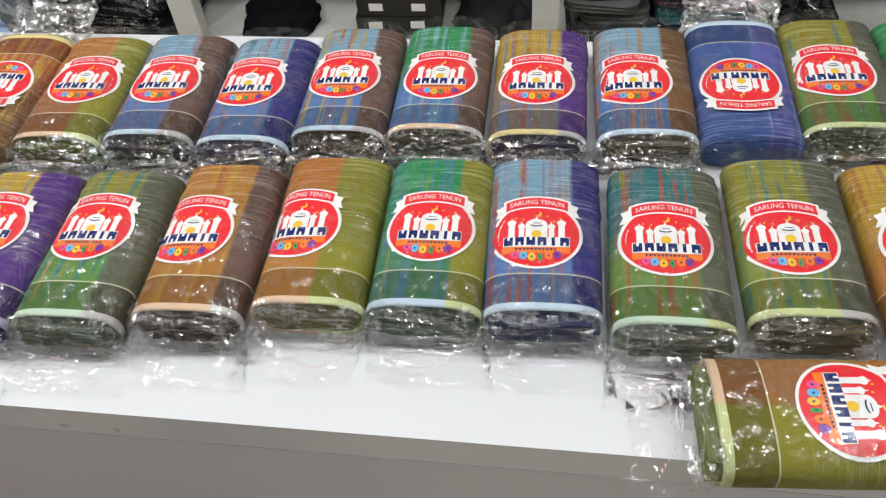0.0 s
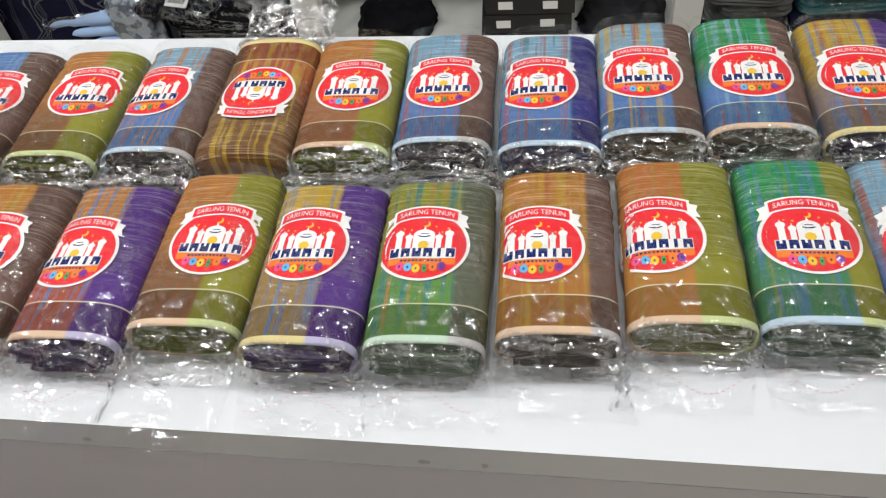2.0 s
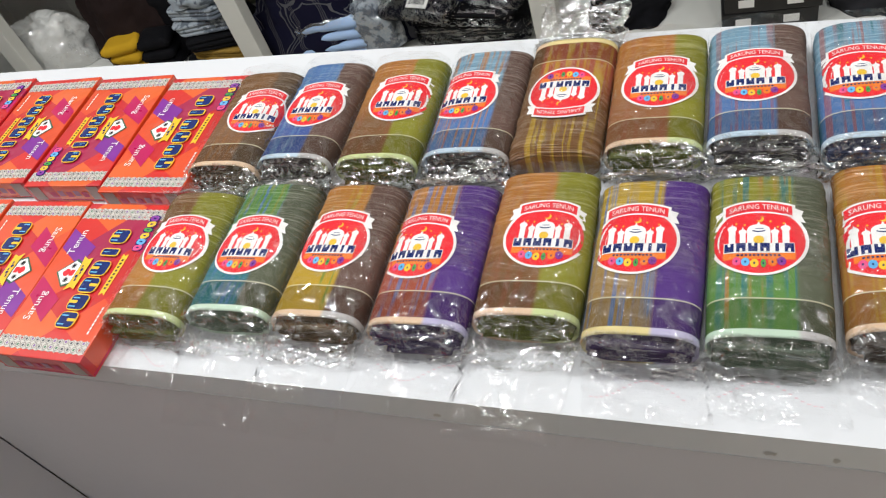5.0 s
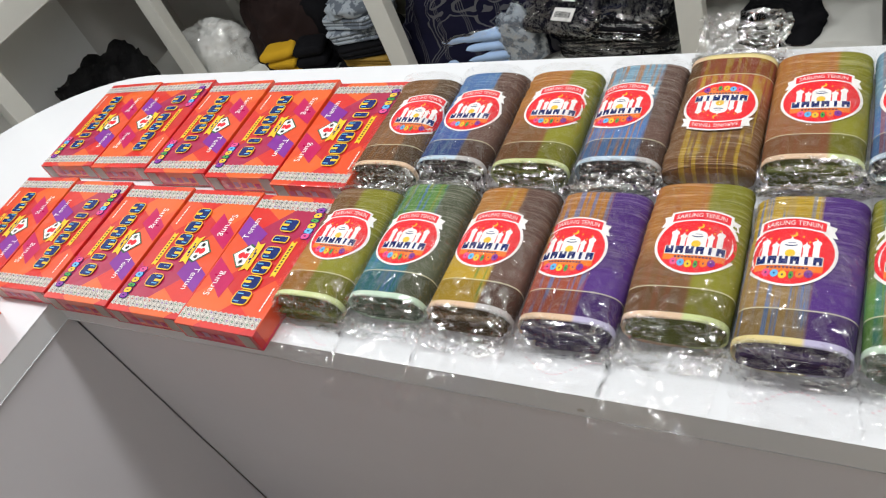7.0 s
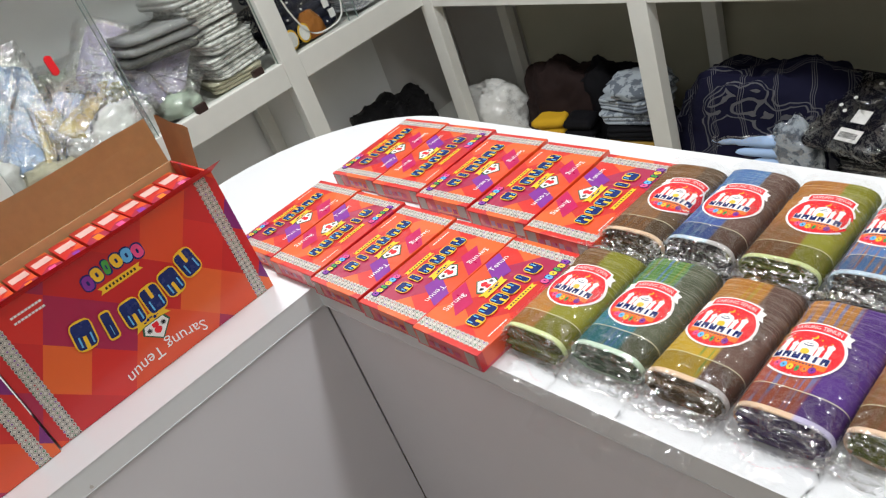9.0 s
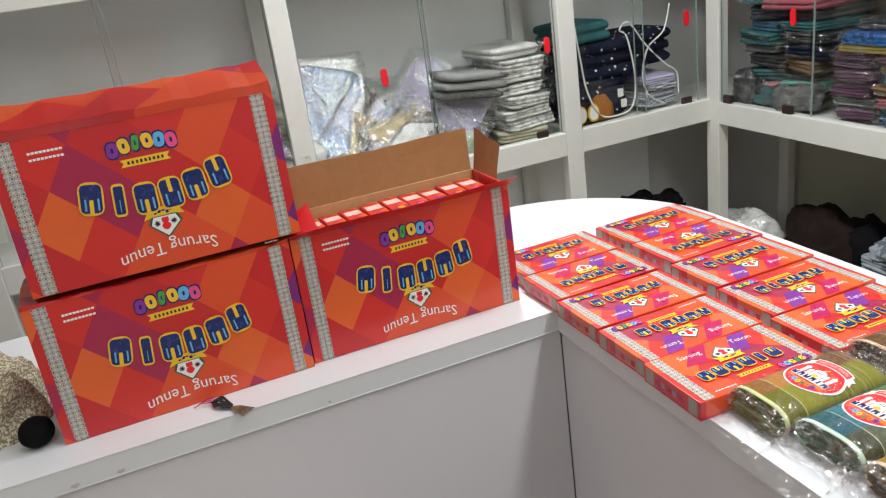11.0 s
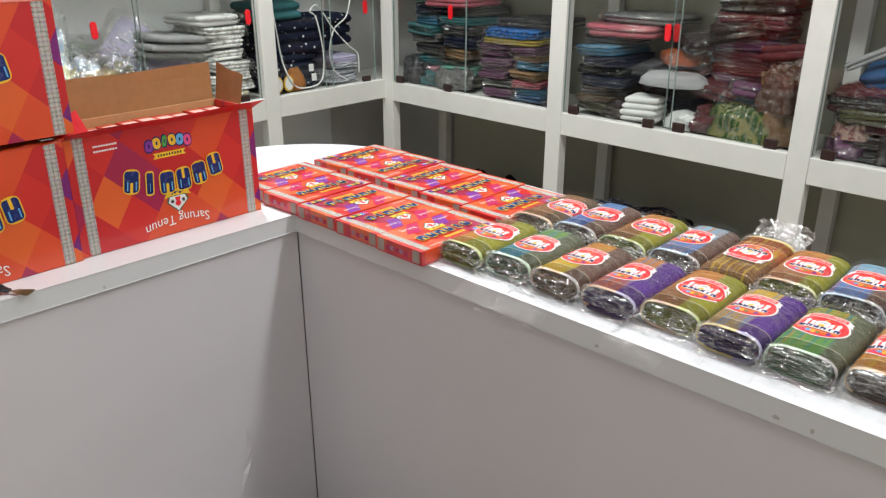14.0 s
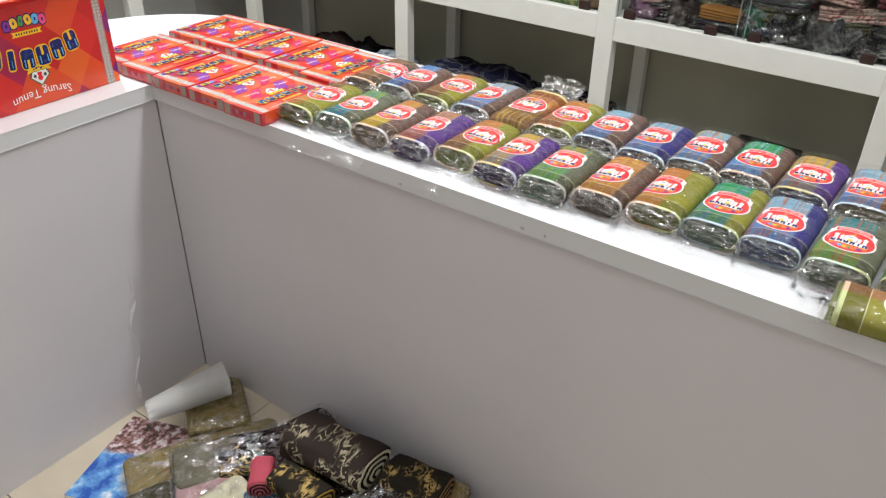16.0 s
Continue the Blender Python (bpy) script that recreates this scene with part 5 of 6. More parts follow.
def folded(label, at, size, mat, turn=0.0, layers=2, sleeve=True, tilt=0.0, lean=0.0, name="folded_garment", category="garment", group="folded goods on the shelves", tag=None):
    seed = len(bpy.data.objects)
    at = seat(at)
    t = thing(name, label, category, pose(*at, tilt, lean, turn), group)
    part("cloth", pillow(seed, *size, layers), mat, t, smooth=True)
    if sleeve:
        w, d, h = size
        bm = pillow(seed + 1, w * 1.05, d * 1.05, h * 1.06, max(1, layers - 1), 0.006)
        rd = random.Random(seed)
        for v in bm.verts:
            v.co += Vector((rd.uniform(-1, 1), rd.uniform(-1, 1), rd.uniform(0, 1) if v.co.z > 0.002 else 0)) * 0.0065
        part("sleeve", bm, M_SLEEVE, t, "clear plastic sleeve")
    if tag:
        w, d, h = size
        kx, ky, kw, kd, ink = tag
        g = part("label_tag", box(bmesh.new(), kx - kw / 2, kx + kw / 2, ky - kd / 2, ky + kd / 2, h + 0.002, h + 0.0028), I_WHITE, t, "white paper tag with dark bars")
        if ink:
            bm = bmesh.new()
            x = kx - kw * 0.4
            rd = random.Random(seed)
            while x < kx + kw * 0.38:
                bw = rd.uniform(0.0008, 0.0026)
                box(bm, x, x + bw, ky - kd * 0.25, ky + kd * 0.2, h + 0.0029, h + 0.0031)
                x += bw + rd.uniform(0.0008, 0.002)
            part("bars", bm, I_BLK, g)
    return t


def heap(label, at, size, mat, turn=0.0, name="crumpled_garment", sleeve=False, rough=0.26, category="garment"):
    """Loose cloth or a full bag: a low mound with folds."""
    seed = len(bpy.data.objects)
    at = seat(at)
    w, d, h = size
    bm = bmesh.new()
    NR, NA = 18, 44
    prev = None
    for r in range(NR + 1):
        ph = math.pi / 2 * r / NR
        ring = []
        for a in range(NA):
            th = 2 * math.pi * a / NA
            c, s = math.cos(th), math.sin(th)
            x, y, z = math.cos(ph) ** 0.6 * c, math.cos(ph) ** 0.6 * s, math.sin(ph) ** 0.8
            v = Vector((x, y, z))
            f = 1 + rough * (noise.noise(v * 1.9 + Vector((seed, 0, 0))) * 0.8 - abs(noise.noise(v * 4.5 + Vector((0, seed, 0)))) * 0.7 + 0.2)
            ring.append(bm.verts.new((x * f * w / 2, y * f * d / 2, max(0.0, z * f * h))))
        if prev:
            for a in range(NA):
                bm.faces.new((prev[a], prev[(a + 1) % NA], ring[(a + 1) % NA], ring[a]))
        else:
            base = ring
        prev = ring
    bmesh.ops.remove_doubles(bm, verts=bm.verts, dist=0.0004)
    t = thing(name, label, category, pose(*at, 0, 0, turn), "loose goods on the shelves")
    me = data("cloth", bm, mat, True)
    part("cloth", me, None, t)
    if sleeve:
        bm = bmesh.new()
        bm.from_mesh(me)
        rd = random.Random(seed)
        for v in bm.verts:
            k = 1.06 + rd.uniform(-0.03, 0.03)
            v.co = Vector((v.co.x * k, v.co.y * k, v.co.z * k))
        part("sleeve", bm, M_SLEEVE, t, "crumpled clear plastic")
    return t


def C(name, c1, c2=None, scale=30.0, pattern="", coat=0.0):
    return cloth("cloth_" + name, c1, c2, scale, coat, pattern)


K = {
    "teal": C("teal", (0.05, 0.17, 0.18)), "grey": C("grey", (0.15, 0.15, 0.145)), "dgrey": C("dgrey", (0.036, 0.036, 0.040)), "sky": C("sky", (0.05, 0.16, 0.26)),
    "tan": C("tan", (0.25, 0.15, 0.075)), "mint": C("mint", (0.13, 0.40, 0.31), (0.10, 0.31, 0.24)), "pink": C("pink", (0.44, 0.11, 0.14)), "purple": C("purple", (0.15, 0.06, 0.12), (0.09, 0.035, 0.075)),
    "blue": C("blue", (0.03, 0.10, 0.24)), "navy": C("navy", (0.012, 0.016, 0.04)), "black": C("black", (0.008, 0.008, 0.010)), "maroon": C("maroon", (0.11, 0.024, 0.030)),
    "orange": C("orange", (0.36, 0.085, 0.025)), "white": C("white", (0.75, 0.75, 0.72), (0.6, 0.6, 0.58)), "olive": C("olive", (0.065, 0.062, 0.028)), "rose": C("rose", (0.42, 0.20, 0.22)),
    "ptn_blue": C("ptn_blue", (0.02, 0.13, 0.40), (0.005, 0.03, 0.09), 60, "batik"), "ptn_gold": C("ptn_gold", (0.50, 0.36, 0.05), (0.03, 0.025, 0.02), 45, "stripe"),
    "ptn_cream": C("ptn_cream", (0.44, 0.41, 0.33), (0.12, 0.15, 0.27), 95, "batik"), "ptn_rose": C("ptn_rose", (0.46, 0.32, 0.26), (0.20, 0.055, 0.06), 95, "batik"),
    "plaid_green": C("plaid_green", (0.03, 0.075, 0.02), (0.20, 0.19, 0.07), 45, "plaid"), "plaid_navy": C("plaid_navy", (0.007, 0.007, 0.022), (0.09, 0.09, 0.10), 11, "plaid"),
    "dots": C("dots", (0.012, 0.014, 0.030), (0.75, 0.75, 0.75), 32, "dots"), "lavender": C("lavender", (0.64, 0.60, 0.80), (0.56, 0.52, 0.73)), "shirt_blue": C("shirt_blue", (0.40, 0.55, 0.80), (0.34, 0.48, 0.72)),
    "yellow": C("yellow", (0.72, 0.58, 0.25)), "lacew": C("lacew", (0.80, 0.80, 0.76), (0.48, 0.48, 0.46), 60, "batik"), "lgrey": C("lgrey", (0.40, 0.40, 0.40), (0.28, 0.28, 0.28)), "green": C("green", (0.10, 0.25, 0.12)),
    "denim": C("denim", (0.34, 0.38, 0.42), (0.13, 0.15, 0.18), 26, "batik"), "gold": C("gold", (0.42, 0.26, 0.05), (0.18, 0.11, 0.03), 40), "stripew": C("stripew", (0.7, 0.7, 0.72), (0.25, 0.26, 0.33), 40, "stripe"),
    "batik_dark": C("batik_dark", (0.034, 0.024, 0.020), (0.42, 0.36, 0.25), 40, "leaf"), "batik_gold": C("batik_gold", (0.020, 0.016, 0.012), (0.42, 0.29, 0.10), 55, "leaf"), "cream": C("cream", (0.66, 0.62, 0.45)),
    "olivegold": C("olivegold", (0.26, 0.20, 0.085), (0.10, 0.085, 0.04), 90, "leaf"), "dusty": C("dusty", (0.46, 0.27, 0.28), (0.34, 0.20, 0.20), 60), "palegreen": C("palegreen", (0.40, 0.50, 0.38), (0.5, 0.55, 0.48)), "mustard": C("mustard", (0.62, 0.36, 0.02), (0.52, 0.30, 0.02)), "kbrown": C("kbrown", (0.025, 0.015, 0.014)),
}
ADJ = {"palegreen": "pale green", "dgrey": "dark grey", "sky": "light blue", "ptn_blue": "blue patterned", "ptn_gold": "gold and black patterned", "ptn_cream": "cream and blue patterned", "ptn_rose": "rose and cream patterned", "plaid_green": "green plaid", "plaid_navy": "navy plaid", "dots": "navy white-dotted", "shirt_blue": "pale blue", "lacew": "white lace-patterned", "stripew": "white striped", "batik_dark": "black and cream batik", "batik_gold": "black and gold batik", "kbrown": "very dark brown"}


def stack(x, y, z, w, d, keys, h=0.036, turn=0.0, sleeve=True, wob=0.020, layers=3, mess=1.0):
    """Folded goods one on another."""
    rd = random.Random(int(1000 * (x + 3) + 77 * y))
    for k in keys:
        hh = h * rd.uniform(0.8, 1.2)
        lb = f"{ADJ.get(k, k)} folded cloth in a clear sleeve, stacked" if sleeve else f"{ADJ.get(k, k)} folded cloth, stacked on a shelf"
        folded(lb, (x + rd.uniform(-wob, wob), y + rd.uniform(-wob, wob), z + 0.0005), (w * rd.uniform(0.94, 1.04), d * rd.uniform(0.95, 1.02), hh), K[k], turn + rd.uniform(-13, 13), layers, sleeve, rd.uniform(-3, 3) * mess, rd.uniform(-3, 3) * mess)
        z += hh * 1.06 + 0.002
    return z


ZS = ZH
# upper bays along the back wall
stack(-1.03, 1.60, ZS, 0.19, 0.26, ["grey", "rose", "teal", "dgrey", "grey", "teal", "sky", "navy", "teal"], 0.036)
z = stack(-0.86, 1.62, ZS, 0.17, 0.28, ["olive", "mint", "dgrey", "tan", "navy", "dgrey", "teal", "grey"], 0.036)
folded("salmon pink folded cloth lying on a stack", (-0.90, 1.58, z), (0.26, 0.26, 0.035), K["pink"], 3)
folded("mint green folded cloth on top of a stack", (-0.90, 1.58, z + 0.039), (0.26, 0.26, 0.035), K["mint"], -2)
z = stack(-0.632, 1.56, ZS, 0.155, 0.22, ["purple", "grey", "purple", "purple", "purple", "purple", "purple"], 0.026, wob=0.005)
stack(-0.462, 1.55, ZS, 0.145, 0.22, ["blue", "sky", "pink", "tan", "sky", "tan", "purple"], 0.026, wob=0.005)
folded("gold and black patterned folded cloth on a stack", (-0.545, 1.56, z), (0.29, 0.24, 0.022), K["ptn_gold"], 1, 2)
folded("bright blue patterned folded cloth on a stack", (-0.55, 1.56, z + 0.0245), (0.27, 0.24, 0.032), K["ptn_blue"], -3, 3)
folded("dark grey folded cloth on a stack", (-0.52, 1.62, z + 0.0595), (0.30, 0.24, 0.03), K["dgrey"], 4, 2)
z = stack(-0.135, 1.57, ZS, 0.19, 0.24, ["olive", "tan", "kbrown", "navy", "black", "navy", "sky", "black"], 0.030)
folded("salmon pink folded cloth in a clear sleeve", (-0.09, 1.57, z), (0.27, 0.22, 0.04), K["pink"], 8)
folded("light grey folded cloth lying on a stack", (-0.05, 1.64, z + 0.043), (0.32, 0.22, 0.03), K["grey"], -6)
folded("white folded cloth at the shelf front", (0.045, 1.485, ZS), (0.13, 0.10, 0.085), K["white"], 10, 4, False)
heap("white cloth in clear plastic at the shelf front", (0.20, 1.49, ZS), (0.16, 0.11, 0.05), K["white"], -12, sleeve=True)
stack(0.10, 1.66, ZS, 0.20, 0.20, ["dgrey", "navy", "dgrey", "navy", "grey"], 0.036)
heap("rust orange cloth on a dark stack", (0.115, 1.60, ZS + 0.195), (0.16, 0.18, 0.05), K["orange"], 20, sleeve=True)
stack(0.335, 1.68, ZS, 0.25, 0.18, ["kbrown", "maroon", "maroon", "purple", "maroon", "maroon", "purple", "maroon", "maroon", "kbrown"], 0.036)
heap("green plaid cloth folded over at the shelf front", (0.395, 1.485, ZS), (0.24, 0.12, 0.10), K["plaid_green"], -8, sleeve=True, rough=0.25)
folded("pale blue folded cloth behind green plaid", (0.36, 1.57, ZS + 0.085), (0.17, 0.12, 0.035), K["sky"], 5, 2)
heap("tan rolled cloth in clear plastic", (0.515, 1.50, ZS), (0.12, 0.13, 0.13), K["tan"], 0, sleeve=True)
folded("tan and rust folded cloth on a stack", (0.50, 1.58, ZS + 0.15), (0.18, 0.14, 0.05), K["tan"], 25, 3)
stack(0.785, 1.57, ZS, 0.20, 0.24, ["black", "kbrown", "maroon", "olive", "kbrown"], 0.034)
folded("blue folded cloth leaning on a stack", (0.83, 1.62, ZS + 0.185), (0.24, 0.20, 0.085), K["blue"], 8, 3, False, 6, -12)
folded("light grey rolled cloth on a stack", (0.745, 1.55, ZS + 0.275), (0.19, 0.05, 0.026), K["lgrey"], 14, 2, False, 0, -28)
folded("dark green folded cloth beside a blue one", (0.965, 1.68, ZS + 0.13), (0.12, 0.16, 0.045), K["green"], 5, 1, False)
stack(0.975, 1.63, ZS, 0.18, 0.2, ["navy", "kbrown", "grey"], 0.042)
folded("golden brown folded cloth at the shelf front", (0.985, 1.475, ZS + 0.034), (0.14, 0.09, 0.035), C("rustgold", (0.26, 0.12, 0.025), (0.12, 0.05, 0.015), 60), -6, 4, False)
folded("black folded cloth in clear plastic at the shelf front", (0.97, 1.475, ZS), (0.18, 0.10, 0.032), K["black"], 3, 2)
heap("orange crumpled cloth among folded goods", (0.905, 1.52, ZS + 0.165), (0.19, 0.12, 0.085), K["orange"], 30, rough=0.42)
stack(0.99, 1.66, ZS + 0.14, 0.17, 0.2, ["maroon"], 0.04)
heap("dark green rolled cloth at the shelf front", (1.10, 1.49, ZS), (0.13, 0.10, 0.085), C("bottle_green", (0.012, 0.075, 0.045)), 0, sleeve=True)
stack(1.16, 1.60, ZS + 0.0, 0.20, 0.24, ["kbrown", "olive", "dgrey"], 0.045)
stack(1.15, 1.57, ZS + 0.155, 0.20, 0.24, ["ptn_cream", "ptn_cream", "ptn_cream"], 0.055, turn=8, sleeve=False, mess=3.0, layers=4)
heap("dull red cloth in clear plastic on a stack", (0.995, 1.57, ZS + 0.19), (0.19, 0.18, 0.16), C("dullred", (0.22, 0.045, 0.05)), 0, sleeve=True)
stack(1.335, 1.56, ZS, 0.17, 0.24, ["black", "olive", "ptn_rose", "ptn_rose", "ptn_rose", "ptn_cream"], 0.045, mess=2.0, layers=4)
stack(1.465, 1.58, ZS, 0.11, 0.22, ["black", "grey", "ptn_rose", "maroon", "ptn_cream"], 0.042)
stack(1.70, 1.57, ZS, 0.20, 0.24, ["navy", "grey", "tan", "maroon", "ptn_cream"], 0.04)
stack(1.93, 1.57, ZS, 0.20, 0.24, ["dgrey", "olive", "ptn_rose", "blue"], 0.04)
MESS = [(-0.98, 1.50, 0.20, "teal"), (-0.86, 1.47, 0.16, "grey"), (-1.06, 1.48, 0.14, "dgrey"), (-0.03, 1.50, 0.16, "kbrown"), (0.28, 1.53, 0.18, "maroon"), (0.46, 1.60, 0.18, "purple"), (0.72, 1.49, 0.13, "purple"), (0.86, 1.49, 0.16, "kbrown"), (0.92, 1.55, 0.15, "olive"), (1.10, 1.49, 0.14, "navy"), (1.20, 1.48, 0.14, "black"), (1.33, 1.47, 0.15, "dgrey"), (1.44, 1.48, 0.12, "black")]
for i, (x, y, w, k) in enumerate(MESS):
    heap(f"{ADJ.get(k, k)} cloth bundled in clear plastic at the shelf front", (x, y, ZS), (w, 0.11, 0.055 + 0.02 * (i % 3)), K[k], 17 * i, sleeve=True, rough=0.5)
for i, (x, y, z0, k) in enumerate([(0.28, 1.58, 0.10, "maroon"), (0.40, 1.56, 0.115, "purple"), (0.18, 1.60, 0.25, "kbrown"), (0.02, 1.60, 0.15, "dgrey"), (0.74, 1.56, 0.09, "kbrown"), (0.90, 1.58, 0.09, "purple"), (1.02, 1.56, 0.11, "grey"), (1.20, 1.58, 0.12, "maroon"), (0.48, 1.62, 0.24, "maroon"), (0.30, 1.60, 0.30, "kbrown")]):
    folded(f"{ADJ.get(k, k)} cloth in a crumpled sleeve thrown on a stack", (x, y, ZS + z0), (0.17, 0.15, 0.045), K[k], 23 * i, 2, True, 6 * (-1) ** i, 8 * (-1) ** (i // 2))
# upper bays along the side wall
SX = -1.40
folded("navy white-dotted clothes stacked in the corner bay", (SX, 0.96, ZS + 0.008), (0.27, 0.25, 0.14), K["dots"], 4, 4, False)
folded("navy white-dotted clothes stacked in the corner bay", (SX, 1.02, ZS + 0.15), (0.27, 0.34, 0.13), K["dots"], -5, 3, False)
folded("dark teal folded cloth on dotted clothes", (SX, 0.93, ZS + 0.283), (0.25, 0.2, 0.07), K["teal"], 6, 2, False)
stack(SX + 0.03, 1.225, ZS + 0.008, 0.24, 0.15, ["stripew", "stripew", "stripew", "lavender"], 0.032, sleeve=False)
folded("dotted navy cloth on striped ones", (SX, 1.21, ZS + 0.16), (0.24, 0.16, 0.13), K["dots"], 2, 3, False)
for yy, hh in ((0.853, 0.070), (0.905, 0.062)):
    t = thing("round_tag", "round cream paper tag with a yellow rim", "tag", pose(-1.243, yy, ZS + 0.0085, 0, 0, 0), "round tags in the corner bay")
    for nm, r, mt, dx in (("rim", 0.033, I_YEL, 0.0), ("disc", 0.026, I_WHITE, 0.003)):
        bm = prism(bmesh.new(), [(r * 0.72 * math.cos(a), r * math.sin(a)) for a in np.linspace(0, 2 * math.pi, 24, False)], 0, 0.003)
        bmesh.ops.transform(bm, matrix=Matrix.Translation((dx, 0, 0.034)) @ pose(0, 0, 0, 90, 0, 90), verts=bm.verts)
        part(nm, bm, mt, t)
heap("amber brown paper bag behind the round tags", (-1.275, 0.955, ZS + 0.008), (0.06, 0.10, 0.085), C("amber", (0.45, 0.17, 0.04)), 0, "small_bag", category="bag")
t = thing("price_tags", "two small white price tags on dark cloth", "tag", pose(-1.258, 1.035, ZS + 0.01))
for dz, dy in ((0.065, 0.0), (0.025, 0.012)):
    box_part("tag", (0, 0.0015, dy - 0.012, dy + 0.012, dz, dz + 0.03), I_WHITE, t, 0)
cab = thing("charging_cable", "white looped cable hanging over dotted clothes", "cable", kind="")
CP = [(-1.236, 0.84, 1.36), (-1.234, 0.86, 1.20), (-1.234, 0.88, 1.08), (-1.232, 0.93, 0.985), (-1.232, 1.02, 0.972), (-1.232, 1.07, 1.0), (-1.234, 1.085, 1.10), (-1.236, 1.06, 1.24), (-1.236, 1.03, 1.27), (-1.236, 1.07, 1.29), (-1.236, 1.14, 1.20), (-1.234, 1.22, 1.12), (-1.234, 1.27, 1.08), (-1.234, 1.275, 1.0)]
CQ = [(-1.238, 1.25, 1.33), (-1.238, 1.22, 1.24), (-1.238, 1.15, 1.19), (-1.236, 1.12, 1.10), (-1.234, 1.14, 1.02), (-1.232, 1.21, 0.975)]


def smooth_line(pts, n=6):
    out = []
    for i in range(len(pts) - 1):
        p = [Vector(pts[max(0, min(len(pts) - 1, i + k))]) for k in (-1, 0, 1, 2)]
        for s in range(n):
            u = s / n
            out.append(0.5 * ((2 * p[1]) + (p[2] - p[0]) * u + (2 * p[0] - 5 * p[1] + 4 * p[2] - p[3]) * u * u + (3 * p[1] - p[0] - 3 * p[2] + p[3]) * u ** 3))
    return out + [Vector(pts[-1])]


part("lead", tube(bmesh.new(), smooth_line(CP), 0.0032), I_WHITE, cab, smooth=True)
part("lead", tube(bmesh.new(), smooth_line(CQ), 0.0032), I_WHITE, cab, smooth=True)
z = stack(SX + 0.04, 0.635, ZS + 0.008, 0.26, 0.19, ["cream", "lacew", "lacew", "lacew", "lacew", "lacew", "lacew"], 0.036, wob=0.006)
folded("white bagged folded cloth on lace-patterned stack", (SX + 0.04, 0.62, z), (0.25, 0.2, 0.035), K["white"], 4, 2)
for i, zz in enumerate((1.135, 1.165, 1.195)):
    folded("grey cloth in a clear sleeve sticking out of a stack", (SX + 0.04, 0.455 + 0.01 * i, zz), (0.24, 0.26, 0.026), K["lgrey"] if i else K["grey"], 3 * i - 3, 1, True, tilt=-6)


def bagged_shirt(label, at, size, key, turn, tilt, lean):
    """A flat folded shirt in a loose clear bag, with its collar and placket."""
    w, d, h = size
    t = thing("bagged_shirt", label, "shirt", pose(*at, tilt, 0, turn) @ pose(0, 0, 0, 0, 0, lean), "bagged shirts in a pile")
    seed = len(bpy.data.objects)
    part("cloth", pillow(seed, w, d, h, 1, 0.010), K[key], t, smooth=True)
    for s in (-1, 1):
        bm = bmesh.new()
        prism(bm, [(s * 0.004, d * 0.40), (s * w * 0.20, d * 0.47), (s * w * 0.24, d * 0.30), (s * w * 0.05, d * 0.26)], h + 0.001, h + 0.007)
        part("collar", bm, K[key], t)
    part("placket", box(bmesh.new(), -0.012, 0.012, -d * 0.45, d * 0.30, h - 0.004, h + 0.0035, 0.001), K[key], t)
    bm = pillow(seed + 5, w * 1.12, d * 1.25, h * 1.5, 1, 0.014)
    rd = random.Random(seed)
    for v in bm.verts:
        v.co += Vector((rd.uniform(-1, 1), rd.uniform(-1, 1), rd.uniform(-0.2, 1))) * 0.007
    part("bag", bm, [M_KNOT], t, "loose crumpled clear bag")
    return t


heap("white cloth in crumpled clear plastic", (SX + 0.07, 0.20, ZS + 0.008), (0.26, 0.30, 0.12), K["white"], 0, sleeve=True)
heap("pale green cloth in crumpled clear plastic", (SX + 0.05, 0.42, ZS + 0.008), (0.24, 0.16, 0.07), K["palegreen"], 0, sleeve=True)
heap("cream cloth in crumpled clear plastic", (SX + 0.05, 0.0, ZS + 0.008), (0.26, 0.22, 0.07), K["cream"], 0, sleeve=True)
bagged_shirt("pale blue shirt in a clear bag standing on edge", (-1.40, -0.02, ZS + 0.185), (0.235, 0.36, 0.03), "shirt_blue", 92, 66, -14)
bagged_shirt("pale blue shirt in a clear bag lying aslant", (-1.335, 0.105, ZS + 0.10), (0.11, 0.26, 0.026), "shirt_blue", 84, 55, -32)
bagged_shirt("pale yellow shirt in a clear bag", (-1.33, 0.20, ZS + 0.125), (0.12, 0.24, 0.025), "yellow", 96, 44, -64)
bagged_shirt("cream shirt in a clear bag beside a blue one", (-1.32, 0.05, ZS + 0.085), (0.09, 0.26, 0.02), "yellow", 92, 58, -24)
bagged_shirt("white shirt in a clear bag", (-1.30, 0.225, ZS + 0.075), (0.15, 0.20, 0.03), "white", 82, 38, -60)
bagged_shirt("lavender shirt in a clear bag leaning on a stack", (-1.375, 0.385, ZS + 0.165), (0.235, 0.32, 0.03), "lavender", 88, 62, 46)
bagged_shirt("pale green shirt in a clear bag at the back", (-1.47, 0.20, ZS + 0.13), (0.2, 0.26, 0.03), "palegreen", 95, 58, -12)
bagged_shirt("pale green shirt in a clear bag over white clothes", (-1.35, -0.29, ZS + 0.235), (0.22, 0.24, 0.03), "palegreen", 80, 30, 20)
bagged_shirt("lavender shirt in a clear bag over white clothes", (-1.30, -0.27, ZS + 0.185), (0.16, 0.24, 0.028), "lavender", 96, 40, 70)
heap("white clothes in crumpled clear plastic", (SX + 0.06, -0.24, ZS + 0.008), (0.27, 0.34, 0.17), K["white"], 5, sleeve=True, rough=0.5)
heap("pale lavender clothes in crumpled clear plastic", (SX + 0.05, -0.46, ZS + 0.008), (0.27, 0.24, 0.20), K["lavender"], 40, sleeve=True, rough=0.5)
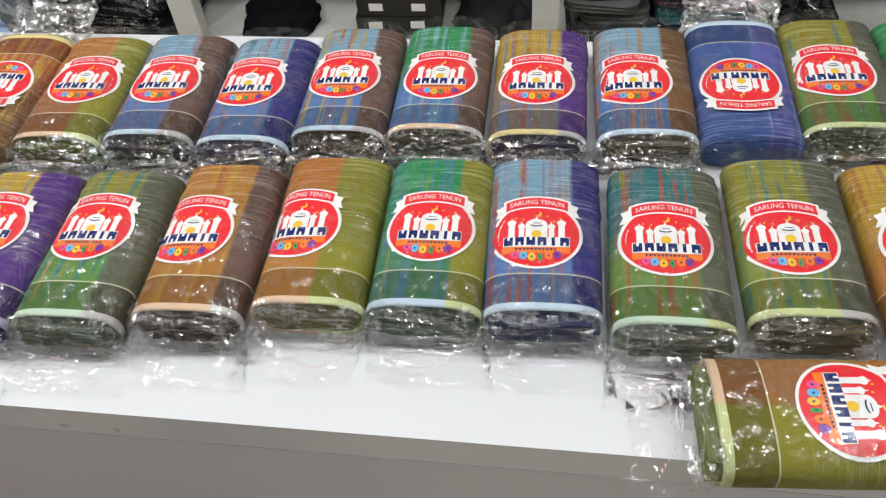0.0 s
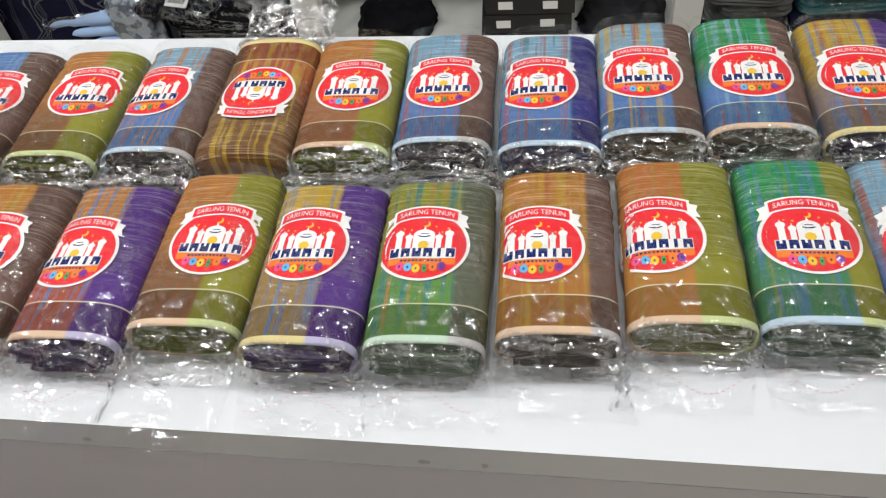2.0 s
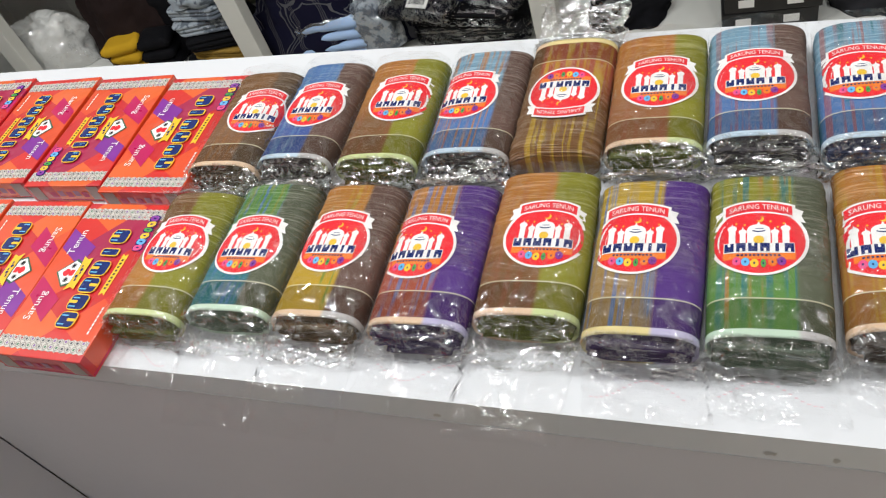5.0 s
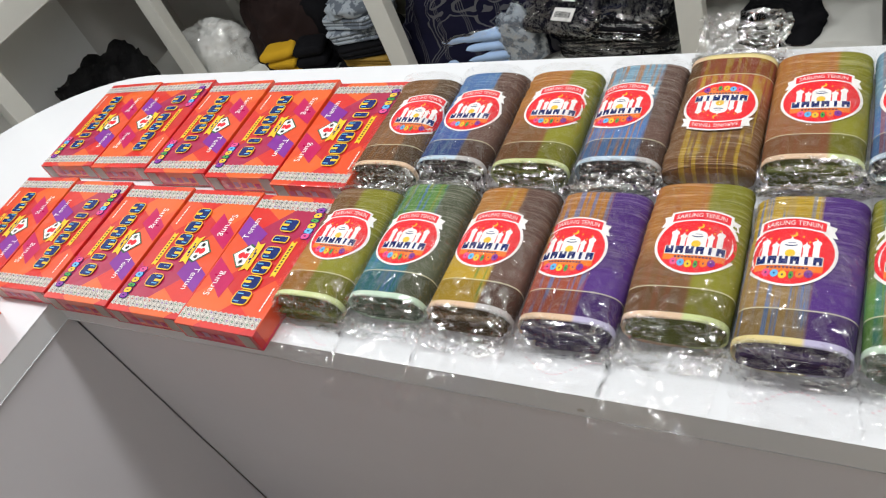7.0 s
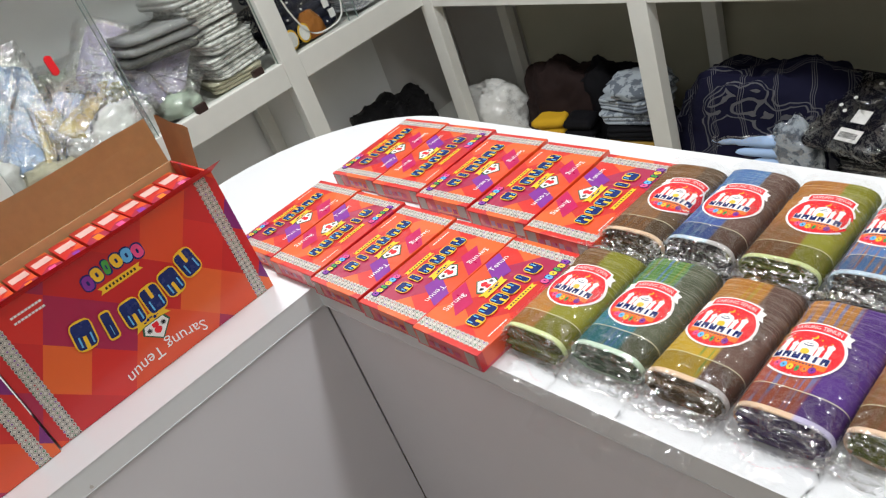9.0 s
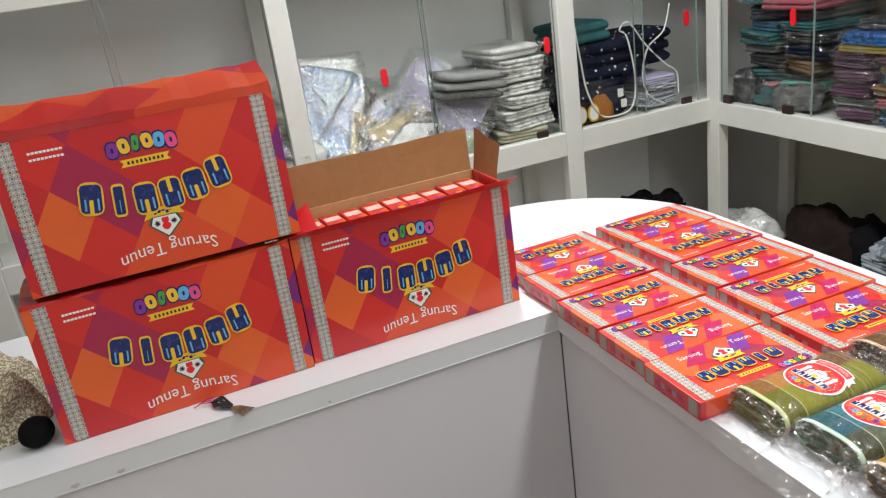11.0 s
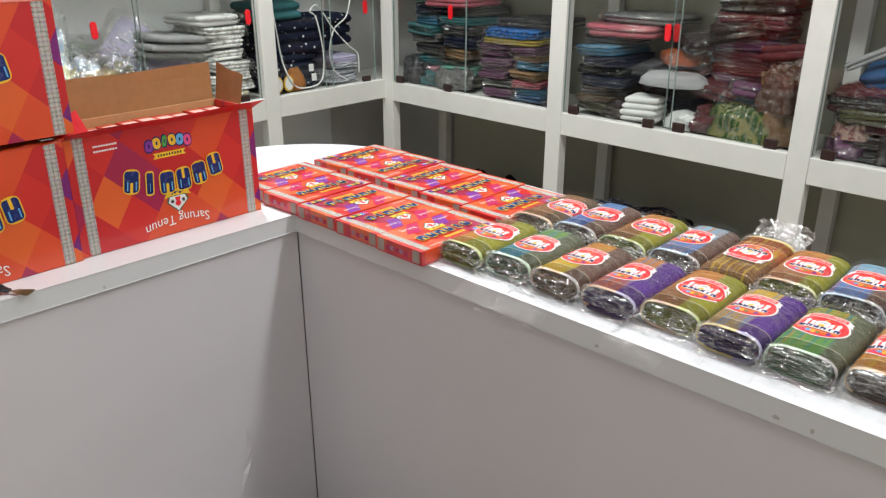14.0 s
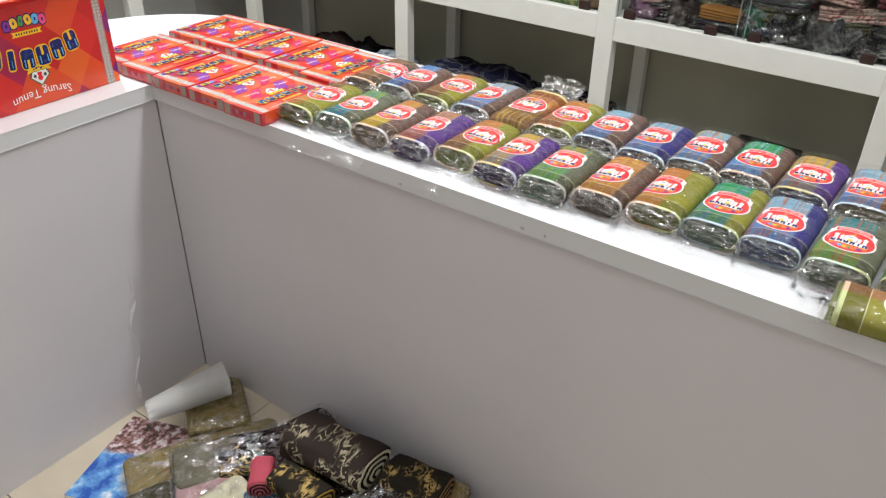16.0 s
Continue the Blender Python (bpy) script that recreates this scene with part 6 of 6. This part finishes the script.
stack(SX, -0.58, ZS + 0.008, 0.24, 0.22, ["white", "grey", "teal", "white"], 0.036)
# lower bays
ZB = 0.30
heap("white plastic bag full of goods in the corner bay", (-1.17, 1.54, ZB), (0.30, 0.20, 0.17), K["white"], 10, "white_bag", True, category="bag")
heap("black plastic bag slumped in the corner bay", (-1.38, 1.20, ZB), (0.30, 0.36, 0.26), C("blackbag", (0.006, 0.006, 0.007), coat=0.3), 0, "black_bag", False, 0.35, "bag")
heap("dark clothes heaped in an open bay", (-0.82, 1.61, ZB), (0.40, 0.26, 0.24), K["kbrown"], 0)
heap("black clothes heaped in an open bay", (-0.62, 1.64, ZB), (0.30, 0.24, 0.24), K["black"], 30)
folded("mustard and black folded shirt in an open bay", (-0.80, 1.475, ZB), (0.13, 0.10, 0.115), K["mustard"], 12, 3, False)
folded("black folded shirt beside a mustard one", (-0.67, 1.475, ZB), (0.12, 0.10, 0.125), K["black"], 8, 3, False)
z = stack(-0.45, 1.53, ZB, 0.22, 0.20, ["black", "gold", "black", "denim", "denim"], 0.036, sleeve=False)
heap("grey denim patterned shirt on a stack", (-0.44, 1.54, z), (0.22, 0.18, 0.06), K["denim"], 20)
heap("navy plaid shirts heaped in an open bay", (-0.03, 1.58, ZB), (0.56, 0.30, 0.285), K["plaid_navy"], 12, rough=0.3)
folded("pale blue folded cloth in clear plastic", (-0.02, 1.475, ZB), (0.24, 0.09, 0.13), K["shirt_blue"], 6, 4, True)
heap("pale denim cloth wrapped in plastic", (0.10, 1.475, ZB + 0.02), (0.15, 0.09, 0.155), K["denim"], 0, sleeve=True)
BLKP = C("blackpack", (0.005, 0.005, 0.010))
pk = folded("black garment in a clear sleeve with white paper tags", (0.27, 1.54, ZB + 0.165), (0.25, 0.26, 0.045), BLKP, -14, 1, True, 26, 0, tag=(0.02, -0.085, 0.066, 0.040, True))
box_part("square_tag", (0.0, 0.042, -0.045, -0.003, 0.0475, 0.0483), I_WHITE, pk, 0)
pk2 = folded("black garment in a clear sleeve with white buttons", (0.47, 1.57, ZB + 0.165), (0.24, 0.27, 0.045), BLKP, -20, 1, True, 25, 0)
box_part("paper_tag", (-0.02, 0.055, 0.075, 0.115, 0.0475, 0.0483), I_WHITE, pk2, 0)
for pp, spots in ((pk, ((-0.03, 0.03), (-0.055, 0.0), (0.01, 0.085), (-0.035, -0.015))), (pk2, ((-0.045, -0.075), (-0.035, -0.02), (0.0, 0.03), (-0.02, 0.065)))):
    for bx, by in spots:
        q = part("button", prism(bmesh.new(), [(bx + 0.0055 * math.cos(a), by + 0.0055 * math.sin(a)) for a in np.linspace(0, 2 * math.pi, 14, False)], 0.0475, 0.0490), I_WHITE, pp, "small white round button")
stack(0.38, 1.57, ZB, 0.36, 0.26, ["black", "dgrey", "black", "navy"], 0.04)
for i in range(5):
    t = thing("black_box", "flat black carton with small white tags", "box", pose(1.15 + 0.01 * i, 1.53, ZB - 0.022 + 0.052 * i, 0, 0, 3 - 2 * i), "black boxes in an open bay")
    part("carton_body", box(bmesh.new(), -0.11, 0.11, -0.09, 0.09, 0, 0.050, 0.002), plain("black_card", (0.012, 0.012, 0.013), 0.4), t)
    for tx in (-0.06, 0.05):
        box_part("tag", (tx - 0.018, tx + 0.018, -0.0912, -0.0902, 0.015, 0.036), I_WHITE, t, 0)
    box_part("tag", (-0.02, 0.02, -0.03, 0.0, 0.0502, 0.0508), I_WHITE, t, 0)
heap("black folded cloth low in an open bay", (0.80, 1.58, ZB), (0.22, 0.22, 0.07), K["black"], 0)
heap("black cloth low in an open bay", (1.40, 1.56, ZB), (0.22, 0.20, 0.08), K["dgrey"], 0)
stack(1.69, 1.53, ZB, 0.18, 0.22, ["dgrey", "grey", "grey", "grey", "grey"], 0.034, sleeve=False, layers=3)
stack(1.92, 1.55, ZB, 0.24, 0.24, ["black", "navy", "teal", "purple", "black"], 0.036)
folded("black garment with an orange paper tag", (2.12, 1.52, ZB + 0.10), (0.22, 0.24, 0.04), BLKP, 10, 2, True, 18, 0)
t = thing("orange_tag", "orange and white paper tag on black garment", "tag", pose(2.06, 1.452, ZB + 0.135, 18, -4, 12))
box_part("card", (-0.04, 0.04, -0.02, 0.02, 0, 0.002), I_ORG, t, 0)
box_part("window", (-0.03, 0.03, -0.012, 0.008, 0.0021, 0.003), I_WHITE, t, 0)
stack(2.12, 1.58, ZB, 0.22, 0.24, ["black", "navy", "black"], 0.030)

# on the side counter, behind the cartons and by the edge
heap("grey oval cloth lying among dark goods", (0.125, 1.52, ZS + 0.13), (0.24, 0.16, 0.045), K["lgrey"], 4, rough=0.12)
heap("dark maroon cloth under a blue one", (0.735, 1.54, ZS + 0.125), (0.18, 0.16, 0.075), K["maroon"], 12, sleeve=True)
heap("pink and white striped cloth end at the shelf front", (0.735, 1.475, ZS + 0.055), (0.11, 0.07, 0.055), K["ptn_rose"], 8, sleeve=True)
heap("grey olive rolled cloth on dark goods", (0.845, 1.50, ZS + 0.125), (0.15, 0.10, 0.055), C("greyolive", (0.20, 0.19, 0.14)), 10, sleeve=True)
heap("brown cloth in shiny brown plastic", (0.52, 1.50, ZS + 0.10), (0.14, 0.13, 0.13), C("cocoa", (0.10, 0.045, 0.028)), 40, sleeve=True, rough=0.5)

heap("glittering gold cloth behind the cartons", (-0.26, -1.00, TOP), (0.24, 0.20, 0.11), C("glitter", (0.30, 0.25, 0.15), (0.75, 0.7, 0.55), 220, "batik"), 0, "gold_cloth", category="cloth")
bm = bmesh.new()
bmesh.ops.create_icosphere(bm, subdivisions=3, radius=0.028)
for v in bm.verts:
    v.co = Vector((v.co.x * 1.1, v.co.y, max(-0.024, v.co.z * 0.9))) * (1 + 0.05 * noise.noise(v.co * 60))
bmesh.ops.translate(bm, verts=bm.verts, vec=(0, 0, 0.024))
t = thing("black_pompom", "soft black pompom lying beside the cartons", "pompom", pose(-0.118, -0.915, TOP + 0.0008))
part("ball", bm, C("fuzz", (0.006, 0.006, 0.006)), t, smooth=True)
t = thing("key_tassel", "black tassel with frayed straw ends on the counter edge", "tassel", pose(-0.045, -0.622, TOP + 0.0008, 0, 0, 38))
bm = bmesh.new()
for i in range(9):
    a = i * 0.7
    tube(bm, smooth_line([(-0.022, 0.004 * math.sin(a), 0.006), (-0.01, 0.010 * math.sin(a * 1.7), 0.010 + 0.004 * math.cos(a)), (0.004, 0.008 * math.sin(a * 2.3), 0.008), (0.018, 0.004 * math.cos(a), 0.006)], 4), 0.0024, 6)
part("knot", bm, I_BLK, t, "black cord knot")
bm = bmesh.new()
for i in range(16):
    a = (i - 8) * 0.05
    tube(bm, [(0.016, 0.0, 0.005), (0.034, 0.02 * a, 0.006), (0.060, 0.035 * a, 0.003 + 0.001 * (i % 3))], 0.0006, 4)
part("straw", bm, K["tan"], t, "frayed straw ends")
bm = bmesh.new()
for i in range(5):
    tube(bm, [(-0.02, 0.0, 0.006), (-0.036, 0.006 * (i - 2), 0.009), (-0.050, 0.010 * (i - 2), 0.002)], 0.0009, 4)
part("strands", bm, I_CRIM, t, "thin dark red strands")

# goods on the floor in the counter's corner
GF = "goods piled on the floor"


def floor_pack(label, at, size, key, turn, layers=2, sleeve=True, tilt=0, lean=0):
    return folded(label, (at[0] + 0.05, at[1], at[2]), size, K[key], turn, layers, sleeve, tilt, lean, "floor_garment", "garment", GF)


t = thing("magazine", "glossy printed folder with blue sky picture on the floor", "magazine", pose(0.155, -0.385, 0.0, 0, 0, 20))
part("pages", box(bmesh.new(), -0.10, 0.10, -0.155, 0.155, 0.0, 0.010, 0.001), I_WHITE, t)
part("cover", box(bmesh.new(), -0.10, 0.10, -0.155, 0.155, 0.0102, 0.0112), sky_photo("sky_print"), t, "blue sky and town picture")
bm = bmesh.new()
NS, NT = 30, 8
g = []
for i in range(NS + 1):
    a = radians(-70 + 320 * i / NS)
    g.append([bm.verts.new(((0.048 - 0.020 * j / NT) * math.cos(a), -0.11 + 0.22 * j / NT + 0.02 * math.sin(a * 0.5), 0.048 + (0.048 - 0.020 * j / NT) * math.sin(a))) for j in range(NT + 1)])
for r0, r1 in zip(g, g[1:]):
    for j in range(NT):
        bm.faces.new((r0[j], r1[j], r1[j + 1], r0[j + 1]))
bmesh.ops.solidify(bm, geom=list(bm.faces), thickness=0.0012)
t = thing("curled_paper", "sheet of white paper rolled into a cone", "paper", pose(0.165, -0.165, 0.056, 0, 0, 164) @ Matrix.Scale(1.08, 4))
part("sheet", bm, plain("paper", (0.84, 0.83, 0.82), 0.6, vary=0.04), t, smooth=True)
floor_pack("olive folded cloth under rolled paper", (0.15, -0.12, 0.0), (0.22, 0.18, 0.055), "olivegold", -35, 2)
floor_pack("olive and gold cloth in clear plastic", (0.315, -0.22, 0.0), (0.14, 0.30, 0.060), "olivegold", -32, 3)
floor_pack("black cloth in clear plastic on the floor", (0.42, -0.17, 0.0), (0.16, 0.28, 0.070), "black", -38, 3)
floor_pack("olive folded cloth in clear plastic", (0.335, -0.44, 0.0), (0.16, 0.20, 0.05), "olive", -20, 3)
floor_pack("dusty pink cloth in clear plastic", (0.415, -0.36, 0.05), (0.15, 0.18, 0.035), "dusty", -28, 2)
floor_pack("cream folded cloth in clear plastic", (0.535, -0.385, 0.0), (0.25, 0.17, 0.095), "cream", -8, 3)
floor_pack("black folded cloth at the pile's foot", (0.62, -0.36, 0.0), (0.24, 0.20, 0.06), "dgrey", 15, 3)
floor_pack("dark folded cloth low in the pile", (0.58, -0.14, 0.0), (0.32, 0.22, 0.138), "kbrown", -20, 4)
floor_pack("pale blue cloth in the pile", (0.555, -0.275, 0.0), (0.08, 0.16, 0.105), "sky", -15, 3)


def rolled(label, at, size, key, pale, turn, tilt=0.0, lean=0.0):
    """A thick flattened roll of cloth whose end shows its layers."""
    w, d, h = size
    seed = len(bpy.data.objects)
    rd = random.Random(seed)
    t = thing("rolled_sarong", label, "sarong", pose(*at, tilt, lean, turn), GF)

    def ring(bm, x, k, j):
        r = []
        for i in range(32):
            a = 2 * math.pi * i / 32
            wob = 1 + j * noise.noise((math.cos(a) * 1.6 + seed, math.sin(a) * 1.6, x * 9))
            r.append(bm.verts.new((x, k * wob * d / 2 * math.copysign(abs(math.cos(a)) ** 0.75, math.cos(a)), max(0.001, h / 2 + k * wob * h / 2 * math.copysign(abs(math.sin(a)) ** 0.8, math.sin(a))))))
        return r

    def tube_of(bm, stops):
        rr = [ring(bm, x, k, j) for x, k, j in stops]
        for p, q in zip(rr, rr[1:]):
            for i in range(32):
                bm.faces.new((p[i], p[(i + 1) % 32], q[(i + 1) % 32], q[i]))
        bm.faces.new(rr[-1])
        bm.faces.new(list(reversed(rr[0])))
        return bm

    part("cloth", tube_of(bmesh.new(), [(-w / 2, 0.86, 0.1)] + [(-w / 2 + w * u, 1.0 + 0.03 * math.sin(9 * u), 0.14) for u in np.linspace(0.04, 0.97, 14)] + [(w / 2, 0.97, 0.14)]), K[key], t, smooth=True)
    for i in range(7):
        k = 0.90 - 0.125 * i
        part("fold", tube_of(bmesh.new(), [(w / 2 - 0.02, k, 0.2), (w / 2 + 0.0018 * (i + 1) + rd.uniform(0, 0.001), k, 0.2)]), K[pale] if i % 2 == 0 else K["kbrown"], t)
    return t


K["greyolive"] = C("greyolive", (0.20, 0.19, 0.14))
K["rosebright"] = C("rosebright", (0.52, 0.09, 0.13))
rolled("small rose pink cloth roll in the pile", (0.575, -0.275, 0.095), (0.09, 0.065, 0.055), "rosebright", "pink", -50)
rolled("thick black and cream batik sarong rolled up", (0.715, -0.155, 0.158), (0.25, 0.14, 0.085), "batik_dark", "cream", 4)
rolled("small dark sarong roll with gold layered end", (0.70, -0.262, 0.120), (0.15, 0.10, 0.065), "batik_gold", "gold", -8)
rolled("dark sarong roll with tan layered end", (0.935, -0.105, 0.150), (0.16, 0.11, 0.06), "batik_gold", "tan", 8)
floor_pack("brown folded cloth against the counter", (0.82, -0.125, 0.0), (0.26, 0.19, 0.14), "kbrown", 10, 4)
floor_pack("tan folded cloth on the pile", (0.93, -0.09, 0.132), (0.15, 0.13, 0.035), "olivegold", 15, 3)
floor_pack("black cloth with cream leaf pattern", (0.755, -0.32, 0.03), (0.18, 0.24, 0.075), "batik_dark", 12, 3)
floor_pack("black and gold batik folded cloth", (0.93, -0.14, 0.02), (0.26, 0.18, 0.11), "batik_gold", -28, 3)
floor_pack("navy cloth in clear plastic in the pile", (0.92, -0.33, 0.0), (0.20, 0.22, 0.09), "navy", -18, 3)
floor_pack("dark brown cloth bunched in clear plastic", (0.86, -0.22, 0.08), (0.22, 0.16, 0.09), "kbrown", 75, 5, True, 7, -9)
floor_pack("gold batik cloth bunched at the pile's edge", (1.02, -0.27, 0.0), (0.24, 0.20, 0.12), "batik_gold", 15, 5, True, 7, -9)
floor_pack("black cloth in plastic at the pile's edge", (0.80, -0.44, 0.0), (0.26, 0.18, 0.09), "black", 35, 5, True, 7, -9)
floor_pack("dark brown folded cloth at the pile's end", (1.10, -0.19, 0.0), (0.22, 0.22, 0.09), "kbrown", -20, 3)

floor_pack("olive and gold cloth in a loose clear bag", (0.235, -0.34, 0.0), (0.13, 0.26, 0.05), "olivegold", -30, 3, True, 3, 4)
floor_pack("grey olive cloth in a loose clear bag", (0.34, -0.30, 0.055), (0.14, 0.20, 0.04), "greyolive", -34, 2, True, -4, 5)
floor_pack("black printed cloth in clear plastic by the rolls", (0.43, -0.21, 0.07), (0.12, 0.22, 0.03), "batik_gold", -36, 2, True, 4, 6)
floor_pack("black and tan batik cloth at the pile's far end", (1.16, -0.12, 0.0), (0.24, 0.16, 0.11), "batik_gold", 14, 4, True, 4, 9)
floor_pack("dark cloth with leaf print in clear plastic", (0.86, -0.36, 0.085), (0.17, 0.22, 0.035), "batik_dark", 6, 2, True, 3, -4)
t = thing("label_card", "small black label card with a gold rim on cream cloth", "label", pose(0.60, -0.41, 0.101, 0, 0, -12), GF)
box_part("rim", (-0.045, 0.045, -0.03, 0.03, 0, 0.0012), I_YEL, t, 0)
box_part("panel", (-0.041, 0.041, -0.026, 0.026, 0.0013, 0.0018), I_BLK, t, 0)
t = thing("clear_strip", "crumpled strip of clear plastic film on the pile", "plastic film", pose(0.50, -0.20, 0.115, 0, 0, -60), GF)
bm = bmesh.new()
rd = random.Random(5)
row = [[bm.verts.new((-0.09 + 0.012 * i, 0.018 * j + 0.02 * math.sin(i * 0.5), 0.012 + 0.012 * math.sin(i * 0.9 + j) + rd.uniform(-0.004, 0.004))) for j in range(3)] for i in range(16)]
for r0, r1 in zip(row, row[1:]):
    for j in range(2):
        bm.faces.new((r0[j], r1[j], r1[j + 1], r0[j + 1]))
part("sheet", bm, M_KNOT, t)

# ---- floor tiles ----
TS = 0.40
me = data("tile", box(bmesh.new(), 0.0015, TS - 0.0015, 0.0015, TS - 0.0015, -0.006, 0.0, 0.0006), M_FLOOR)
bpy.data.objects["floor"].data.materials[0] = M_GROUT
for i in range(13):
    for j in range(13):
        tx, ty = X0 + i * TS - 0.1, Y0 + j * TS - 0.05
        if tx + TS < X1 + 0.1 and ty + TS < Y1 + 0.1:
            o = part("tile", me, None, fl)
            o.location = (tx, ty, 0)
